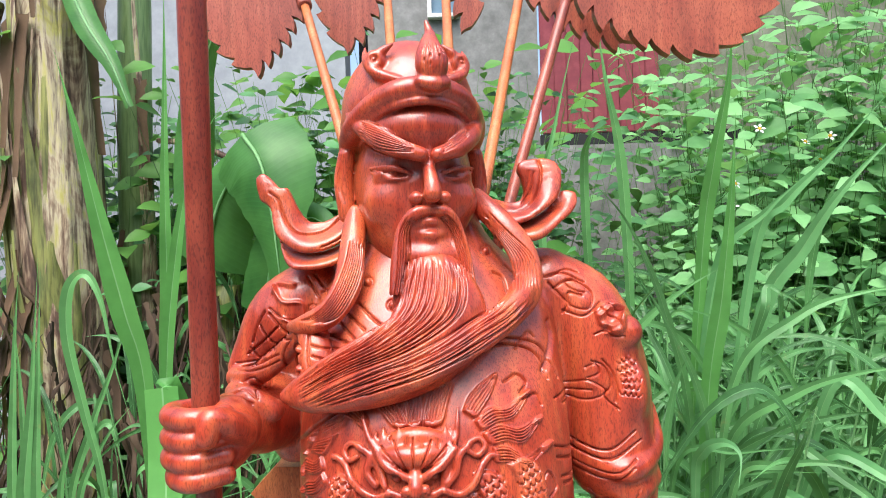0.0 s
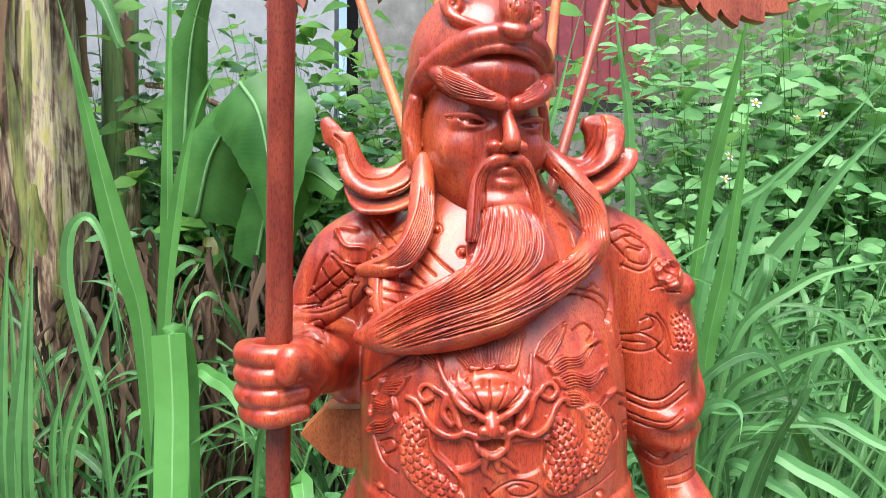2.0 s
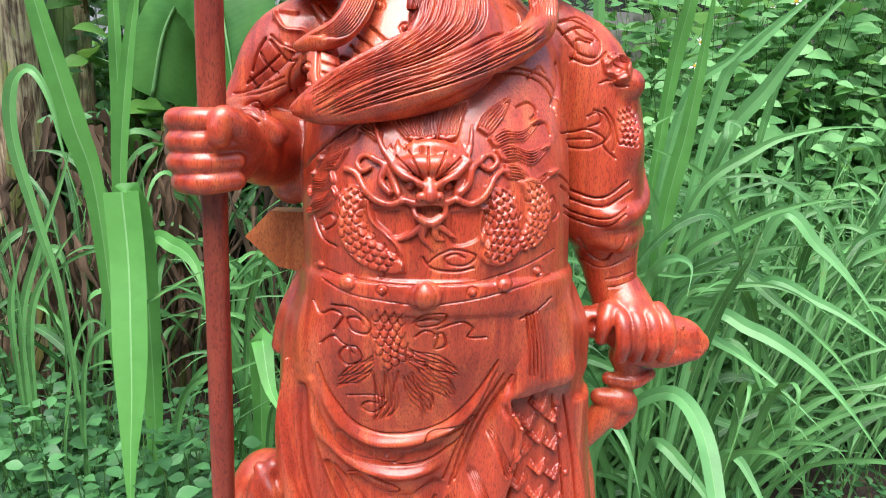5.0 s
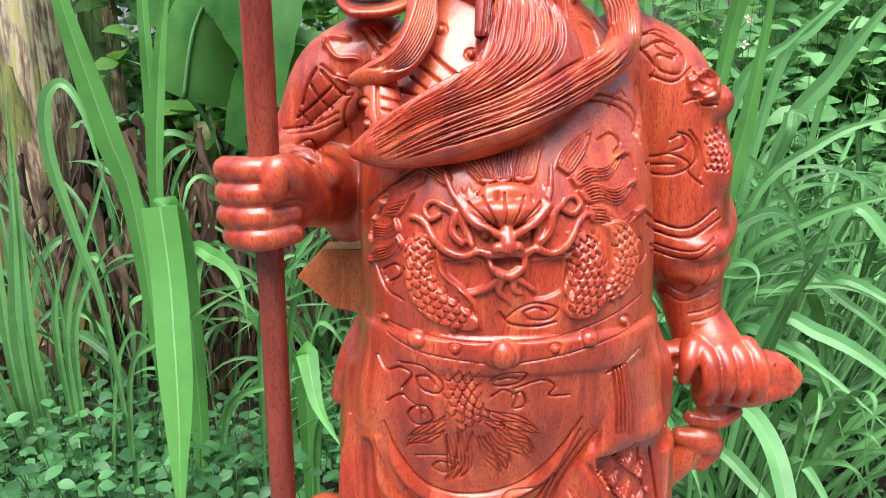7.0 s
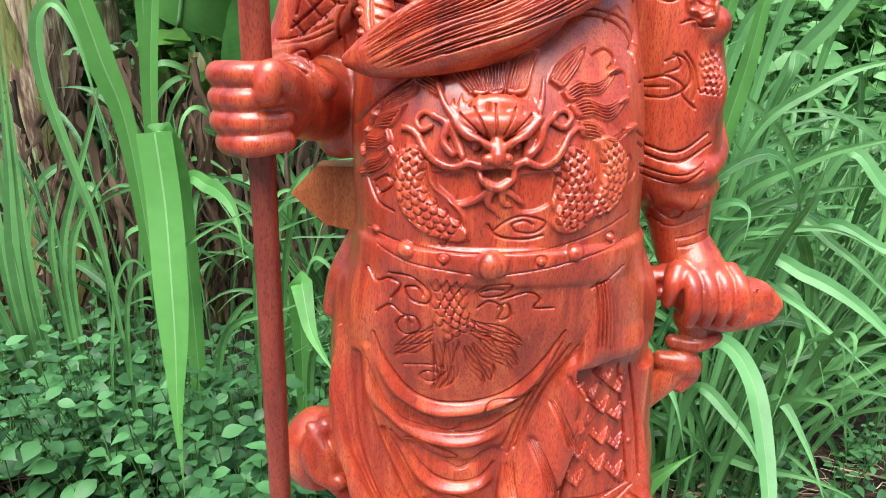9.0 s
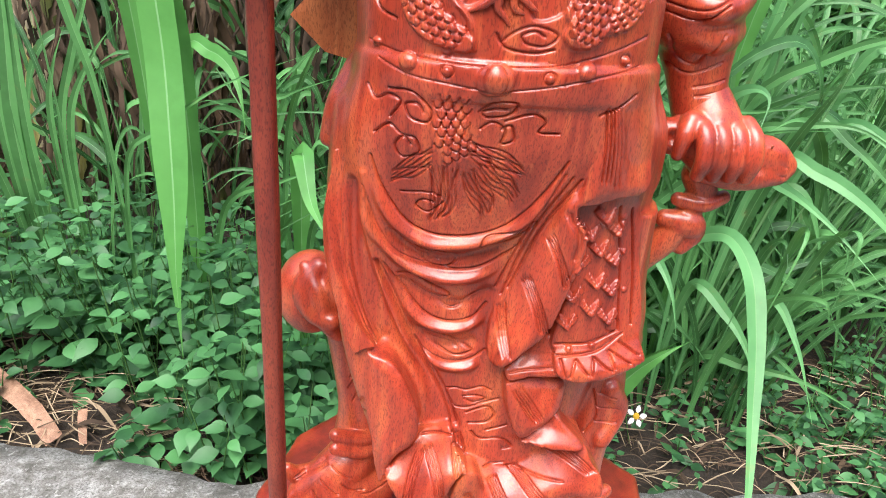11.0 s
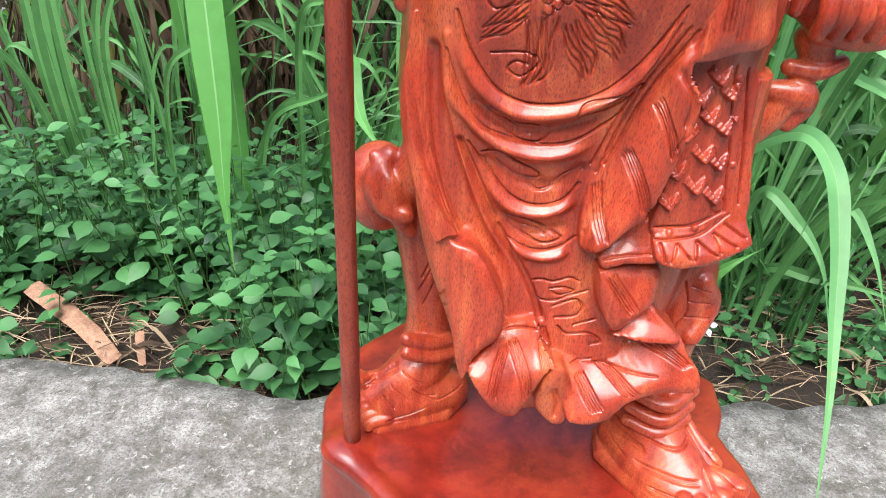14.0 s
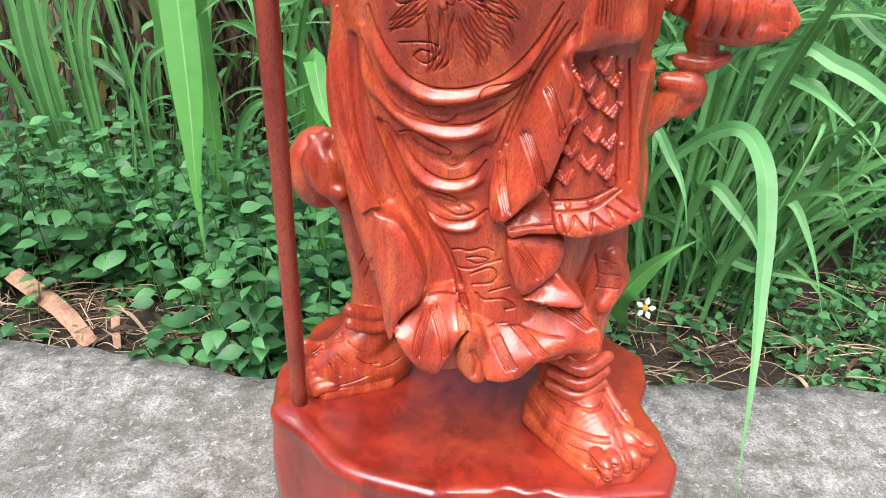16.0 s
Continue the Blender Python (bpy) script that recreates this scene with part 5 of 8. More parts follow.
    r.line([(-0.098, 0.668), (-0.0866, 0.6392), (-0.0697, 0.6174), (-0.048, 0.6055), (-0.0289, 0.6048), (-0.0056, 0.6099), (0.0188, 0.624), (0.0382, 0.6496), (0.0535, 0.6777)], 0.0052, .0075, taper=0.25)
    r.line([(-0.1, 0.6491), (-0.0892, 0.6167), (-0.0721, 0.593), (-0.0472, 0.5818), (-0.0226, 0.5796), (-0.0034, 0.5837), (0.0147, 0.5958), (0.0277, 0.6091)], 0.00087, -.003)
    r.line([(-0.1004, 0.6345), (-0.087, 0.6065), (-0.0695, 0.5858), (-0.0469, 0.5739), (-0.0221, 0.5707), (0.0019, 0.5778), (0.0178, 0.5904)], 0.005, .0075, taper=0.25)
    r.line([(-0.0821, 0.578), (-0.0665, 0.5563), (-0.0455, 0.5331), (-0.0246, 0.5257), (-0.0044, 0.5313), (0.0071, 0.5465)], 0.00087, -.003)
    r.line([(-0.0691, 0.55), (-0.0478, 0.5247), (-0.0242, 0.5181), (-0.0039, 0.5243), (0.0094, 0.5376)], 0.0048, .007, taper=0.25)
    r.line([(-0.044, 0.4928), (-0.0223, 0.4835), (-0.0013, 0.4872), (0.0111, 0.4976)], 0.00087, -.003)
    r.line([(-0.0466, 0.4927), (-0.0274, 0.4788), (-0.006, 0.4775), (0.0104, 0.4859)], 0.0044, .006, taper=0.25)
    r.line([(-0.077, 0.6082), (-0.0524, 0.5905), (-0.0233, 0.5903), (0.0095, 0.6013)], 0.006, -.004)
    r.line([(-0.0667, 0.5616), (-0.0409, 0.5467), (-0.0104, 0.5448), (0.0066, 0.5581)], 0.006, -.004)
    r.line([(-0.0526, 0.5125), (-0.0284, 0.4998), (-0.0025, 0.5045)], 0.006, -.004)
    r.line([(-0.0697, 0.6066), (-0.0551, 0.6033), (-0.0477, 0.5961), (-0.0332, 0.5952), (-0.0232, 0.5882), (-0.03, 0.5812), (-0.0472, 0.5832), (-0.0598, 0.595)], 0.00081, -.0032)
    r.line([(-0.0574, 0.5996), (-0.0451, 0.5915), (-0.0376, 0.5868)], 0.00074, -.0030)
    r.line([(-0.0062, 0.6061), (-0.0014, 0.6154), (0.0166, 0.6225), (0.0334, 0.6294), (0.0369, 0.6268), (0.0244, 0.6166), (0.0089, 0.6066), (-0.0025, 0.6017)], 0.00081, -.0032)
    r.line([(0.0049, 0.6095), (0.015, 0.6161), (0.0262, 0.6202)], 0.00074, -.0030)
    r.line([(-0.0709, 0.569), (-0.0568, 0.5728), (-0.0441, 0.5642), (-0.0261, 0.5543), (-0.0284, 0.549), (-0.0462, 0.5517), (-0.0591, 0.5626)], 0.00081, -.0032)
    r.line([(-0.0538, 0.555), (-0.0384, 0.5476), (-0.0253, 0.5387), (-0.0153, 0.5419), (-0.0061, 0.5537), (0.0087, 0.558)], 0.00081, -.0032)
    r.line([(-0.0474, 0.5127), (-0.0291, 0.5126), (-0.0074, 0.4997), (-0.0008, 0.4953), (-0.0147, 0.4899), (-0.0309, 0.4961), (-0.0418, 0.5044)], 0.00081, -.0032)
    r.line([(-0.0366, 0.5056), (-0.0234, 0.5032), (-0.0152, 0.4979)], 0.00074, -.0030)
    r.line([(-0.0227, 0.4515), (-0.0126, 0.4545), (-0.0016, 0.4526), (0.0116, 0.4568), (0.0206, 0.4535)], 0.00081, -.0032)
    r.line([(-0.0039, 0.4451), (0.0069, 0.4469), (0.017, 0.4436), (0.0064, 0.4391), (-0.0026, 0.4425)], 0.00081, -.0032)
    r.line([(-0.0153, 0.4345), (-0.0004, 0.4331), (0.0129, 0.4385), (0.029, 0.4442)], 0.00081, -.0032)
    r.line([(0.0005, 0.4276), (0.0187, 0.4349), (0.0269, 0.4279), (0.0211, 0.4187), (0.0035, 0.4164)], 0.00081, -.0032)
    r.line([(0.0206, 0.4094), (0.0397, 0.4154)], 0.00081, -.0032)
    r.line([(0.0068, 0.4073), (0.0157, 0.4002), (0.0351, 0.4019), (0.0464, 0.3938), (0.0377, 0.3906)], 0.00081, -.0032)
    r.patch([(-0.1226, 0.6699), (-0.1241, 0.6257), (-0.1169, 0.5687), (-0.1014, 0.5237), (-0.0885, 0.4995), (-0.0960, 0.4970), (-0.1045, 0.4960), (-0.1147, 0.5269), (-0.1285, 0.5943)], .008, .0014)
    r.line([(-0.1181, 0.6638), (-0.12, 0.6215), (-0.1127, 0.5695), (-0.0973, 0.5253), (-0.0850, 0.5000)], 0.00074, -.0016)
    r.line([(-0.1106, 0.6464), (-0.1069, 0.5845), (-0.0941, 0.5335), (-0.0800, 0.5020)], 0.0045, -.005)
    r.line([(-0.1046, 0.6622), (-0.097, 0.6098), (-0.0846, 0.5642), (-0.0631, 0.5109), (-0.0374, 0.4638)], 0.004, .006, taper=0.25)
    r.line([(-0.0873, 0.5797), (-0.0689, 0.5385), (-0.0522, 0.5), (-0.0262, 0.4563), (-0.0087, 0.4156)], 0.0026, -.006)
    r.line([(-0.1006, 0.6585), (-0.091, 0.6058), (-0.077, 0.5595), (-0.054, 0.5057)], 0.003, .003)
    r.line([(-0.0404, 0.4074), (-0.0267, 0.4107), (-0.0119, 0.4143)], 0.00074, -.003)
    r.strands([(-0.0444, 0.3971), (-0.0527, 0.3705), (-0.0571, 0.3491)], [(-0.0345, 0.4), (-0.0432, 0.3726), (-0.0472, 0.3427)], 4)
    r.strands([(-0.0401, 0.4004), (-0.0304, 0.3757), (-0.0234, 0.3469)], [(-0.0314, 0.4044), (-0.0208, 0.3816), (-0.0144, 0.3541)], 5)
    r.strands([(-0.0139, 0.4098), (-0.009, 0.3769)], [(-0.0038, 0.4075), (0.0063, 0.3824)], 5)
    r.strands([(0.0221, 0.3669), (0.0317, 0.3488), (0.0411, 0.3348)], [(0.0325, 0.3692), (0.0424, 0.3539), (0.0527, 0.341)], 5)
    r.strands([(0.0402, 0.3742), (0.0564, 0.3635), (0.07, 0.3524)], [(0.049, 0.3765), (0.0667, 0.3689), (0.0851, 0.3556)], 5)
    r.strands([(0.075, 0.3935), (0.0976, 0.3913), (0.1179, 0.3819)], [(0.0845, 0.4124), (0.1081, 0.3997), (0.1246, 0.3865)], 5)
    r.line([(0.0219, 0.3733), (0.04, 0.376)], 0.00074, -.003)
    r.line([(0.0569, 0.6707), (0.0368, 0.6277), (0.0176, 0.5573)], 0.00074, -.0025)
    r.line([(0.0636, 0.6686), (0.0419, 0.6251), (0.0226, 0.5651)], 0.00074, -.0025)
    r.line([(0.0501, 0.673), (0.0322, 0.6275), (0.0131, 0.5634)], 0.00074, -.0025)
    r.line([(0.0586, 0.6402), (0.0695, 0.6241), (0.0683, 0.6056)], 0.0035, -.004)
    r.strands([(0.0441, 0.6183), (0.0549, 0.5971), (0.0636, 0.5732)], [(0.0487, 0.6265), (0.0582, 0.6051), (0.0752, 0.5727)], 4)
    r.strands([(0.0295, 0.5799), (0.0415, 0.5529), (0.0492, 0.5316)], [(0.0348, 0.5881), (0.048, 0.5617), (0.0644, 0.5231)], 5)
    r.strands([(0.0142, 0.5502), (0.0175, 0.518), (0.0226, 0.5023)], [(0.0219, 0.5582), (0.0251, 0.5276), (0.0301, 0.5063)], 4)
    r.strands([(0.0325, 0.473), (0.0473, 0.4523), (0.0609, 0.433)], [(0.0438, 0.4753), (0.0586, 0.4554), (0.0723, 0.436)], 5)
    r.strands([(0.0691, 0.728), (0.0735, 0.6955), (0.0762, 0.6589)], [(0.0818, 0.7295), (0.0905, 0.6991), (0.0971, 0.6581)], 5)
    r.line([(0.0662, 0.7191), (0.0813, 0.7253), (0.0927, 0.7336)], 0.00093, -.003)
    for x, z in ((0.0935, 0.6280), (0.0940, 0.5976), (0.0958, 0.5680), (0.0948, 0.5430), (0.0830, 0.6130), (0.0790, 0.5840), (0.0770, 0.5552), (0.0755, 0.5300), (0.1062, 0.6150), (0.1080, 0.5885), (0.1098, 0.5610), (0.1120, 0.5340)):
        chevron(r, x, z)
    r.line([(0.1053, 0.6419), (0.1175, 0.5825), (0.1242, 0.5269)], 0.00081, -.0032)
    r.line([(0.1184, 0.6382), (0.1294, 0.5824), (0.1368, 0.5313)], 0.00081, -.0032)
    r.dome((0.1117, 0.6319), .0028, .002)
    r.dome((0.118, 0.6002), .0028, .002)
    r.dome((0.1245, 0.5646), .0028, .002)
    ring(r, 0.1188, 0.5321, .006)
    r.line([(0.0692, 0.5147), (0.0983, 0.5166), (0.1221, 0.527)], 0.00081, -.003)
    r.line([(0.0696, 0.5058), (0.1037, 0.5098), (0.1286, 0.5246)], 0.00081, -.003)
    r.dome((0.0813, 0.5111), .003, .0025)
    r.dome((0.1017, 0.5145), .003, .0025)
    r.line([(0.074, 0.5033), (0.0789, 0.4889)], 0.00087, -.003)
    r.line([(0.083, 0.489), (0.0872, 0.503)], 0.00087, -.003)
    r.line([(0.0884, 0.5034), (0.0988, 0.4922)], 0.00087, -.003)
    r.line([(0.1019, 0.4914), (0.1035, 0.5053)], 0.00087, -.003)
    r.line([(0.1046, 0.5051), (0.1207, 0.4946)], 0.00087, -.003)
    r.line([(0.1234, 0.4968), (0.1171, 0.51)], 0.00087, -.003)
    r.line([(0.1182, 0.5108), (0.1376, 0.5001)], 0.00087, -.003)
    r.line([(0.127, 0.517), (0.1461, 0.5055)], 0.00087, -.003)
    r.line([(0.1315, 0.4319), (0.1388, 0.4001), (0.1301, 0.3787)], 0.00087, -.002)
    r.line([(0.138, 0.4262), (0.1554, 0.4224)], 0.00074, -.002)
    r.line([(0.1379, 0.4102), (0.1622, 0.4053)], 0.00074, -.002)
    r.line([(0.1369, 0.393), (0.1623, 0.391)], 0.00074, -.002)
    r.line([(-0.1152, 0.3943), (-0.0956, 0.4461)], 0.00087, -.002)
    r.line([(-0.1177, 0.3774), (-0.0936, 0.4314)], 0.00087, -.002)
    r.line([(-0.1128, 0.3578), (-0.0915, 0.4157)], 0.00087, -.002)
    r.dome((-0.0485, 0.9661), .003, .0025)
    ring(r, -0.0485, 0.9661, .0042)
    r.dome((-0.0274, 0.9466), .003, .0025)
    ring(r, -0.0274, 0.9466, .0042)
    r.dome((0.0531, 0.9897), .003, .0025)
    ring(r, 0.0531, 0.9897, .0042)
    r.line([(-0.0561, 0.9488), (-0.0438, 0.9367), (-0.0359, 0.9306)], 0.00087, -.003)
    r.line([(-0.0659, 0.9414), (-0.0506, 0.9279)], 0.00087, -.003)
    r.line([(-0.0704, 0.9324), (-0.059, 0.921)], 0.00087, -.003)
    r.line([(-0.0931, 0.9276), (-0.0749, 0.9215), (-0.0617, 0.916)], 0.0011, -.003)
    r.line([(-0.0929, 0.9171), (-0.0705, 0.9119)], 0.00074, -.002)
    r.line([(-0.0919, 0.909), (-0.0786, 0.905)], 0.00074, -.002)
    r.dome((-0.1057, 0.9137), .003, .0025)
    r.dome((-0.1049, 0.8987), .003, .0025)
    ring(r, -0.1057, 0.9137, .004)
    ring(r, -0.1049, 0.8987, .004)
    r.line([(-0.1138, 0.9205), (-0.1202, 0.9076), (-0.117, 0.8773)], 0.00087, -.0025)
    r.line([(-0.095, 0.9295), (-0.0954, 0.9089), (-0.0925, 0.8962)], 0.00087, -.0025)
    r.line([(0.058, 0.9705), (0.0662, 0.9655), (0.0691, 0.9522)], 0.00087, -.0025)
    r.line([(0.0695, 0.9765), (0.0813, 0.9649)], 0.00087, -.0025)
    r.line([(-0.1061, 0.9717), (-0.0935, 0.9512), (-0.0864, 0.9437)], 0.00081, -.0025)
    r.line([(-0.0988, 0.9733), (-0.0865, 0.9567), (-0.0795, 0.9488)], 0.00081, -.0025)
    r.line([(-0.0936, 0.9576), (-0.0703, 0.9672)], 0.00081, -.0025)
    r.line([(-0.0888, 0.9478), (-0.0749, 0.9536)], 0.00081, -.0025)
    r.dome((-0.1006, 0.9433), .003, .0025)
    ring(r, -0.1006, 0.9433, .004)
    r.line([(-0.1367, 0.9634), (-0.1272, 0.95), (-0.1104, 0.9478), (-0.1125, 0.9306), (-0.1269, 0.9357)], 0.0018, .003)
    r.line([(-0.118, 0.9643), (-0.1329, 0.9659), (-0.1364, 0.9589)], 0.0018, .003)
    r.line([(-0.139, 0.945), (-0.1269, 0.9357), (-0.1125, 0.9331)], 0.00081, -.0025)
    r.line([(-0.1483, 0.9303), (-0.1386, 0.9157), (-0.1297, 0.911)], 0.00087, -.003)
    r.line([(-0.139, 0.9401), (-0.1244, 0.9231), (-0.1157, 0.9201)], 0.00087, -.003)
    r.line([(-0.158, 0.9098), (-0.1483, 0.9001), (-0.1366, 0.9038)], 0.00087, -.003)
    r.line([(-0.1315, 0.9282), (-0.1458, 0.9156), (-0.1604, 0.9048)], 0.00087, -.003)
    r.line([(-0.116, 0.9263), (-0.1323, 0.9126), (-0.1509, 0.8971)], 0.00087, -.003)
    r.line([(-0.1438, 0.9424), (-0.151, 0.9298), (-0.1555, 0.9151)], 0.00087, -.003)
    r.line([(-0.1728, 0.8965), (-0.1481, 0.8986), (-0.1248, 0.9076)], 0.00074, -.002)
    r.line([(-0.1682, 0.8928), (-0.1431, 0.8949), (-0.1248, 0.9016)], 0.00074, -.002)
    r.line([(-0.1654, 0.8813), (-0.1475, 0.8879), (-0.139, 0.8762)], 0.00074, -.002)
    r.line([(-0.1656, 0.8756), (-0.1507, 0.8819), (-0.139, 0.8742)], 0.00074, -.002)
    r.line([(-0.165, 0.8697), (-0.1544, 0.8752), (-0.1427, 0.8707)], 0.00074, -.002)
    r.line([(0.1136, 0.9542), (0.1298, 0.9611), (0.1473, 0.9496), (0.1438, 0.9351), (0.1275, 0.9384), (0.1263, 0.9496), (0.1382, 0.9471)], 0.00074, -.0025)
    r.line([(0.1209, 0.9341), (0.1388, 0.9287), (0.154, 0.9396)], 0.00074, -.0025)
    r.line([(0.1065, 0.964), (0.1231, 0.9675), (0.1419, 0.9581)], 0.00074, -.0025)
    r.line([(0.1033, 0.8665), (0.1278, 0.8691), (0.1409, 0.8715), (0.1554, 0.8619), (0.1384, 0.8543), (0.1119, 0.8606), (0.1283, 0.8626), (0.1435, 0.8632)], 0.00074, -.002)
    r.line([(0.1388, 0.8831), (0.147, 0.8862), (0.1501, 0.8785), (0.1405, 0.8737)], 0.00074, -.002)
    r.scales([(0.1731, 0.8896), (0.1777, 0.8744), (0.1761, 0.8577)], .014, .006, 3)
    r.line([(0.1525, 0.9278), (0.1649, 0.936), (0.1761, 0.9287), (0.1661, 0.918), (0.1557, 0.9202)], 0.0018, .003)
    r.line([(0.1582, 0.9126), (0.1699, 0.9158), (0.1736, 0.9235)], 0.0018, .003)
    r.line([(0.0991, 0.8325), (0.1506, 0.8099), (0.1815, 0.8258)], 0.00087, -.003)
    r.line([(0.1007, 0.8237), (0.1513, 0.8022), (0.1871, 0.8173)], 0.00087, -.003)
    r.line([(0.1046, 0.8075), (0.1545, 0.7905), (0.1803, 0.802)], 0.00074, -.0025)
    r.line([(0.1061, 0.8015), (0.1563, 0.7831), (0.1776, 0.7958)], 0.00074, -.0025)
    r.line([(0.1436, 0.7701), (0.1591, 0.7523), (0.1736, 0.7493), (0.1846, 0.7734)], 0.00087, -.002)
    r.line([(0.1547, 0.7469), (0.1699, 0.74), (0.1957, 0.7513)], 0.00087, -.002)
    r.line([(0.1761, 0.7288), (0.2025, 0.7362)], 0.00099, -.002)
    r.line([(0.1789, 0.7213), (0.2084, 0.7279)], 0.00099, -.002)
    r.line([(0.0707, 0.9082), (0.0828, 0.9203), (0.0891, 0.9157)], 0.00074, -.0016)
    r.line([(-0.1378, 1.0488), (-0.13, 1.0418), (-0.1263, 1.0298), (-0.1188, 1.0169), (-0.1082, 1.0105), (-0.0898, 1.0128), (-0.0743, 1.0265)], 0.00087, -.003)
    r.line([(-0.0656, 1.0145), (-0.0755, 1.0038), (-0.0897, 0.9974)], 0.00087, -.003)
    r.line([(0.1053, 1.0707), (0.1071, 1.0595), (0.1039, 1.0441), (0.0964, 1.0313), (0.0846, 1.0244), (0.0685, 1.027), (0.0573, 1.0317)], 0.00087, -.003)
    r.line([(0.1007, 1.0592), (0.0975, 1.044), (0.0892, 1.0311)], 0.0005, -.0015)
    r.line([(0.0966, 1.0601), (0.0946, 1.048), (0.0887, 1.0358)], 0.0005, -.0015)
    r.line([(0.0061, 0.3546), (0.0113, 0.3405), (0.01, 0.3233)], 0.003, -.004)
    r.line([(0.0429, 0.373), (0.0669, 0.3734), (0.0929, 0.3757)], 0.00074, -.002)
    r.line([(0.0654, 0.6399), (0.0704, 0.6241), (0.0699, 0.608), (0.0654, 0.5854)], 0.00087, -.002)
    r.line([(0.0313, 0.488), (0.049, 0.4912), (0.0697, 0.4923)], 0.00074, -.0018)
    r.patch([(0.1484, 0.9327), (0.1589, 0.9399), (0.1724, 0.939), (0.1761, 0.9287), (0.1726, 0.9159), (0.1657, 0.9129), (0.1586, 0.9177), (0.1518, 0.921)], .003, .0010)
    r.line([(0.1536, 0.9355), (0.1595, 0.928), (0.1681, 0.9233), (0.1716, 0.9158)], 0.00062, -.0025)
    r.line([(0.161, 0.9369), (0.168, 0.931), (0.1761, 0.9287)], 0.00062, -.0025)
    r.dome((0.1631, 0.9328), .002, .002)
    r.line([(0.1475, 0.9122), (0.1561, 0.915), (0.1635, 0.9102), (0.1721, 0.9097)], 0.00062, -.0025)
    r.line([(0.1442, 0.8887), (0.1547, 0.884), (0.1602, 0.8684), (0.1541, 0.8576), (0.1662, 0.8462)], 0.00074, -.0025)
    r.line([(0.1531, 0.8902), (0.1616, 0.879), (0.1656, 0.8635), (0.164, 0.8526)], 0.00074, -.0025)
    r.line([(0.1315, 0.9613), (0.124, 0.9587), (0.1315, 0.9519), (0.1412, 0.9493)], 0.00062, -.002)
    r.line([(0.1119, 0.9643), (0.1266, 0.9705), (0.1378, 0.9669)], 0.00062, -.002)
    r.line([(0.1096, 0.9591), (0.1199, 0.9468), (0.1249, 0.9394), (0.1211, 0.9315)], 0.00074, -.0025)
    r.line([(0.1058, 0.9259), (0.1076, 0.9135), (0.1005, 0.8966), (0.0948, 0.8897)], 0.0025, -.004)
    r.line([(0.0444, 0.9187), (0.0674, 0.9175), (0.0893, 0.9113), (0.1011, 0.8984), (0.1096, 0.8803)], 0.00081, -.003)
    r.line([(0.0418, 0.9127), (0.0638, 0.9129), (0.0838, 0.9068), (0.0943, 0.895), (0.0982, 0.8818)], 0.00081, -.003)


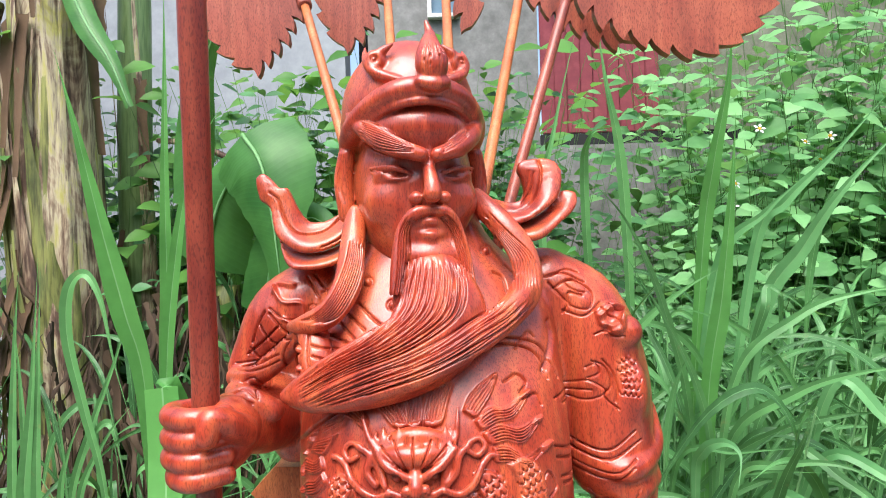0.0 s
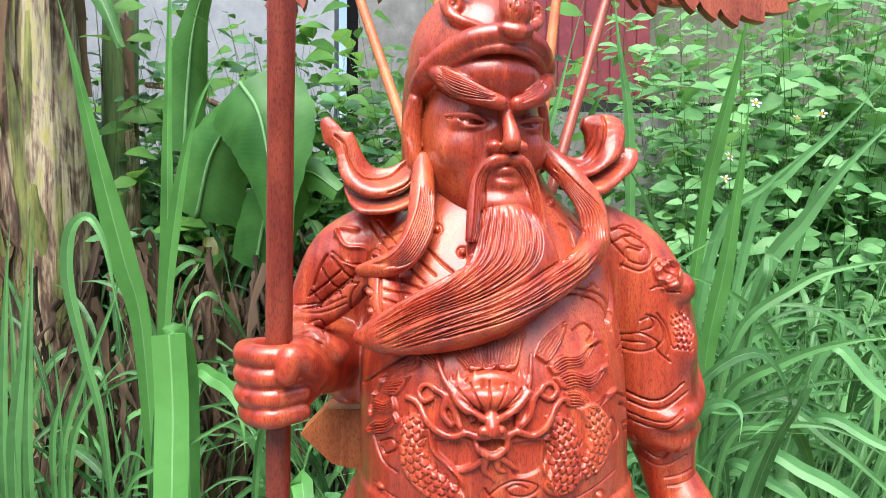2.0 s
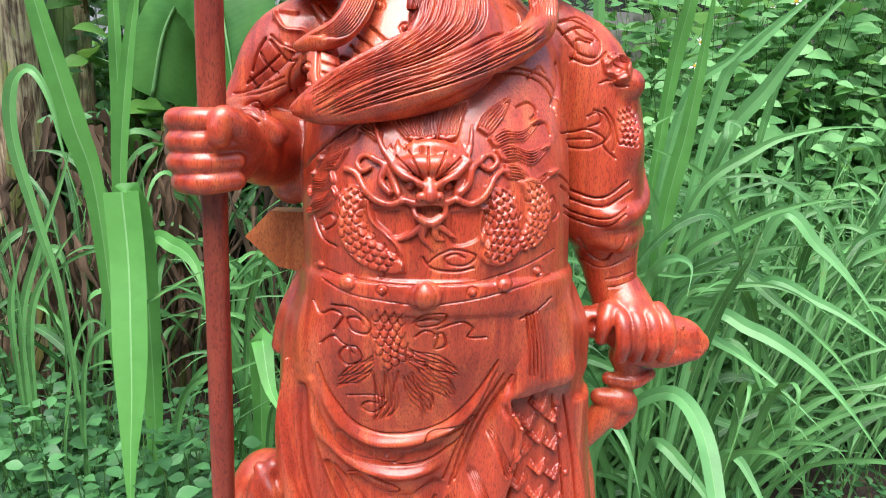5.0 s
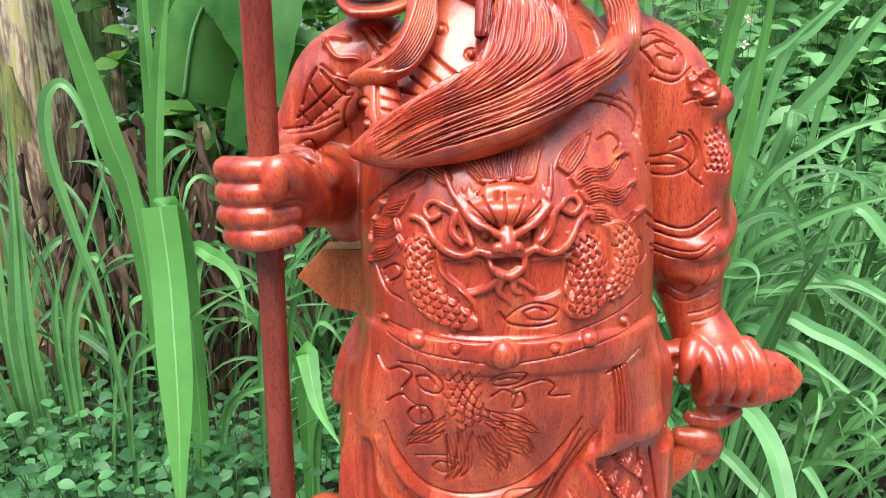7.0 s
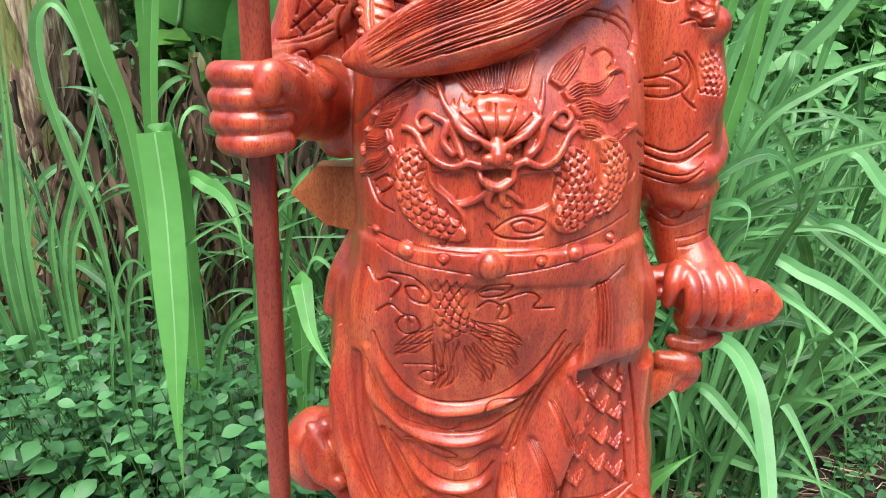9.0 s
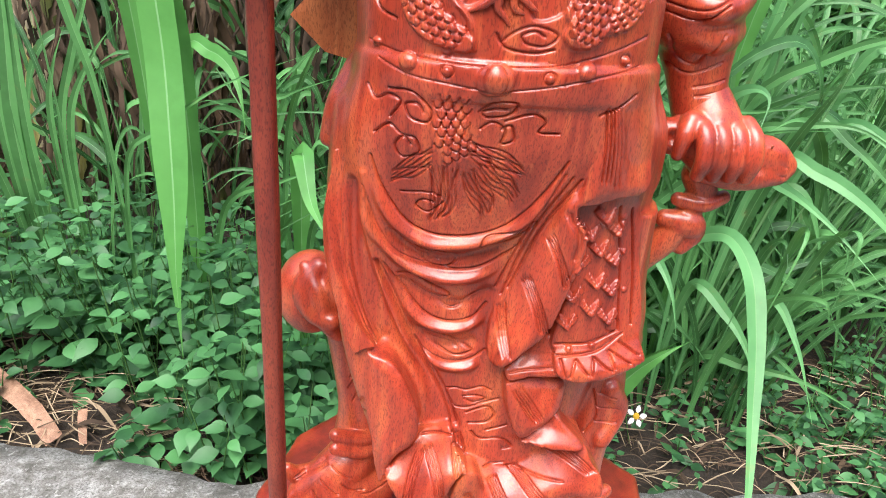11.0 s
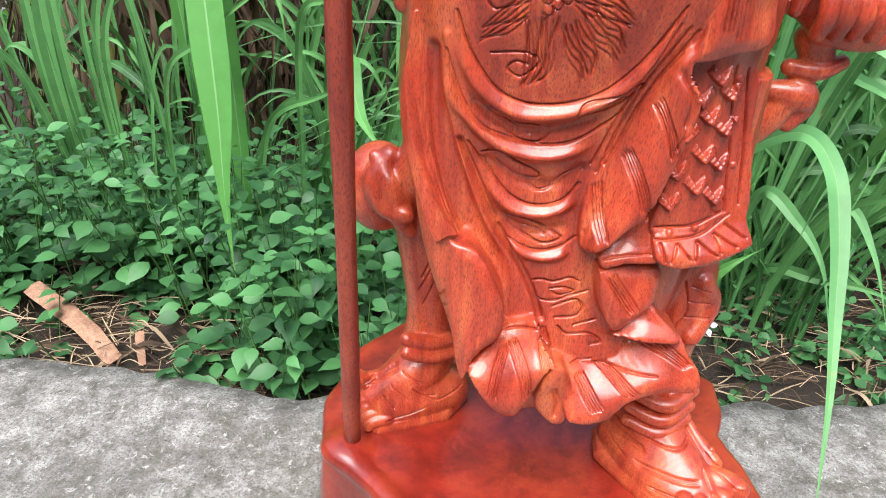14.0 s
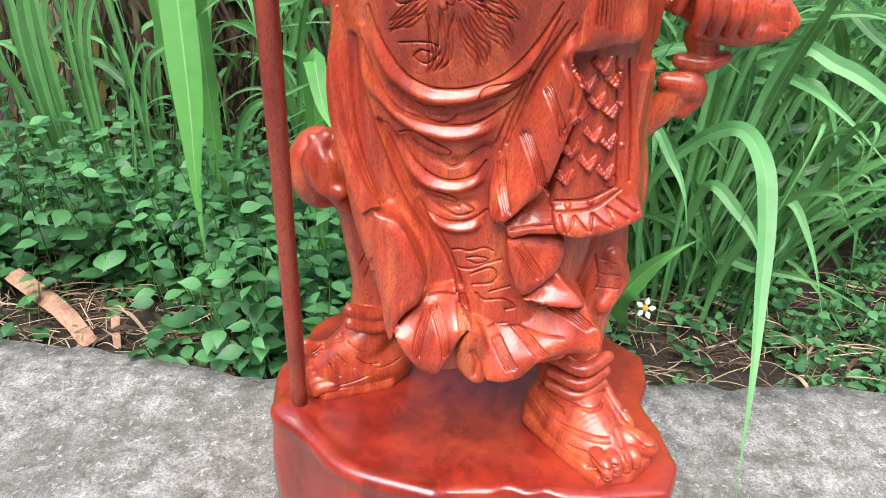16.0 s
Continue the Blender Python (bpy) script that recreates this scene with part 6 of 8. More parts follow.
def carve_beard_relief(r):
    r.strands([(-0.011, 0.9917), (-0.0182, 0.9693), (-0.0262, 0.945), (-0.0473, 0.9267), (-0.0725, 0.913), (-0.0927, 0.8989), (-0.1066, 0.8862)], [(0.0228, 0.992), (0.0315, 0.9661), (0.0271, 0.9418), (0.0064, 0.9254), (-0.0195, 0.9127), (-0.0522, 0.9016), (-0.0842, 0.8863), (-0.1039, 0.8742)], 34, 0.0005, -0.0019, 0.6)
    r.strands([(0.0651, 0.9548), (0.0543, 0.9468), (0.0342, 0.9373), (0.0103, 0.9233), (-0.0153, 0.9115), (-0.0441, 0.9019), (-0.0722, 0.89), (-0.0923, 0.8791), (-0.1039, 0.8734)], [(0.0963, 0.9504), (0.0725, 0.9303), (0.0465, 0.9169), (0.0201, 0.9045), (-0.0072, 0.8943), (-0.0355, 0.8858), (-0.0676, 0.876), (-0.0879, 0.8702)], 15, 0.0005, -0.0019, 0.6)
    r.strands([(0.0488, 1.0298), (0.0698, 1.0047), (0.0891, 0.9846), (0.0931, 0.9688), (0.0946, 0.953)], [(0.0455, 1.0154), (0.0563, 1.0018), (0.0664, 0.9802), (0.0647, 0.9597), (0.0581, 0.9499)], 10, 0.0005, -0.0019)
    r.strands([(-0.0618, 1.0069), (-0.0657, 0.9839), (-0.078, 0.9546), (-0.0934, 0.9405), (-0.1092, 0.9361)], [(-0.0495, 1.0062), (-0.05, 0.9794), (-0.0566, 0.9578), (-0.0698, 0.9385), (-0.0932, 0.9313)], 9, 0.0005, -0.0019)
    r.strands([(-0.0122, 1.0196), (-0.0202, 1.0037), (-0.0219, 0.9779), (-0.0262, 0.945)], [(-0.0031, 1.0164), (-0.0095, 1.0074), (-0.0109, 0.9864), (-0.0144, 0.9612)], 5, 0.0005, -0.0019)
    r.strands([(0.015, 1.0212), (0.0281, 1.0081), (0.0381, 0.9822), (0.04, 0.9617)], [(0.0094, 1.0193), (0.0209, 1.0043), (0.0273, 0.9826), (0.0287, 0.9623)], 5, 0.0005, -0.0019)
    r.strands([(-0.053, 1.0995), (-0.0396, 1.0953), (-0.0227, 1.0862), (-0.0023, 1.0726)], [(-0.0543, 1.0903), (-0.0396, 1.0746), (-0.023, 1.0685), (-0.0037, 1.0673)], 9, 0.0005, -0.0019)
    r.strands([(0.0394, 1.093), (0.0263, 1.0798), (0.0135, 1.0718)], [(0.0404, 1.0841), (0.0275, 1.0725), (0.0143, 1.0657)], 6, 0.0005, -0.0019)
    r.strands([(-0.0104, 1.1258), (-0.0089, 1.1401), (-0.004, 1.1557), (0.0019, 1.1708)], [(0.0163, 1.1262), (0.0167, 1.1354), (0.0075, 1.1541), (0.0047, 1.1698)], 8, 0.0005, -0.0019)


def carve_dragon_relief(r):
    r.line([(-0.0354, 0.846), (-0.0215, 0.8316)], 0.00056, -.0022)
    r.line([(-0.0264, 0.85), (-0.0175, 0.8319)], 0.00056, -.0022)
    r.line([(-0.0122, 0.8524), (-0.0119, 0.8318)], 0.00056, -.0022)
    r.line([(0.0014, 0.8503), (-0.0063, 0.8325)], 0.00056, -.0022)
    r.line([(0.0124, 0.846), (-0.0012, 0.8324)], 0.00056, -.0022)


def carve_feet_relief(r):
    r.line([(0.0880, 0.2473), (0.0971, 0.2500), (0.1105, 0.2514)], 0.0010, -0.0022, taper=0.12)
    r.line([(0.0915, 0.2405), (0.1051, 0.2441), (0.1200, 0.2456)], 0.0010, -0.0022, taper=0.12)
    r.line([(0.0922, 0.2385), (0.1054, 0.2421), (0.1203, 0.2439)], 0.0010, -0.0022, taper=0.12)
    r.line([(0.1066, 0.2332), (0.1304, 0.2377), (0.1660, 0.2406)], 0.0010, -0.0022, taper=0.12)
    r.line([(0.1074, 0.2310), (0.1313, 0.2357), (0.1662, 0.2386)], 0.0010, -0.0022, taper=0.12)
    r.line([(0.1163, 0.2210), (0.1372, 0.2261), (0.1694, 0.2285)], 0.0010, -0.0022, taper=0.12)
    r.line([(0.1172, 0.2190), (0.1380, 0.2242), (0.1696, 0.2265)], 0.0010, -0.0022, taper=0.12)
    r.line([(0.1348, 0.2115), (0.1527, 0.2165), (0.1673, 0.2183)], 0.0010, -0.0022, taper=0.12)
    r.line([(0.0823, 0.2489), (0.0843, 0.2404), (0.0934, 0.2322), (0.1032, 0.2298)], 0.0010, -0.0022, taper=0.12)
    r.line([(0.1699, 0.2458), (0.1736, 0.2348), (0.1779, 0.2250)], 0.0010, -0.0022, taper=0.12)
    r.line([(0.1778, 0.2485), (0.1893, 0.2401), (0.2018, 0.2310)], 0.0010, -0.0022, taper=0.12)
    r.line([(0.1086, 0.2588), (0.1272, 0.2543), (0.1602, 0.2569), (0.1700, 0.2614)], 0.0010, -0.0022, taper=0.12)
    r.line([(-0.1388, 0.2769), (-0.1633, 0.2608), (-0.1802, 0.2519)], 0.0010, -0.0022, taper=0.12)
    r.line([(-0.1378, 0.2735), (-0.1620, 0.2574), (-0.1786, 0.2489)], 0.0010, -0.0022, taper=0.12)
    r.line([(-0.1356, 0.2728), (-0.1229, 0.2647), (-0.1119, 0.2579)], 0.0010, -0.0022, taper=0.12)
    r.line([(-0.1477, 0.2584), (-0.1350, 0.2474), (-0.1239, 0.2379)], 0.0010, -0.0022, taper=0.12)
    r.line([(-0.1568, 0.2469), (-0.1478, 0.2358), (-0.1408, 0.2290)], 0.0010, -0.0022, taper=0.12)
    r.line([(-0.1068, 0.2411), (-0.0910, 0.2331), (-0.0646, 0.2408)], 0.0010, -0.0022, taper=0.12)
    r.line([(-0.1530, 0.2174), (-0.1374, 0.2164), (-0.1065, 0.2270)], 0.0010, -0.0022, taper=0.12)
    r.line([(-0.1243, 0.2548), (-0.1115, 0.2424), (-0.0942, 0.2386)], 0.0010, -0.0022, taper=0.12)


feet_relief = Relief(-0.22, 0.25, 0.18, 0.33)
carve_feet_relief(feet_relief)
dragon_relief = Relief(-0.08, 0.08, 0.74, 0.88)
carve_dragon_relief(dragon_relief)
beard_relief = Relief(-0.13, 0.12, 0.85, 1.12)
carve_beard_relief(beard_relief)

# ---------------------------------------------------------------- helpers for meshes
def mesh_of(name, pts, faces, material, smooth=True):
    me = bpy.data.meshes.new(name)
    me.from_pydata([tuple(p) for p in pts], [], [tuple(f) for f in faces])
    me.materials.append(material)
    me.polygons.foreach_set("use_smooth", [smooth] * len(me.polygons))
    me.update()
    return me


def quads_mesh(name, pts, quads, material):
    me = bpy.data.meshes.new(name)
    me.vertices.add(len(pts))
    me.vertices.foreach_set("co", np.ascontiguousarray(pts, np.float32).ravel())
    me.loops.add(len(quads) * 4)
    me.loops.foreach_set("vertex_index", np.ascontiguousarray(quads, np.int32).ravel())
    me.polygons.add(len(quads))
    me.polygons.foreach_set("loop_start", np.arange(0, len(quads) * 4, 4, dtype=np.int32))
    me.polygons.foreach_set("use_smooth", np.ones(len(quads), bool))
    me.materials.append(material)
    me.update(calc_edges=True)
    me.validate()
    return me


def part(name, me, parent, label=""):
    ob = new(name, me)
    ob.parent = parent
    if label:
        tagged(ob, label)
    return ob


def thing(name, label, category, group="", kind="", at=(0, 0, 0)):
    ob = new(name)
    ob.location = at
    return tagged(ob, label, category, group, kind)


def tube(rows, sides=8, cap=True):
    """Points and faces of a round rod along rows x, y, z, radius."""
    p = np.array(rows, float)
    pts, faces = [], []
    d = np.gradient(p[:, :3], axis=0)
    d /= np.linalg.norm(d, axis=1)[:, None] + 1e-12
    ref = np.array([0, 1, 0.1]) if abs(d[0, 1]) < 0.8 else np.array([1, 0, 0.1])
    for i in range(len(p)):
        u = np.cross(d[i], ref)
        u /= np.linalg.norm(u)
        v = np.cross(d[i], u)
        for k in range(sides):
            a = 2 * math.pi * k / sides
            pts.append(p[i, :3] + p[i, 3] * (math.cos(a) * u + math.sin(a) * v))
    for i in range(len(p) - 1):
        for k in range(sides):
            a, b = i * sides + k, i * sides + (k + 1) % sides
            faces.append((a, b, b + sides, a + sides))
    if cap:
        faces.append(tuple(range(sides))[::-1])
        faces.append(tuple(range((len(p) - 1) * sides, len(p) * sides)))
    return pts, faces


# ---------------------------------------------------------------- the statue: one carved mesh
# the figure stands turned a little on its base
STANCE = np.array([[1.0009, -0.0447, 0.0045, -0.0051], [0.0283, 0.9764, -0.002, -0.002], [0.0065, -0.0255, 1.0008, -0.0005]])
relief = Relief(-0.24, 0.26, 0.2, 1.1)
carve_relief(relief)
all_pts, all_quads, offset, spans = [], [], 0, {}
for maker, fine in ((carve_body, True), (carve_dragon, True), (carve_left_foot, True), (carve_right_foot, True), (carve_base, False), (carve_head, True), (carve_beard, True), (carve_left_fist, False), (carve_right_fist, False)):
    pts, quads = maker().mesh()
    if fine:
        r = relief if maker is carve_body else dragon_relief if maker is carve_dragon else feet_relief if maker in (carve_left_foot, carve_right_foot) else beard_relief
        for facing, reach, limit in ((-0.06, 0.0016, 0.0004), (-0.08, 0.0007, 0.0010)):
            nor = normals_of(pts, quads)
            mid = pts[quads].mean(1)
            pts, quads = refine(pts, quads, (nor[quads].mean(1)[:, 1] < facing) & r.busy(mid[:, 0], mid[:, 2], reach, limit))
        nor = normals_of(pts, quads)
        soft = nor
        for _ in range(10):
            mean = soft[quads].mean(1)
            soft = np.stack([sum(np.bincount(quads[:, i], mean[:, ax], len(pts)) for i in range(4)) for ax in range(3)], 1)
            soft /= np.linalg.norm(soft, axis=1)[:, None] + 1e-12
        cut = r.sample(pts[:, 0], pts[:, 2]) * smooth01((nor * soft).sum(1), 0.72, 0.93)
        pts = pts + soft * (np.where(cut < 0, 1.1, 1.0) * np.clip(cut, -0.0042, 0.02) * smooth01(-nor[:, 1], *((0.08, 0.3) if maker is carve_body else (0.10, 0.32))))[:, None]
    if maker is carve_left_fist:
        pts = pts + np.array([-0.014, -0.012, 0.002])
    pts = pts @ STANCE[:, :3].T + STANCE[:, 3]
    spans[maker] = sum(len(q) for q in all_quads), len(quads)
    all_pts.append(pts)
    all_quads.append(quads + offset)
    offset += len(pts)
# squared end of the sword sheath behind the hip: loose faces keep its edges sharp
tip = [(-0.176, 0.763), (-0.152, 0.788), (-0.09, 0.788), (-0.09, 0.722), (-0.146, 0.734)]
for i in range(5):
    (x0, z0), (x1, z1) = tip[i], tip[(i + 1) % 5]
    all_pts.append(np.array([(x0, 0.015, z0), (x1, 0.015, z1), (x1, 0.05, z1), (x0, 0.05, z0)])[::-1])
    all_quads.append(np.array([[0, 1, 2, 3]]) + offset)
    offset += 4
for y in (0.015, 0.05):
    for q in ((0, 1, 2, 4), (4, 2, 3, 3)):
        all_pts.append(np.array([(tip[i][0], y - (0.006 if i in (2, 3) and y < 0.03 else 0), tip[i][1]) for i in q]) + np.array([[0, 0, 0]] * 3 + [[0, 0, 0.0004]]))
        all_quads.append(np.array([[0, 1, 2, 3]]) + offset)
        offset += 4
statue = new("statue", quads_mesh("statue", np.vstack(all_pts), np.vstack(all_quads), statue_wood))
statue.data.materials.append(pole_wood)
statue.data.materials.append(base_wood)
slots = np.zeros(len(statue.data.polygons), np.int32)
slots[spans[carve_base][0]:sum(spans[carve_base])] = 2
statue.data.polygons.foreach_set("material_index", slots)
for face in list(statue.data.polygons)[-9:]:
    face.material_index, face.use_smooth = 1, False
tagged(statue, "varnished red wooden statue of a bearded warrior on a carved base", "statue")

# ---------------------------------------------------------------- staff in the fist
def staff_row(z):
    return -0.1911 + 0.0299 * (z - 0.2), -0.040 - 0.090 * (z - 0.2)


staff = thing("polearm_staff", "long dark red wooden staff standing on the statue's base", "staff")
rows = [(*staff_row(z), z, 0.0096 + 0.0008 * smooth01(np.array(z), 0.4, 1.0) + 0.0003 * math.sin(z * 23)) for z in np.linspace(0.195, 1.75, 40)]
part("shaft", mesh_of("shaft", *tube(rows, 14), staff_wood), staff)


from mathutils.geometry import tessellate_polygon


# ---------------------------------------------------------------- carved flags on poles behind the shoulders
def serrated(curve, teeth, depth, lean):
    """Points along a spline with hooked teeth on its outer (right-hand) side."""
    p = spline(curve, 14)
    run = np.concatenate([[0], np.cumsum(np.linalg.norm(np.diff(p, axis=0), axis=1))])
    at = lambda s: np.array([np.interp(s, run, p[:, i]) for i in (0, 1)])
    out = []
    for i in range(teeth):
        a, b = at(run[-1] * i / teeth), at(run[-1] * (i + 1) / teeth)
        d = (b - a) / (np.linalg.norm(b - a) + 1e-9)
        o = np.array([d[1], -d[0]])
        dd = depth * random.uniform(0.8, 1.15)
        out += [a, a * 0.75 + b * 0.25 + o * dd * 0.5, a * 0.35 + b * 0.65 + o * dd * 0.95 + d * lean * 0.4, a * 0.1 + b * 0.9 + o * dd * 1.1 + d * lean, b * 0.96 + a * 0.04 + o * dd * 0.55, b * 0.99 + a * 0.01 + o * dd * 0.12]
    return out


def carved_flag(label, foot, collar, y0, y1, lower, outer, top, teeth, flip):
    """A pole, a socket and a serrated banner; lower and outer are x, z lines of its border."""
    flag = thing("carved_flag", label, "wooden flag", "carved flags behind the shoulders")
    f, c = np.array([foot[0], y0, foot[1]]), np.array([collar[0], y1, collar[1]])
    d = (c - f) / np.linalg.norm(c - f)
    start = f - d * 0.10
    part("pole", mesh_of("pole", *tube([(*(start + (c - start) * s), 0.0062) for s in np.linspace(0, 1, 12)], 10), pole_wood if flip else flag_wood), flag)
    part("socket", mesh_of("socket", *tube([(*(c - d * 0.012), 0.0085), (*(c - d * 0.010), 0.0105), (*(c + d * 0.05), 0.0105), (*(c + d * 0.30), 0.009)], 12), flag_wood), flag)
    border = serrated(lower, teeth[0], 0.015, 0.003) + serrated(outer, teeth[1], 0.010, 0.002) + [np.array(q) for q in top]
    n = len(border)
    tris = tessellate_polygon([[Vector((q[0], q[1], 0.0)) for q in border]])
    pts = [(q[0], y1 - 0.007, q[1]) for q in border] + [(q[0], y1 + 0.007, q[1]) for q in border]
    faces = []
    for a, b, c in tris:
        p, q, r = border[a], border[b], border[c]
        if (q[0] - p[0]) * (r[1] - p[1]) - (q[1] - p[1]) * (r[0] - p[0]) < 0:
            b, c = c, b
        faces += [(a, b, c), (c + n, b + n, a + n)]
    faces += [((i + 1) % n, i, i + n, (i + 1) % n + n) for i in range(n)]
    me = mesh_of("banner", pts, faces, flag_wood, False)
    part("banner", me, flag)


carved_flag('large serrated red-brown carved wooden flag on a dark pole', (0.098, 1.074), (0.173, 1.298), 0.09, 0.17,
            [(0.18, 1.293), (0.218, 1.263), (0.252, 1.241), (0.287, 1.228), (0.317, 1.22)], [(0.317, 1.22), (0.361, 1.229), (0.396, 1.26), (0.438, 1.316), (0.456, 1.382)], [(0.412, 1.48), (0.23, 1.481)], (6, 8), 0)
carved_flag('serrated dark carved wooden flag on a pale pole', (0.073, 1.112), (0.13, 1.352), 0.1, 0.3,
            [(0.136, 1.347), (0.182, 1.314), (0.223, 1.29), (0.265, 1.276)], [(0.265, 1.276), (0.316, 1.289), (0.359, 1.345), (0.373, 1.43)], [(0.336, 1.507), (0.192, 1.515)], (6, 6), 1)
carved_flag('serrated dark carved wooden flag turned edge-on, on a pale pole', (0.028, 1.166), (0.025, 1.378), 0.1, 0.34,
            [(0.033, 1.38), (0.043, 1.352), (0.053, 1.33), (0.061, 1.314)], [(0.061, 1.314), (0.071, 1.351), (0.079, 1.405), (0.083, 1.47)], [(0.08, 1.558), (0.032, 1.56)], (3, 4), 1)


def mirrored_flag(label, foot, collar, y0, y1, lower, outer, top, teeth):
    """A flag that hangs to the other side: its border runs the other way round."""
    m = [(-x, z) for x, z in lower], [(-x, z) for x, z in outer], [(-x, z) for x, z in top]
    carved_flag(label, (-foot[0], foot[1]), (-collar[0], collar[1]), y0, y1, *m, teeth, 1)
    flag = [o for o in scene.collection.objects if o.name.startswith("carved_flag")][-1]
    for ob in flag.children:
        ob.data.transform(Matrix.Diagonal((-1, 1, 1, 1)))
        ob.data.flip_normals()


mirrored_flag('serrated red-brown carved wooden flag on a pale orange pole', (-0.079, 1.069), (-0.176, 1.348), 0.1, 0.31,
            [(-0.185, 1.345), (-0.203, 1.309), (-0.227, 1.277), (-0.252, 1.257)], [(-0.252, 1.257), (-0.291, 1.286), (-0.325, 1.345), (-0.34, 1.412)], [(-0.315, 1.534), (-0.215, 1.528)], (6, 7))
mirrored_flag('small serrated brown carved wooden flag on a pale orange pole', (-0.034, 1.168), (-0.068, 1.413), 0.1, 0.42,
            [(-0.078, 1.409), (-0.099, 1.359), (-0.119, 1.332), (-0.14, 1.32)], [(-0.14, 1.32), (-0.163, 1.356), (-0.178, 1.411), (-0.181, 1.467)], [(-0.158, 1.554), (-0.092, 1.551)], (5, 5))


# ---------------------------------------------------------------- setting: ground, broken concrete edge, yard walls
def box_mesh(name, lo, hi, material, bevel=0.0):
    bm = bmesh.new()
    bmesh.ops.create_cube(bm, size=1, matrix=Matrix.Translation([(a + b) / 2 for a, b in zip(lo, hi)]) @ Matrix.Diagonal([*[b - a for a, b in zip(lo, hi)], 1]))
    if bevel:
        bmesh.ops.bevel(bm, geom=bm.edges[:], offset=bevel, segments=2, affect="EDGES")
    me = bpy.data.meshes.new(name)
    bm.to_mesh(me)
    bm.free()
    me.materials.append(material)
    return me


def box(name, lo, hi, material, label="", category="", bevel=0.0, kind="structure"):
    return tagged(new(name, box_mesh(name, lo, hi, material, bevel)), label, category, "", kind)


def ground_height(x, y):
    d = math.hypot(x, y)
    lump = 0.03 * noise.noise((x * 2.1, y * 2.1, 3.0)) + 0.012 * noise.noise((x * 9, y * 9, 1.0))
    return -0.10 + lump * (1 if d < 8 else 0)


def ground_sheet():
    xs = np.unique(np.concatenate([np.linspace(-3, 3, 90), np.linspace(-60, 60, 13)]))
    ys = np.unique(np.concatenate([np.linspace(0.2, 4, 70), np.linspace(-60, 60, 13)]))
    pts = [(x, y, ground_height(x, y)) for x in xs for y in ys]
    m = len(ys)
    faces = [(i * m + j, (i + 1) * m + j, (i + 1) * m + j + 1, i * m + j + 1) for i in range(len(xs) - 1) for j in range(m - 1)]
    return tagged(new("ground", mesh_of("ground", pts, faces, soil_mat)), "dark damp soil with dry litter", "ground", kind="structure")


ground_sheet()


def slab_edge(x):
    e = 0.292 + 0.045 * float(smooth01(np.array(-x), 0.4, 0.9)) + 0.006 * math.sin(2.3 * x + 0.5) + 0.018 * noise.noise((x * 5, 0.3, 0)) + 0.012 * noise.noise((x * 19, 4.3, 0))
    e -= 0.045 * math.exp(-((x + 0.34) / 0.10) ** 2) + 0.02 * math.exp(-((x - 0.50) / 0.03) ** 2) + 0.02 * math.exp(-((x - 0.40) / 0.06) ** 2)
    return e


def concrete_slab():
    """A worn slab with a broken far edge and an uneven top."""
    xs = np.concatenate([np.linspace(-4, -1.3, 12, endpoint=False), np.linspace(-1.3, 1.3, 240), np.linspace(1.4, 4, 12)])
    rows = 46
    pts, faces = [], []
    for x in xs:
        e = slab_edge(x)
        for j in range(rows):
            s = (j / (rows - 1)) ** 0.6
            y = -4 + (e + 4) * s
            drop = 0.010 * smooth01(np.array(s), 0.994, 1.0) + 0.004 * max(0, noise.noise((x * 14, y * 14, 2))) * (y > -0.5)
            pts.append((x, y, 0.0025 * noise.noise((x * 30, y * 30, 5)) * (y > -0.8) - float(drop)))
        pts.append((x, e + 0.006 + 0.012 * noise.noise((x * 25, 7, 1)), -0.05))
        pts.append((x, e - 0.015, -0.16))
    m = rows + 2
    for i in range(len(xs) - 1):
        for j in range(m - 1):
            faces.append((i * m + j, (i + 1) * m + j, (i + 1) * m + j + 1, i * m + j + 1))
    return tagged(new("pavement", mesh_of("pavement", pts, faces, slab_mat)), "worn grey concrete slab with a broken edge", "pavement", kind="structure")


concrete_slab()

# yard building behind the plants
WALL = 3.2
box("wall_white", (-6.0, WALL, -0.2), (-0.585, WALL + 0.2, 4.0), wall_white, "white plastered house wall", "wall")
# solid sheet set back: the gap's shade is painted in near-black
box("wall_back", (-0.585, WALL + 0.6, -0.2), (-0.3, WALL + 0.8, 4.0), gap_shade_mat, "near-black sheet, painted shade of the gap between the walls", "wall")
box("wall_grey", (-0.45, WALL + 0.02, -0.2), (0.555, WALL + 0.2, 4.0), wall_grey, "grey bare concrete wall", "wall")
box("wall_olive", (1.26, WALL + 0.3, -0.2), (7.0, WALL + 0.5, 4.0), wall_olive, "mossy concrete yard wall", "wall")
box("trim_plinth", (0.555, WALL - 0.05, -0.2), (7.0, WALL + 0.3, 1.57), wall_grey, "grey concrete plinth", "plinth", 0.01)
# solid band above the plinth, its shade put into the colour
box("trim_dark", (0.555, WALL - 0.02, 1.57), (7.0, WALL + 0.28, 1.64), gap_shade_mat, "near-black band, painted shade of the gap above the plinth", "gap")
# plain unseen walls, added to close the yard, block low sky and darken reflections
box("wall_rear", (-6.2, -4.4, -0.2), (7.2, -4.2, 3.0), wall_olive, "mossy concrete yard wall", "wall")
box("wall_west", (-6.2, -4.2, -0.2), (-6.0, WALL, 3.0), wall_olive, "mossy concrete yard wall", "wall")
box("wall_east", (7.0, -4.2, -0.2), (7.2, WALL, 3.0), wall_olive, "mossy concrete yard wall", "wall")

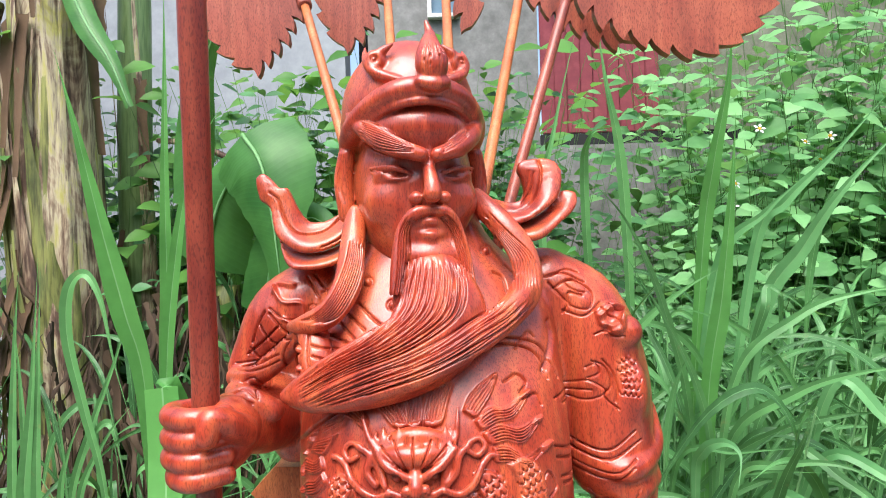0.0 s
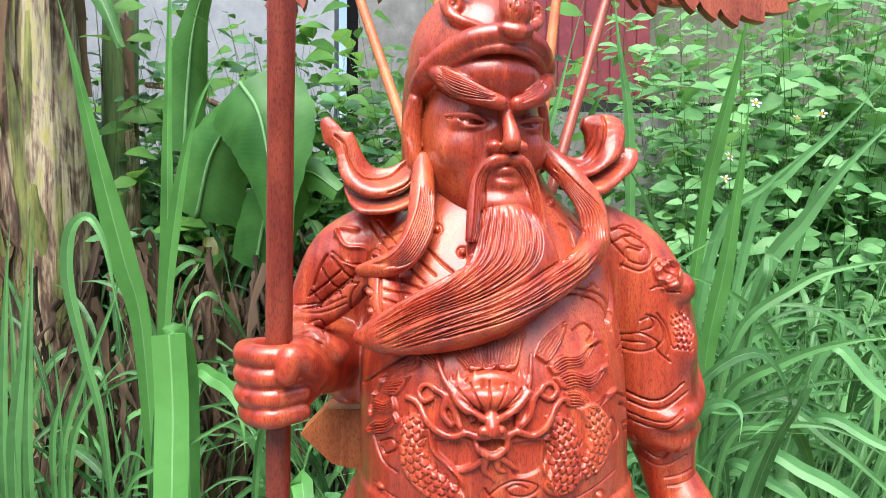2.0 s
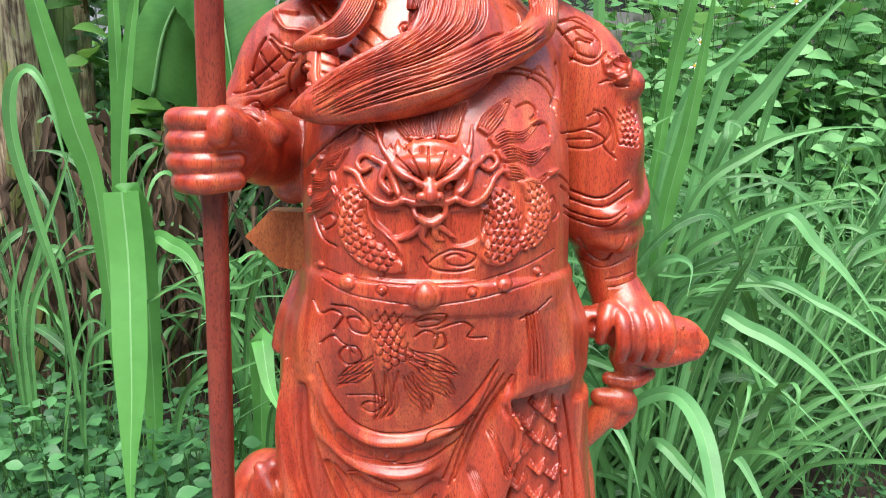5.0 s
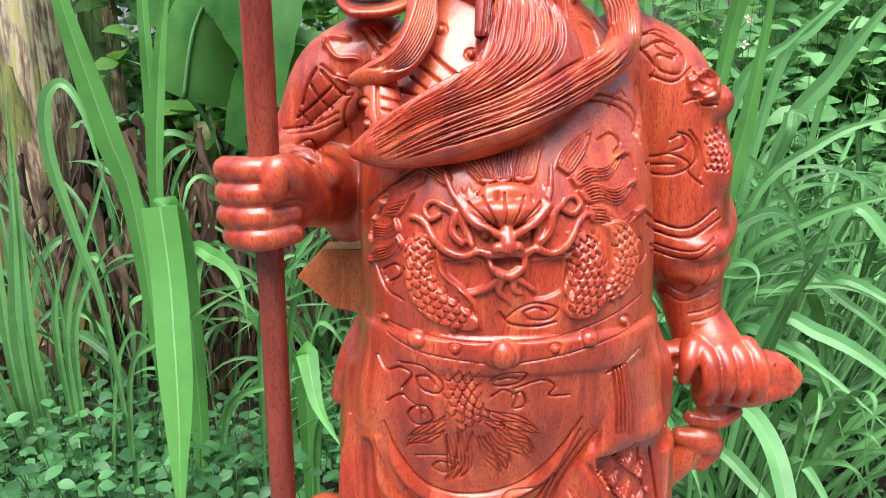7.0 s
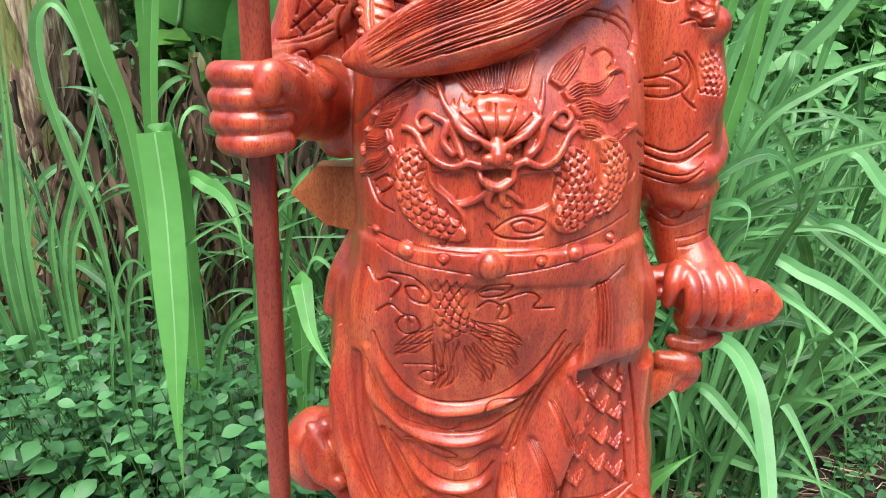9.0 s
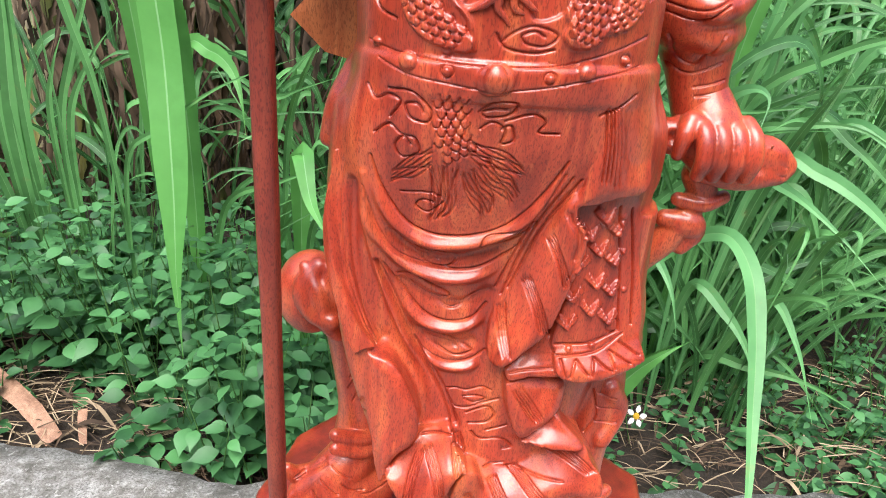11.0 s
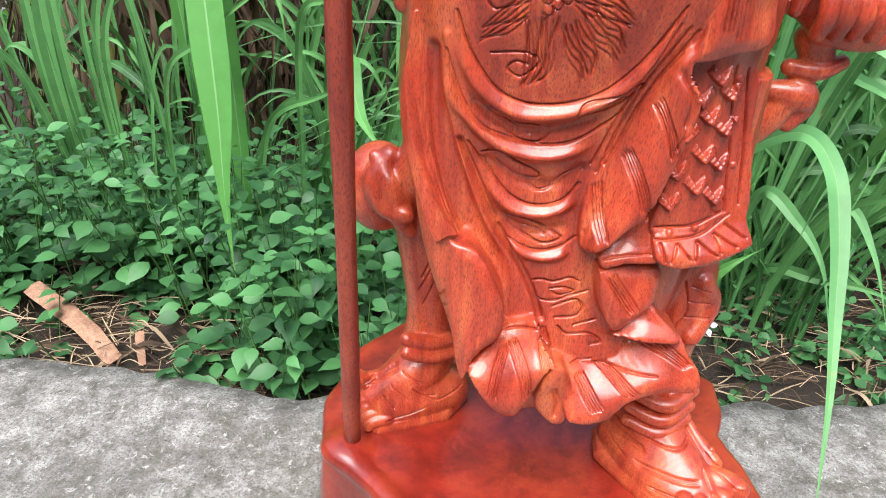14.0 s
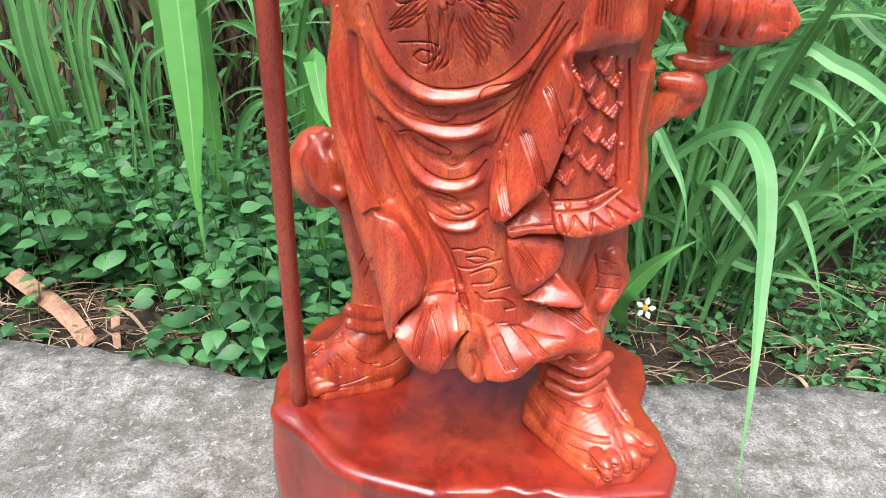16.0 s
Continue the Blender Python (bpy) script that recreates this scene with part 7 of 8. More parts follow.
window = thing("window_1", "small dusty blue window with a pale frame", "window", kind="structure")
for lo, hi in (((-0.09, WALL - 0.03, 2.345), (0.10, WALL + 0.02, 2.37)), ((-0.09, WALL - 0.03, 2.53), (0.10, WALL + 0.02, 2.555)), ((-0.09, WALL - 0.03, 2.37), (-0.065, WALL + 0.02, 2.53)), ((0.075, WALL - 0.03, 2.37), (0.10, WALL + 0.02, 2.53))):
    part("window_frame", box_mesh("window_frame", lo, hi, frame_paint, 0.003), window)
part("pane", box_mesh("pane", (-0.065, WALL - 0.005, 2.37), (0.075, WALL + 0.015, 2.53), pane_mat), window)

gate = thing("gate", "maroon painted ribbed metal gate", "gate", kind="structure")
for i in range(9):
    x = 0.565 + i * 0.0765
    part("panel", box_mesh("panel", (x, WALL - 0.01 + 0.012 * (i % 2), 1.645), (x + 0.0755, WALL + 0.02 + 0.012 * (i % 2), 3.6), maroon, 0.004), gate)


# ---------------------------------------------------------------- plants
midrib_mat = leaf_mat("pale_midrib", (0.14, 0.34, 0.12), (0.21, 0.42, 0.17), 0.45, 0.2)
pale_mat = leaf_mat("pale_grass_green", (0.05, 0.20, 0.06), (0.15, 0.38, 0.14), 0.32, 0.22, dry=0.4)
vine_mat = leaf_mat("vine_leaf_green", (0.08, 0.25, 0.08), (0.24, 0.50, 0.20), 0.4, 0.3)
stem_mat = leaf_mat("stem_green", (0.05, 0.14, 0.03), (0.09, 0.20, 0.05), 0.5, 0.1)
petal_mat = leaf_mat("white_petal", (0.75, 0.75, 0.72), (0.82, 0.82, 0.80), 0.5, 0.3)
disc_mat = leaf_mat("yellow_disc", (0.55, 0.32, 0.02), (0.65, 0.40, 0.03), 0.6, 0.1)


def blade_geo(points, width, facing=(0.0, -1.0, 0.45), n=7, fold=0.22, tip=1.0, wide=0.55):
    """A grass blade along a spline: two folded halves with a narrow midrib strip. Gives points, faces, slot of each face."""
    p = spline(points, n)
    d = np.gradient(p, axis=0)
    d /= np.linalg.norm(d, axis=1)[:, None] + 1e-12
    pts, faces, slots = [], [], []
    m = len(p)
    for i in range(m):
        s = i / (m - 1)
        side = np.cross(d[i], facing)
        side /= np.linalg.norm(side) + 1e-9
        out = np.cross(side, d[i])
        w = 0.5 * width * min(1.0, wide + 1.6 * s) * (1 - tip * smooth01(np.array(s), 0.40, 1.0) ** 1.1) + 0.0004
        for k, f in ((-1, 1), (-0.05, 0.05), (0.05, 0.05), (1, 1)):
            pts.append(p[i] + side * w * k + out * fold * w * f)
    for i in range(m - 1):
        for k in range(3):
            a = i * 4 + k
            faces.append((a, a + 1, a + 5, a + 4))
            slots.append(1 if k == 1 else 0)
    return pts, faces, slots


class Heap:
    """Gathers many small pieces into one mesh."""

    def __init__(self):
        self.p, self.f, self.s = [], [], []

    def add(self, pts, faces, slots=None, slot=0):
        o = len(self.p)
        self.p += [tuple(q) for q in pts]
        self.f += [tuple(i + o for i in q) for q in faces]
        self.s += slots if slots is not None else [slot] * len(faces)

    def mesh(self, name, *mats):
        me = bpy.data.meshes.new(name)
        me.from_pydata(self.p, [], self.f)
        for m in mats:
            me.materials.append(m)
        me.polygons.foreach_set("material_index", self.s)
        me.polygons.foreach_set("use_smooth", [True] * len(self.f))
        me.update()
        return me


def fine_leaf(base, way, up, length, width, droop=0.25, fold=0.25):
    """An ovate leaf with a smooth outline and a pointed tip, for plants near by."""
    way = np.array(way) / (np.linalg.norm(way) + 1e-9)
    side = np.cross(way, up)
    side /= np.linalg.norm(side) + 1e-9
    nor = np.cross(side, way)
    base = np.array(base)
    q = lambda s, k: base + way * length * s * (1 - 0.1 * s) + side * width * k * 0.5 + nor * (abs(k) * fold * width * 0.5 - droop * length * s * s)
    steps = ((0.08, 0.35), (0.22, 0.82), (0.38, 1.0), (0.55, 0.92), (0.72, 0.62), (0.87, 0.26))
    pts = [q(0, 0), q(1.04, 0)] + [q(s, k * w) for s, w in steps for k in (-1, 0, 1)]
    faces = [(0, 3, 2), (0, 4, 3), (17, 18, 1), (18, 19, 1)]
    for i in range(5):
        a = 2 + 3 * i
        faces += [(a, a + 1, a + 4, a + 3), (a + 1, a + 2, a + 5, a + 4)]
    return pts, faces


def leaf_geo(base, way, up, length, width, droop=0.25, fold=0.25):
    """An ovate leaf in two folded halves with a drooping tip."""
    way = np.array(way) / (np.linalg.norm(way) + 1e-9)
    side = np.cross(way, up)
    side /= np.linalg.norm(side) + 1e-9
    nor = np.cross(side, way)
    base = np.array(base)
    q = lambda s, k: base + way * length * s * (1 - 0.1 * s) + side * width * k * 0.5 + nor * (abs(k) * fold * width * 0.5 - droop * length * s * s)
    pts = [q(0, 0), q(0.35, 0), q(0.7, 0), q(1, 0), q(0.2, -0.75), q(0.45, -1), q(0.75, -0.6), q(0.2, 0.75), q(0.45, 1), q(0.75, 0.6)]
    return pts, [(0, 1, 5, 4), (1, 2, 6, 5), (2, 3, 6), (0, 7, 8, 1), (1, 8, 9, 2), (2, 9, 3)]


# single large blades
BLADES = [
    ("fold", 0.0600, [(-0.539, 0.62, 0.743), (-0.526, 0.60, 0.62), (-0.513, 0.56, 0.50), (-0.502, 0.52, 0.38), (-0.496, 0.48, 0.244), (-0.487, 0.45, 0.068)]),
    ("broad", 0.0681, [(-0.708, 0.88, 0.698), (-0.736, 0.87, 0.866), (-0.773, 0.86, 1.069), (-0.813, 0.85, 1.295), (-0.846, 0.84, 1.457)]),
    ("broad", 0.0352, [(-0.669, 0.9, 0.694), (-0.648, 0.895, 0.916), (-0.637, 0.89, 1.135), (-0.622, 0.885, 1.433), (-0.614, 0.88, 1.638)]),
    ("broad", 0.0374, [(-0.662, 0.9, 0.694), (-0.62, 0.893, 0.994), (-0.567, 0.887, 1.201), (-0.491, 0.88, 1.335)]),
    ("grass", 0.0295, [(-0.714, 0.7, 0.512), (-0.744, 0.7, 0.672), (-0.771, 0.7, 0.831), (-0.759, 0.7, 0.932), (-0.719, 0.7, 0.963), (-0.684, 0.7, 0.909), (-0.658, 0.7, 0.785), (-0.626, 0.7, 0.665)]),
    ("grass", 0.0400, [(-1.041, 0.95, 0.386), (-1.0, 0.95, 0.658), (-0.967, 0.95, 1.0)]),
    ("grass", 0.0273, [(-1.008, 0.95, 0.386), (-0.981, 0.95, 0.725), (-0.963, 0.95, 0.967)]),
    ("grass", 0.0276, [(-1.067, 0.95, 0.386), (-1.038, 0.95, 0.765), (-1.015, 0.95, 0.967)]),
    ("grass", 0.0232, [(-1.03, 0.95, 0.406), (-1.024, 0.95, 0.677), (-1.032, 0.95, 0.864)]),
    ("grass", 0.0234, [(-0.93, 0.95, 0.391), (-0.868, 0.95, 0.572), (-0.788, 0.95, 0.76), (-0.746, 0.95, 0.902)]),
    ("grass", 0.0210, [(-0.903, 0.95, 0.405), (-0.823, 0.95, 0.558), (-0.748, 0.95, 0.646)]),
    ("grass", 0.0183, [(-0.949, 0.95, 0.405), (-0.913, 0.95, 0.53), (-0.867, 0.95, 0.626)]),
    ("broad", 0.0402, [(-0.565, 0.8, 0.596), (-0.502, 0.775, 0.615), (-0.452, 0.75, 0.592), (-0.424, 0.725, 0.547), (-0.409, 0.7, 0.47)]),
    ("grass", 0.0147, [(-0.666, 0.7, 0.391), (-0.567, 0.65, 0.483), (-0.422, 0.6, 0.585), (-0.259, 0.55, 0.658)]),
    ("grass", 0.0178, [(-0.466, 0.7, 0.313), (-0.334, 0.625, 0.404), (-0.196, 0.55, 0.483)]),
    ("grass", 0.0167, [(-0.272, 0.6, 0.293), (-0.226, 0.55, 0.402), (-0.174, 0.5, 0.5)]),
    ("broad", 0.0507, [(-0.287, 0.6, 0.462), (-0.251, 0.525, 0.401), (-0.188, 0.45, 0.344)]),
    ("grass", 0.0182, [(-0.389, 0.7, 0.506), (-0.313, 0.625, 0.572), (-0.214, 0.55, 0.623)]),
    ("grass", 0.0170, [(-0.236, 0.8, 0.261), (-0.179, 0.7, 0.478), (-0.128, 0.6, 0.598)]),
    ("grass", 0.0166, [(-0.355, 0.8, 0.452), (-0.283, 0.7, 0.625), (-0.211, 0.6, 0.72)]),
    ("grass", 0.0194, [(-0.37, 0.8, 0.242), (-0.31, 0.7, 0.373), (-0.246, 0.6, 0.444)]),
    ("grass", 0.0171, [(-0.386, 0.8, 0.184), (-0.299, 0.7, 0.336), (-0.225, 0.6, 0.423)]),
    ("pale", 0.0265, [(0.43, 0.5, 0.564), (0.432, 0.482, 0.64), (0.454, 0.465, 0.665), (0.468, 0.448, 0.654), (0.455, 0.43, 0.61)]),
    ("pale", 0.0392, [(0.572, 0.55, 0.514), (0.636, 0.508, 0.52), (0.707, 0.465, 0.479), (0.768, 0.422, 0.407), (0.838, 0.38, 0.295)]),
    ("pale", 0.0440, [(0.367, 0.52, 0.258), (0.415, 0.48, 0.371), (0.464, 0.43, 0.422), (0.482, 0.36, 0.392), (0.476, 0.29, 0.315), (0.458, 0.22, 0.232), (0.438, 0.15, 0.155), (0.42, 0.09, 0.074), (0.413, 0.05, -0.003)]),
    ("broad", 0.0600, [(0.315, 0.4, 0.084), (0.338, 0.4, 0.155), (0.377, 0.4, 0.211), (0.433, 0.42, 0.238)]),
    ("pale", 0.0288, [(0.693, 0.6, 0.571), (0.785, 0.55, 0.564), (0.864, 0.5, 0.511), (0.936, 0.45, 0.442)]),
    ("pale", 0.0351, [(0.729, 0.62, 0.707), (0.794, 0.58, 0.665), (0.842, 0.54, 0.595), (0.877, 0.5, 0.518)]),
    ("broad", 0.0504, [(0.512, 0.65, 0.683), (0.537, 0.65, 0.886), (0.554, 0.65, 1.084), (0.564, 0.65, 1.233)]),
    ("pale", 0.0455, [(0.637, 0.7, 0.818), (0.702, 0.667, 0.975), (0.764, 0.633, 1.094), (0.873, 0.6, 1.219)]),
    ("grass", 0.0264, [(0.536, 0.6, 0.714), (0.652, 0.6, 0.848), (0.77, 0.6, 0.893), (0.915, 0.6, 0.901)]),
    ("grass", 0.0280, [(0.547, 0.65, 0.59), (0.643, 0.6, 0.706), (0.732, 0.55, 0.758), (0.803, 0.5, 0.774)]),
    ("grass", 0.0213, [(0.515, 0.65, 0.564), (0.474, 0.633, 0.731), (0.403, 0.617, 0.865), (0.337, 0.6, 0.97)]),
    ("grass", 0.0235, [(0.494, 0.7, 0.625), (0.431, 0.667, 0.864), (0.355, 0.633, 1.025), (0.276, 0.6, 1.112)]),
    ("grass", 0.0257, [(0.631, 0.6, 0.584), (0.701, 0.55, 0.564), (0.788, 0.5, 0.477), (0.85, 0.45, 0.371)]),
    ("grass", 0.0229, [(0.536, 0.6, 0.533), (0.601, 0.567, 0.588), (0.694, 0.533, 0.597), (0.823, 0.5, 0.519)]),
    ("pale", 0.0242, [(0.338, 0.5, 0.391), (0.375, 0.473, 0.348), (0.393, 0.447, 0.305), (0.404, 0.42, 0.238)]),
    ("pale", 0.0337, [(0.487, 0.55, 0.264), (0.535, 0.507, 0.238), (0.572, 0.463, 0.177), (0.597, 0.42, 0.063)]),
    ("grass", 0.0324, [(0.575, 0.6, 0.073), (0.646, 0.567, 0.082), (0.752, 0.533, 0.079), (0.912, 0.5, 0.003)]),
    ("broad", 0.0373, [(0.386, 0.6, 0.018), (0.418, 0.55, 0.107), (0.45, 0.5, 0.188)]),
    ("pale", 0.0307, [(0.557, 0.65, 0.464), (0.605, 0.567, 0.476), (0.657, 0.483, 0.439), (0.72, 0.4, 0.368)]),
    ("grass", 0.0198, [(0.526, 0.7, 0.497), (0.564, 0.6, 0.569), (0.628, 0.5, 0.605)]),
    ("pale", 0.0275, [(0.638, 0.55, 0.247), (0.67, 0.485, 0.195), (0.7, 0.42, 0.068)]),
    ("grass", 0.0172, [(0.461, 0.7, 0.549), (0.535, 0.6, 0.606), (0.615, 0.5, 0.648)]),
    ("grass", 0.0364, [(0.431, 0.9, 0.984), (0.414, 0.9, 1.209), (0.383, 0.9, 1.368), (0.363, 0.9, 1.527)]),
    ("broad", 0.0484, [(0.605, 0.9, 0.972), (0.616, 0.867, 1.167), (0.633, 0.833, 1.342), (0.629, 0.8, 1.471)]),
    ("pale", 0.0393, [(0.726, 0.9, 0.973), (0.774, 0.867, 1.077), (0.859, 0.833, 1.178), (0.961, 0.8, 1.306)]),
    ("pale", 0.0379, [(0.632, 0.9, 0.919), (0.713, 0.85, 1.051), (0.787, 0.8, 1.137)]),
    ("grass", 0.0332, [(0.374, 1.1, 1.115), (0.375, 1.05, 1.258), (0.412, 1.0, 1.272)]),
    ("grass", 0.0324, [(0.272, 1.2, 1.056), (0.311, 1.2, 1.31), (0.381, 1.2, 1.597)]),
]
for kind, width, line in BLADES:
    line = np.array(line)
    if kind != "fold":
        x, y, z = line[0]
        root = (0.5 + 0.45 * (x - 0.5), max(y + 0.06, 0.56), -0.12) if x > 0 else (x + 0.5 * (x - line[1][0]), y + 0.04, -0.12)
        way = line[1] - line[0]
        line = np.vstack([[root], [line[0] * 0.5 + np.array(root) * 0.5 - 0.15 * way], line])
    sag = np.cos(np.linspace(0, math.pi, len(line)))[:, None] * np.array([[0, 0.03, 0]])
    slim = 1.0 if kind == "fold" else (0.80 if kind == "pale" else 0.78 if line[-1][0] > 0 else 0.95)
    pts, faces, slots = blade_geo(line + sag * (kind != "fold"), width * slim, (0.15 if line[0][0] < 0 else -0.15, -1, 0.35), tip=1.0, wide=1.0 if kind == "fold" else 0.12)
    if kind == "fold":
        back = [line[0], line[0] + (0.004, 0.03, -0.01), line[0] + (0.01, 0.06, -0.12), line[0] + (0.0, 0.10, -0.45), (line[0][0] - 0.02, line[0][1] + 0.12, -0.12)]
        more = blade_geo(back, width * 0.9, tip=0.5)
        faces, slots = faces + [tuple(i + len(pts) for i in f) for f in more[1]], slots + more[2]
        pts = pts + more[0]
    mat = {"fold": broad_mat, "broad": broad_mat, "pale": pale_mat, "grass": grass_mat}[kind]
    words = {"fold": "wide pale green grass blade, folded over and hanging", "broad": "broad bright green upright grass blade", "pale": "long pale green arching grass blade", "grass": "narrow green grass blade leaning out"}[kind]
    blade = thing("grass_blade", words, "grass blade", "large grass blades")
    for slot, name, skin in ((0, "leaf", mat), (1, "midrib", midrib_mat)):
        some = [f for f, k in zip(faces, slots) if k == slot]
        used = sorted({i for f in some for i in f})
        at = {v: i for i, v in enumerate(used)}
        part(name, mesh_of(name, [pts[i] for i in used], [tuple(at[i] for i in f) for f in some], skin), blade, "pale midrib" if slot else "")


def clump(name, label, center, count, spread, heights, widths, lean, seed, mats, y_min=0.42):
    rng = random.Random(seed)
    h = Heap()
    for i in range(count):
        a = rng.uniform(0, 2 * math.pi)
        r = spread * math.sqrt(rng.random())
        b = np.array([center[0] + r * math.cos(a), center[1] + r * math.sin(a) * 0.7, -0.12])
        if b[1] < y_min:
            b[1] = y_min + rng.random() * 0.1
        tall = rng.uniform(*heights)
        out = rng.uniform(*lean) * tall
        a += rng.uniform(-0.6, 0.6)
        o = np.array([math.cos(a), math.sin(a) * 0.8, 0])
        if o[1] < 0:
            o[1] *= 0.45
        bend = rng.uniform(0.1, 0.9)
        pts = [b, b + o * out * 0.12 + (0, 0, tall * 0.45), b + o * out * 0.45 + (0, 0, tall * 0.85), b + o * out * 0.9 + (0, 0, tall * (1.0 - 0.12 * bend)), b + o * out * (1.15 + 0.4 * bend) + (0, 0, tall * (0.98 - 0.55 * bend))]
        pts = [q if q[1] > y_min - 0.08 else np.array([q[0], y_min - 0.08 + 0.02 * rng.random(), q[2]]) for q in pts]
        h.add(*blade_geo(pts, rng.uniform(*widths), (rng.uniform(-0.8, 0.8), -1, rng.uniform(0.1, 0.7)), 5, 0.25))
    return tagged(new(name, h.mesh(name, *mats)), label, "grass", kind="stuff")


def culms(name, label, center, count, spread, tall, leaf, widths, seed, mats, y_min=0.42):
    """Tall grass: stems that lean out, each with long arching leaves to all sides."""
    rng = random.Random(seed)
    h = Heap()
    for i in range(count):
        a, r = rng.uniform(0, 2 * math.pi), spread * math.sqrt(rng.random())
        b = np.array([center[0] + r * math.cos(a), max(y_min, center[1] + 0.7 * r * math.sin(a)), -0.12])
        t = rng.uniform(*tall)
        lean = np.array([0.5 * r / spread * math.cos(a) + rng.uniform(-0.2, 0.2), 0.25 * r / spread * math.sin(a) + rng.uniform(-0.05, 0.12), 1.0])
        top = b + lean * t * 0.75
        h.add(*tube([(*b, 0.004), (*((b + top) / 2), 0.0035), (*top, 0.002)], 4, False), slot=1)
        n = rng.randint(5, 8)
        for j in range(n):
            at = b + (top - b) * (0.12 + 0.86 * (j + rng.random() * 0.6) / n)
            az, ln = rng.uniform(0, 2 * math.pi), rng.uniform(*leaf)
            o = np.array([math.cos(az), 0.65 * math.sin(az) * (0.5 if math.sin(az) < 0 else 1), 0]) + lean * (0.5, 0.5, 0)
            rise, fall, out = rng.uniform(0.55, 0.95), rng.uniform(0.15, 1.05), rng.uniform(0.35, 0.8)
            twist = rng.uniform(-0.06, 0.06)
            line = [at + o * ln * out * (0.35 * q + 0.65 * q * q) + np.array([twist * q * q, 0, ln * (rise * q - fall * q ** 2.4)]) for q in (0, 0.2, 0.42, 0.66, 0.85, 1.0)]
            line = [q if q[1] > y_min - 0.1 else np.array([q[0], y_min - 0.1 + 0.03 * rng.random(), q[2]]) for q in line]
            h.add(*blade_geo(line, rng.uniform(*widths), (rng.uniform(-0.9, 0.9), -1, rng.uniform(0.0, 0.9)), 4, rng.uniform(0.15, 0.45), wide=0.4))
    return tagged(new(name, h.mesh(name, *mats)), label, "grass", kind="stuff")


culms("grass_clump", "dense clump of tall green grass", (0.50, 0.86), 78, 0.26, (0.55, 1.15), (0.38, 0.80), (0.010, 0.024), 1, (grass_mat, midrib_mat), 0.52)
culms("grass_clump", "tall green grass behind the statue", (0.10, 1.30), 44, 0.40, (0.6, 1.05), (0.35, 0.7), (0.010, 0.022), 2, (grass_mat, midrib_mat), 0.85)
culms("grass_clump", "tall green grass beside the yard wall", (0.98, 1.18), 120, 0.55, (0.5, 1.1), (0.35, 0.75), (0.010, 0.022), 3, (grass_mat, midrib_mat), 0.85)
clump("grass_clump", "thin green grass in front of the banana stems", (-0.28, 1.1), 26, 0.2, (0.3, 0.9), (0.010, 0.022), (0.2, 0.8), 4, (grass_mat, midrib_mat), y_min=0.7)
clump("grass_clump", "low arching pale grass leaves spilling from the clump", (0.62, 0.70), 48, 0.18, (0.28, 0.66), (0.008, 0.018), (0.7, 1.6), 6, (grass_mat, midrib_mat), y_min=0.46)
clump("grass_clump", "green grass among the dead banana leaves", (-0.95, 1.15), 30, 0.42, (0.35, 0.95), (0.010, 0.024), (0.1, 0.7), 7, (grass_mat, midrib_mat), y_min=0.85)
culms("grass_clump", "tall green grass among the banana stems", (-0.62, 1.45), 15, 0.42, (0.6, 1.15), (0.35, 0.75), (0.010, 0.026), 5, (grass_mat, midrib_mat), 1.05)
culms("grass_clump", "tall grass along the foot of the house wall", (-0.25, 2.05), 26, 0.7, (0.9, 1.5), (0.4, 0.8), (0.014, 0.028), 8, (grass_mat, midrib_mat), 1.65)
culms("grass_clump", "tall green grass at the side of the yard", (1.60, 1.30), 70, 0.5, (0.5, 1.1), (0.35, 0.75), (0.010, 0.022), 10, (grass_mat, midrib_mat), 0.85)
culms("grass_clump", "thick stand of tall slender green grass", (0.62, 1.02), 62, 0.34, (0.7, 1.3), (0.35, 0.75), (0.008, 0.02), 12, (grass_mat, midrib_mat), 0.70)
culms("grass_clump", "tall grass along the plinth of the yard wall", (1.1, 1.95), 60, 0.7, (0.8, 1.4), (0.4, 0.8), (0.012, 0.026), 9, (grass_mat, midrib_mat), 1.5)


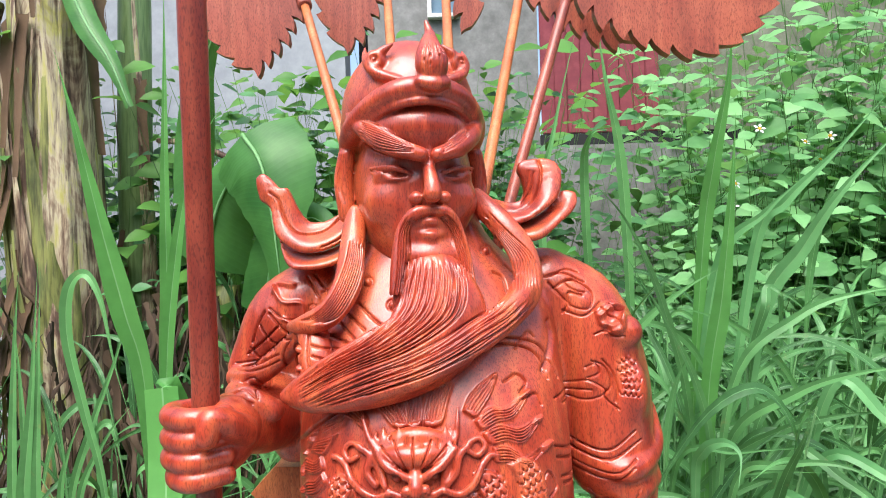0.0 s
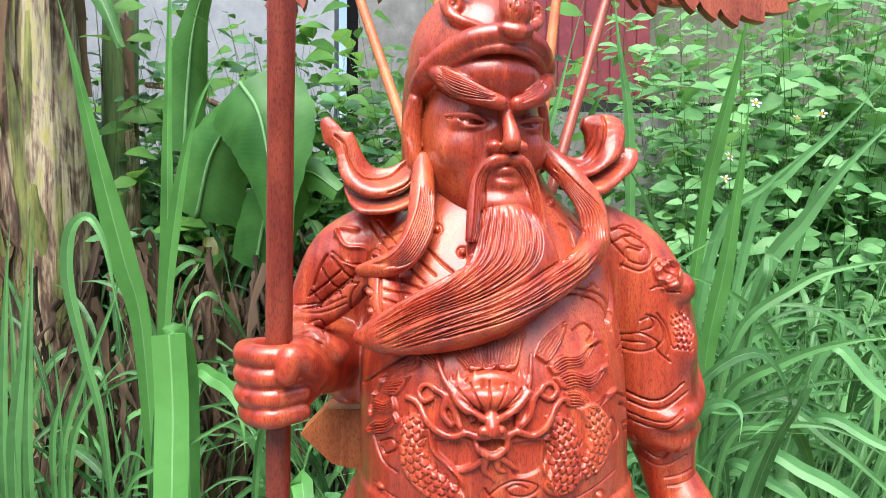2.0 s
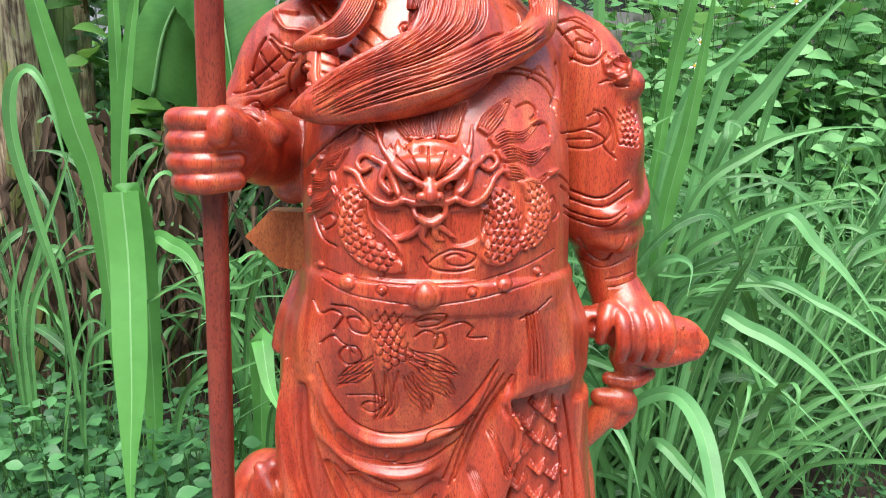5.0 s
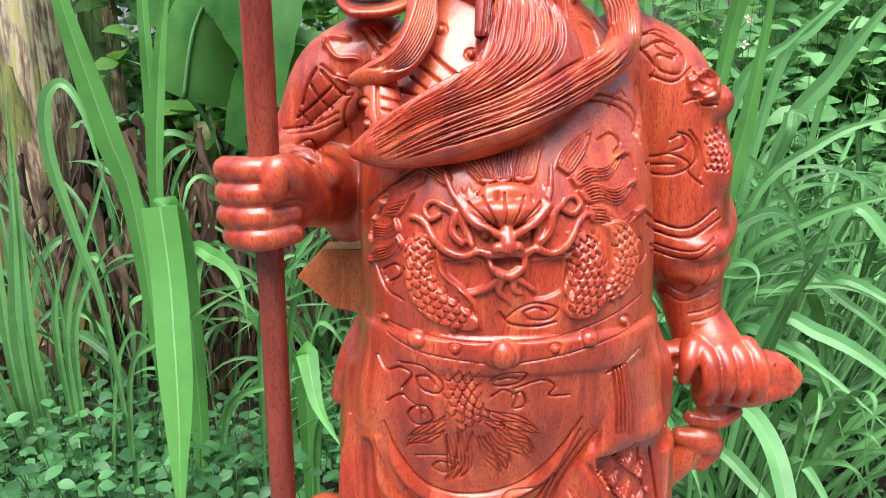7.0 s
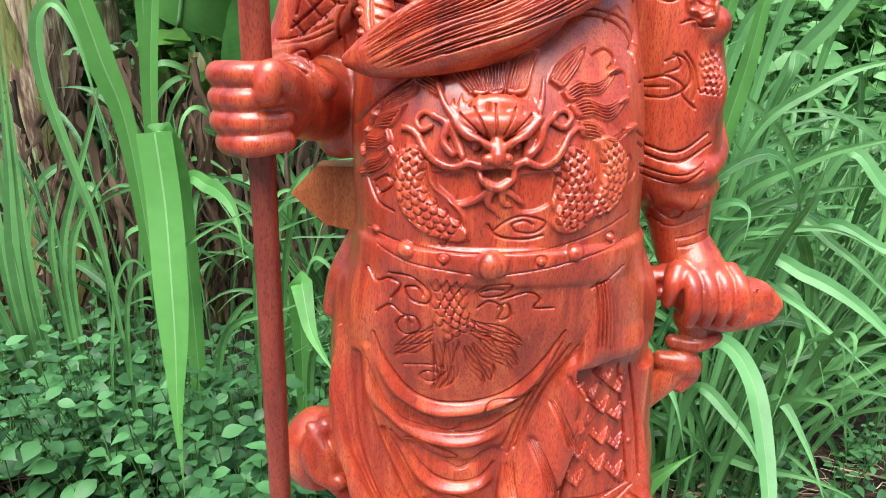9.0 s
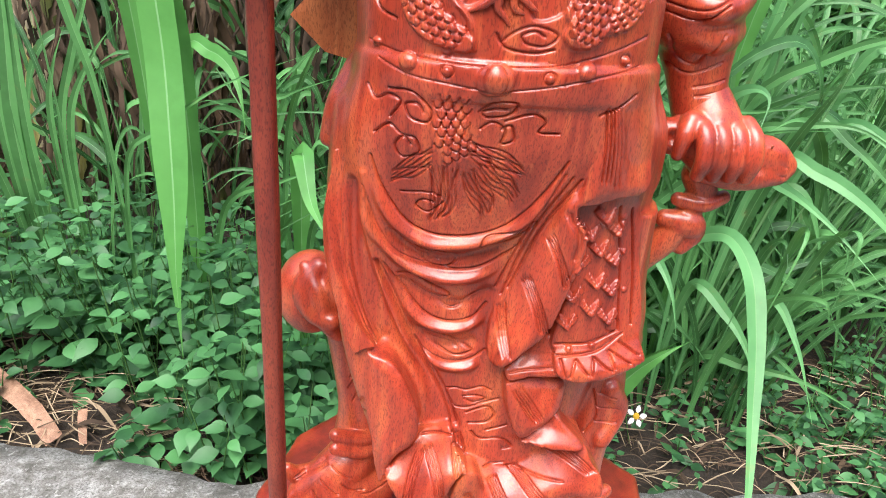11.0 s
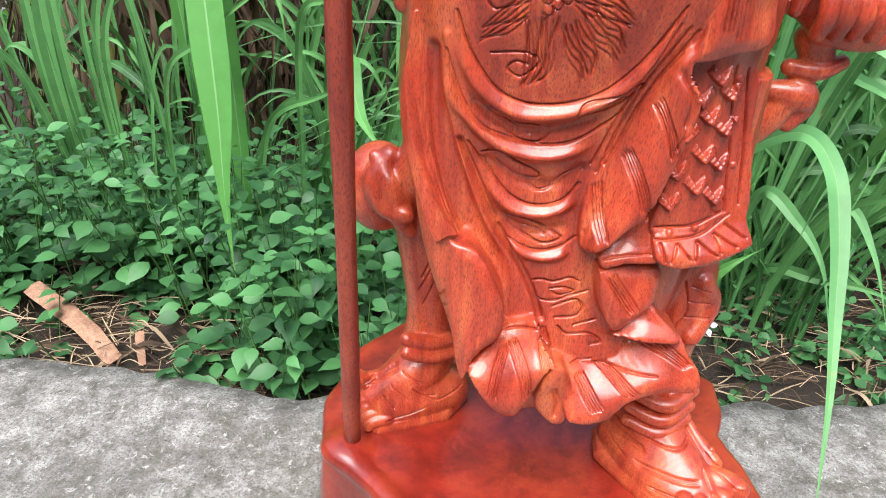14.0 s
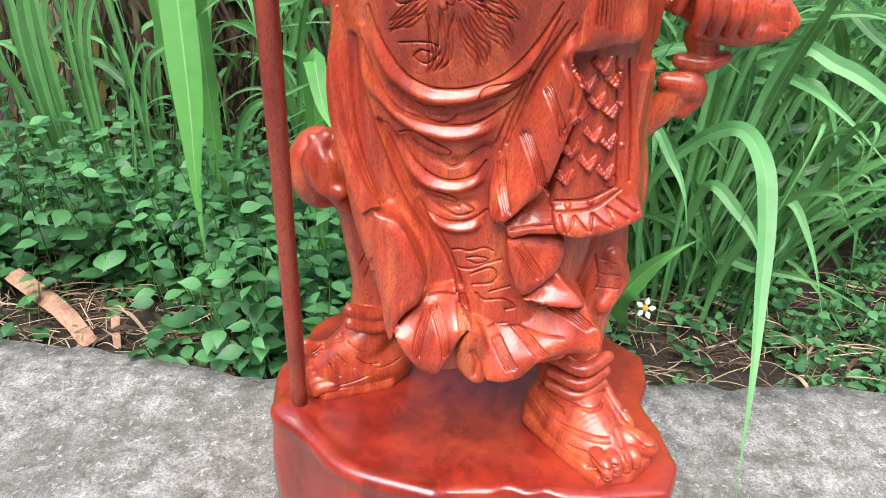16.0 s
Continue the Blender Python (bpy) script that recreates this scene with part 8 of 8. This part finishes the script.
def weeds(name, label, seed, count, region, tall, size, mats, density=None, pairs=(3, 6)):
    """Low herbs: upright stems with crossed pairs of ovate leaves."""
    rng = random.Random(seed)
    h = Heap()
    (x0, x1), (y0, y1) = region
    for i in range(count):
        x, y = rng.uniform(x0, x1), rng.uniform(y0, y1)
        if y < slab_edge(x) + 0.02:
            continue
        k = density(x, y) if density else 1.0
        if rng.random() > k:
            continue
        z0 = ground_height(x, y)
        t = rng.uniform(*tall) * (0.6 + 0.4 * k)
        lean = np.array([rng.uniform(-0.3, 0.3), rng.uniform(-0.35, 0.2), 1.0])
        base = np.array([x, y, z0])
        top = base + lean * t
        h.add(*tube([(*base, 0.0018), (*((base + top) / 2), 0.0015), (*top, 0.001)], 3, False), slot=1)
        n = rng.randint(*pairs)
        turn = rng.uniform(0, 3)
        for j in range(n):
            s = 0.25 + 0.75 * j / max(1, n - 1)
            at = base + (top - base) * s
            turn += 1.57 + rng.uniform(-0.4, 0.4)
            ln = rng.uniform(*size) * (1.15 - 0.45 * s)
            for m in (0, math.pi):
                if rng.random() < 0.08:
                    continue
                a = turn + m + rng.uniform(-0.3, 0.3)
                way = np.array([math.cos(a), math.sin(a), rng.uniform(-0.25, 0.45)])
                st = at + way * ln * 0.18
                h.add(*(fine_leaf if name == "ground_cover" else leaf_geo)(st, way, (rng.uniform(-0.5, 0.5), rng.uniform(-0.6, 0.1) - (0.6 if name == "shrubs" else 0), 1), ln, ln * rng.uniform(0.5, 0.68), rng.uniform(0.1, 0.4), 0.2))
    return tagged(new(name, h.mesh(name, *mats)), label, "weeds", kind="stuff")


weeds("ground_cover", "dense low weeds with small ovate green leaves", 11, 900, ((-1.7, -0.12), (0.30, 1.2)), (0.08, 0.40), (0.038, 0.072), (weed_mat, stem_mat), lambda x, y: (0.45 + 0.55 * min(1, max(0, y - 0.30) / 0.2)) * (0.14 if x < -0.62 and y < 0.58 else 1) if y < 0.85 else 0.6)
weeds("ground_cover", "sparse low weeds along the slab's edge", 12, 520, ((0.26, 1.7), (0.30, 0.85)), (0.03, 0.18), (0.022, 0.046), (weed_mat, stem_mat), lambda x, y: (0.3 + 0.5 * (x > 0.7)) * (0.6 + 0.4 * (y > 0.5)), (2, 5))
weeds("shrubs", "leafy green weeds growing up the yard wall", 13, 330, ((0.75, 2.6), (1.45, 2.3)), (0.45, 1.2), (0.06, 0.12), (vine_mat, stem_mat), None, (7, 13))
weeds("shrubs", "tall leafy weeds behind the banana leaves", 14, 520, ((-1.8, 0.5), (1.95, 2.8)), (0.7, 1.85), (0.06, 0.12), (weed_mat, stem_mat), None, (7, 12))
weeds("shrubs", "broad-leaved vine on the mossy wall", 15, 330, ((1.10, 3.3), (1.8, 2.9)), (1.1, 2.5), (0.08, 0.17), (vine_mat, stem_mat), None, (9, 14))


weeds("shrubs", "broad dark green leaves in the shade behind the stems", 16, 210, ((-1.7, 0.25), (1.9, 2.8)), (0.9, 1.9), (0.13, 0.24), (banana_mat, stem_mat), None, (5, 9))


weeds("shrubs", "leafy climbing weeds over the plinth", 17, 210, ((0.95, 2.6), (1.6, 2.6)), (0.8, 1.9), (0.08, 0.16), (vine_mat, stem_mat), None, (9, 14))


def litter(name, label, seed, count, region, size, mats, height=(0.0, 0.03)):
    rng = random.Random(seed)
    h = Heap()
    for i in range(count):
        x, y = rng.uniform(*region[0]), rng.uniform(*region[1])
        if y < slab_edge(x) + 0.01:
            continue
        a, ln = rng.uniform(0, 6.28), rng.uniform(*size)
        d = np.array([math.cos(a), math.sin(a) * 0.6, rng.uniform(-0.1, 0.15)])
        b = np.array([x, y, ground_height(x, y) + rng.uniform(*height)])
        h.add(*blade_geo([b - d * ln / 2, b + (0, 0, rng.uniform(-0.01, 0.02)), b + d * ln / 2], rng.uniform(0.0008, 0.0022) if rng.random() < 0.9 else rng.uniform(0.004, 0.010), (rng.uniform(-0.4, 0.4), -0.5, 1), 3, 0.3, 0.6))
    return tagged(new(name, h.mesh(name, mats, mats)), label, "litter", kind="stuff")


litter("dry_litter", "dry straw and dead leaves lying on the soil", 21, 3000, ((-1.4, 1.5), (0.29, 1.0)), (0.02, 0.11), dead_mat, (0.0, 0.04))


straw_mat = leaf_mat("pale_straw", (0.16, 0.11, 0.065), (0.46, 0.36, 0.24), 0.8, 0.1)
litter("dry_litter", "pale dry straw and split leaf strips beside the slab", 22, 260, ((-1.15, -0.48), (0.30, 0.62)), (0.04, 0.17), straw_mat, (0.01, 0.05))
litter("dry_litter", "pale straw lying under the grass", 23, 260, ((0.28, 1.1), (0.31, 0.85)), (0.04, 0.15), straw_mat, (0.01, 0.06))


# ---------------------------------------------------------------- banana plants
sheath_mat = streaked("banana_sheath_green", ((0.30, (0.04, 0.03, 0.018)), (0.42, (0.13, 0.16, 0.05)), (0.58, (0.30, 0.31, 0.09)), (0.70, (0.20, 0.25, 0.09))), 0.5)
green_mat = streaked("young_stem_green", ((0.30, (0.07, 0.12, 0.035)), (0.45, (0.13, 0.22, 0.07)), (0.60, (0.20, 0.30, 0.11))), 0.45)
bark_mat = streaked("dry_sheath_brown", ((0.36, (0.03, 0.018, 0.012)), (0.46, (0.14, 0.080, 0.05)), (0.51, (0.36, 0.27, 0.17)), (0.54, (0.52, 0.45, 0.29)), (0.60, (0.44, 0.41, 0.11)), (0.68, (0.16, 0.095, 0.06))))


def strip(points, width, facing, curl=0.35, n=6, tip=0.4, ragged=0.0, seed=0):
    """A curled strip, for sheaths and large leaves: five points across."""
    rng = random.Random(seed)
    p = spline(points, n)
    d = np.gradient(p, axis=0)
    d /= np.linalg.norm(d, axis=1)[:, None] + 1e-12
    pts, faces = [], []
    m = len(p)
    for i in range(m):
        s = i / (m - 1)
        side = np.cross(d[i], facing)
        side /= np.linalg.norm(side) + 1e-9
        out = np.cross(side, d[i])
        w = 0.5 * width * (1 - tip * smooth01(np.array(s), 0.3, 1.0)) * (1 + ragged * rng.uniform(-1, 1))
        for k in (-1, -0.5, 0, 0.5, 1):
            pts.append(p[i] + side * w * k - out * curl * w * (k * k))
    for i in range(m - 1):
        for k in range(4):
            a = i * 5 + k
            faces.append((a, a + 1, a + 6, a + 5))
    return pts, faces


def banana_plant(label, x, y, radius, height, seed, sheaths=8, dry=10, skin=None):
    rng = random.Random(seed)
    plant = thing("banana_plant", label, "banana plant", at=(x, y, -0.12))
    rows = [(0.01 * math.sin(z * 3 + seed), 0.0, z, radius * (1.15 - 0.25 * z / height)) for z in np.linspace(0, height, 14)]
    part("pseudostem", mesh_of("pseudostem", *tube(rows, 18), skin or sheath_mat), plant)
    for i in range(sheaths):
        a = rng.uniform(-2.6, -0.5)
        o = np.array([math.cos(a), math.sin(a), 0]) * radius * 1.08
        z0, z1 = rng.uniform(-0.02, 0.3) * height * (i % 3 == 0), rng.uniform(0.45, 1.0) * height
        line = [o * 1.05 + (0, 0, z0), o + (rng.uniform(-0.02, 0.02), 0, (z0 + z1) / 2), o * rng.uniform(0.95, 1.3) + (rng.uniform(-0.04, 0.04), -0.01, z1)]
        part("leaf_sheath", mesh_of("leaf_sheath", *strip(line, rng.uniform(0.6, 1.15) * radius, (o[0], o[1], 0.01), 0.35, 9, 0.92, 0.16, i), bark_mat if rng.random() < 0.68 else sheath_mat), plant)
    for i in range(dry):
        a = rng.uniform(-2.9, -0.2)
        o = np.array([math.cos(a), math.sin(a), 0])
        z1 = rng.uniform(0.3, 1.0) * height
        ln = rng.uniform(0.25, 0.6)
        line = [o * radius * 1.05 + (0, 0, z1), o * (radius + 0.03) + (0, 0, z1 - ln * 0.3), o * (radius + rng.uniform(0.03, 0.12)) + (rng.uniform(-0.05, 0.05), 0, z1 - ln)]
        part("dry_leaf", mesh_of("dry_leaf", *strip(line, rng.uniform(0.03, 0.07), (o[0], o[1], 0.2), -0.5, 6, 0.6, 0.25, i), dry_mat), plant)
    return plant


banana_plant("thick banana stem with peeling dry brown and yellow sheaths", -1.40, 1.72, 0.15, 2.5, 31, 24, 16, bark_mat)
banana_plant("slim pale green banana stem", -1.24, 1.98, 0.066, 2.6, 32, 3, 4, green_mat)
banana_plant("slim banana stem hung with dead brown leaves", -0.80, 1.75, 0.05, 1.0, 33, 5, 16)


def banana_leaf(label, points, width, facing, seed):
    leaf = thing("banana_leaf", label, "leaf", "large banana leaves")
    p = np.array(points)
    h = Heap()
    h.add(*strip(points, width, facing, 0.45, 10, 0.7, 0.03, seed))
    me = h.mesh("leaf_blade", big_leaf_mat)
    vein = me.attributes.new("vein", "FLOAT", "POINT")
    vein.data.foreach_set("value", [(i // 5) * 7.0 + (abs(i % 5 - 2) * 9.0) for i in range(len(h.p))])
    part("leaf_blade", me, leaf)
    q = spline([(*a, 0.006) for a in points], 8)
    q[:, 3] = np.linspace(0.007, 0.0015, len(q))
    q[:, 1] -= 0.004
    part("midrib", mesh_of("midrib", *tube(q, 6), midrib_mat), leaf)


banana_leaf("large green banana leaf hanging with a lit edge", [(-0.61, 1.36, 1.359), (-0.539, 1.3, 1.26), (-0.5, 1.27, 1.093), (-0.48, 1.26, 0.919)], 0.30, (-0.25, -1, 0.35), 1)
banana_leaf("upright pale green young banana leaf", [(-0.863, 1.6, 1.172), (-0.85, 1.6, 1.391), (-0.813, 1.58, 1.611), (-0.718, 1.55, 1.841)], 0.13, (0.5, -1, 0.1), 2)
banana_leaf("broad green banana leaf leaning outwards", [(-0.791, 1.5, 0.951), (-0.719, 1.45, 1.164), (-0.591, 1.4, 1.3), (-0.489, 1.35, 1.207)], 0.24, (0.1, -1, 0.5), 3)
banana_leaf("dark green drooping banana leaf near the stem", [(-1.288, 1.6, 1.983), (-1.165, 1.5, 1.776), (-1.057, 1.45, 1.621), (-0.986, 1.42, 1.47)], 0.085, (0.1, -1, 0.6), 4)
banana_leaf("shaded green banana leaf low among the stems", [(-0.604, 1.5, 0.786), (-0.543, 1.45, 0.997), (-0.428, 1.4, 1.099), (-0.316, 1.35, 1.04)], 0.2, (0.0, -1, 0.3), 5)
stalk = thing("dry_stalk", "bent dry brown leaf stalk", "stalk")
part("stalk", mesh_of("stalk", *tube([(-1.05, 1.75, 1.42, 0.010), (-0.9, 1.7, 1.40, 0.012), (-0.75, 1.65, 1.33, 0.011), (-0.62, 1.6, 1.22, 0.006)], 6), bark_mat), stalk)

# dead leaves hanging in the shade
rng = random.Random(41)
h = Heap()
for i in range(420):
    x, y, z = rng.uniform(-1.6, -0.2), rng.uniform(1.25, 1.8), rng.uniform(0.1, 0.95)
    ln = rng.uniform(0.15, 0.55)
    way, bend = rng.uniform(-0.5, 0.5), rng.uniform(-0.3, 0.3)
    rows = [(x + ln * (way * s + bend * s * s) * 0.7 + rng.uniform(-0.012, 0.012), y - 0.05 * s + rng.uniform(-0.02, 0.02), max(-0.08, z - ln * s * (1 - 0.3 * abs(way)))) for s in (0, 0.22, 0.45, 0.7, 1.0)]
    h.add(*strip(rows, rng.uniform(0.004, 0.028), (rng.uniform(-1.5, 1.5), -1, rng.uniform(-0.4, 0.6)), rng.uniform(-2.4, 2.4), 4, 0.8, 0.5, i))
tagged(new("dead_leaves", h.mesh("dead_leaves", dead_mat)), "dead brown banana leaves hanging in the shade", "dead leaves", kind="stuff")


# ---------------------------------------------------------------- small flowers, chips
def daisy(x, y, z, size, tilt, turn):
    f = thing("wild_flower", "small white daisy-like flower with a yellow centre", "flower", "white wild flowers", at=(x, y, z))
    f.rotation_euler = (radians(tilt), 0, radians(turn))
    part("stem", mesh_of("stem", *tube([(0, 0.0, 0, 0.0010), (0, -0.01, -0.06, 0.0011), (0.01, -0.02, min(-0.12, -z - 0.1), 0.0012)], 4, False), stem_mat), f)
    for i in range(5):
        a = 2 * math.pi * i / 5
        way = np.array([math.cos(a), math.sin(a), 0.12])
        part("petal", mesh_of("petal", *leaf_geo(way * size * 0.14, way, (0, 0, 1), size * 0.42, size * 0.26, 0.1, 0.1), petal_mat), f)
    bm = bmesh.new()
    bmesh.ops.create_uvsphere(bm, u_segments=10, v_segments=6, radius=size * 0.16, matrix=Matrix.Diagonal((1, 1, 0.6, 1)))
    me = bpy.data.meshes.new("disc")
    bm.to_mesh(me)
    bm.free()
    me.materials.append(disc_mat)
    part("disc", me, f)


daisy(0.310, 0.26, 0.169, 0.036, 62, 8)
for x, y, z, tilt, turn in ((1.198, 1.55, 1.310, 50, 20), (1.279, 1.55, 1.327, 60, -20), (1.245, 1.55, 1.251, 40, 60), (1.445, 1.55, 0.633, 55, 0), (1.557, 1.55, 0.381, 50, 10), (0.921, 1.45, 1.170, 60, 30), (0.910, 1.45, 1.098, 45, -30), (1.001, 1.45, 1.341, 60, 0), (0.17, 0.30, 0.42, 70, -10)):
    daisy(x, y, z, 0.04 if y > 1 else 0.03, tilt, turn)

chip = thing("wood_chip", "long split pale orange wood chip on the soil", "wood chip")
part("splinter", mesh_of("splinter", *strip([(-0.96, 0.55, -0.005), (-0.81, 0.46, -0.034), (-0.724, 0.395, -0.066)], 0.038, (0.2, -0.5, 1), 0.2, 6, 0.15, 0.05, 3), chip_wood), chip)
for x0, y0, x1, y1, w in ((-0.70, 0.46, -0.675, 0.40, 0.018),):
    scrap = thing("wood_chip", "weathered flat sliver of wood on the soil", "wood chip")
    part("splinter", mesh_of("splinter", *strip([(x0, y0, -0.043), ((x0 + x1) / 2, (y0 + y1) / 2, -0.05), (x1, y1, -0.078)], w, (0.1, -0.4, 1), 0.1, 4, 0.3, 0.1, 4), chip_wood), scrap)
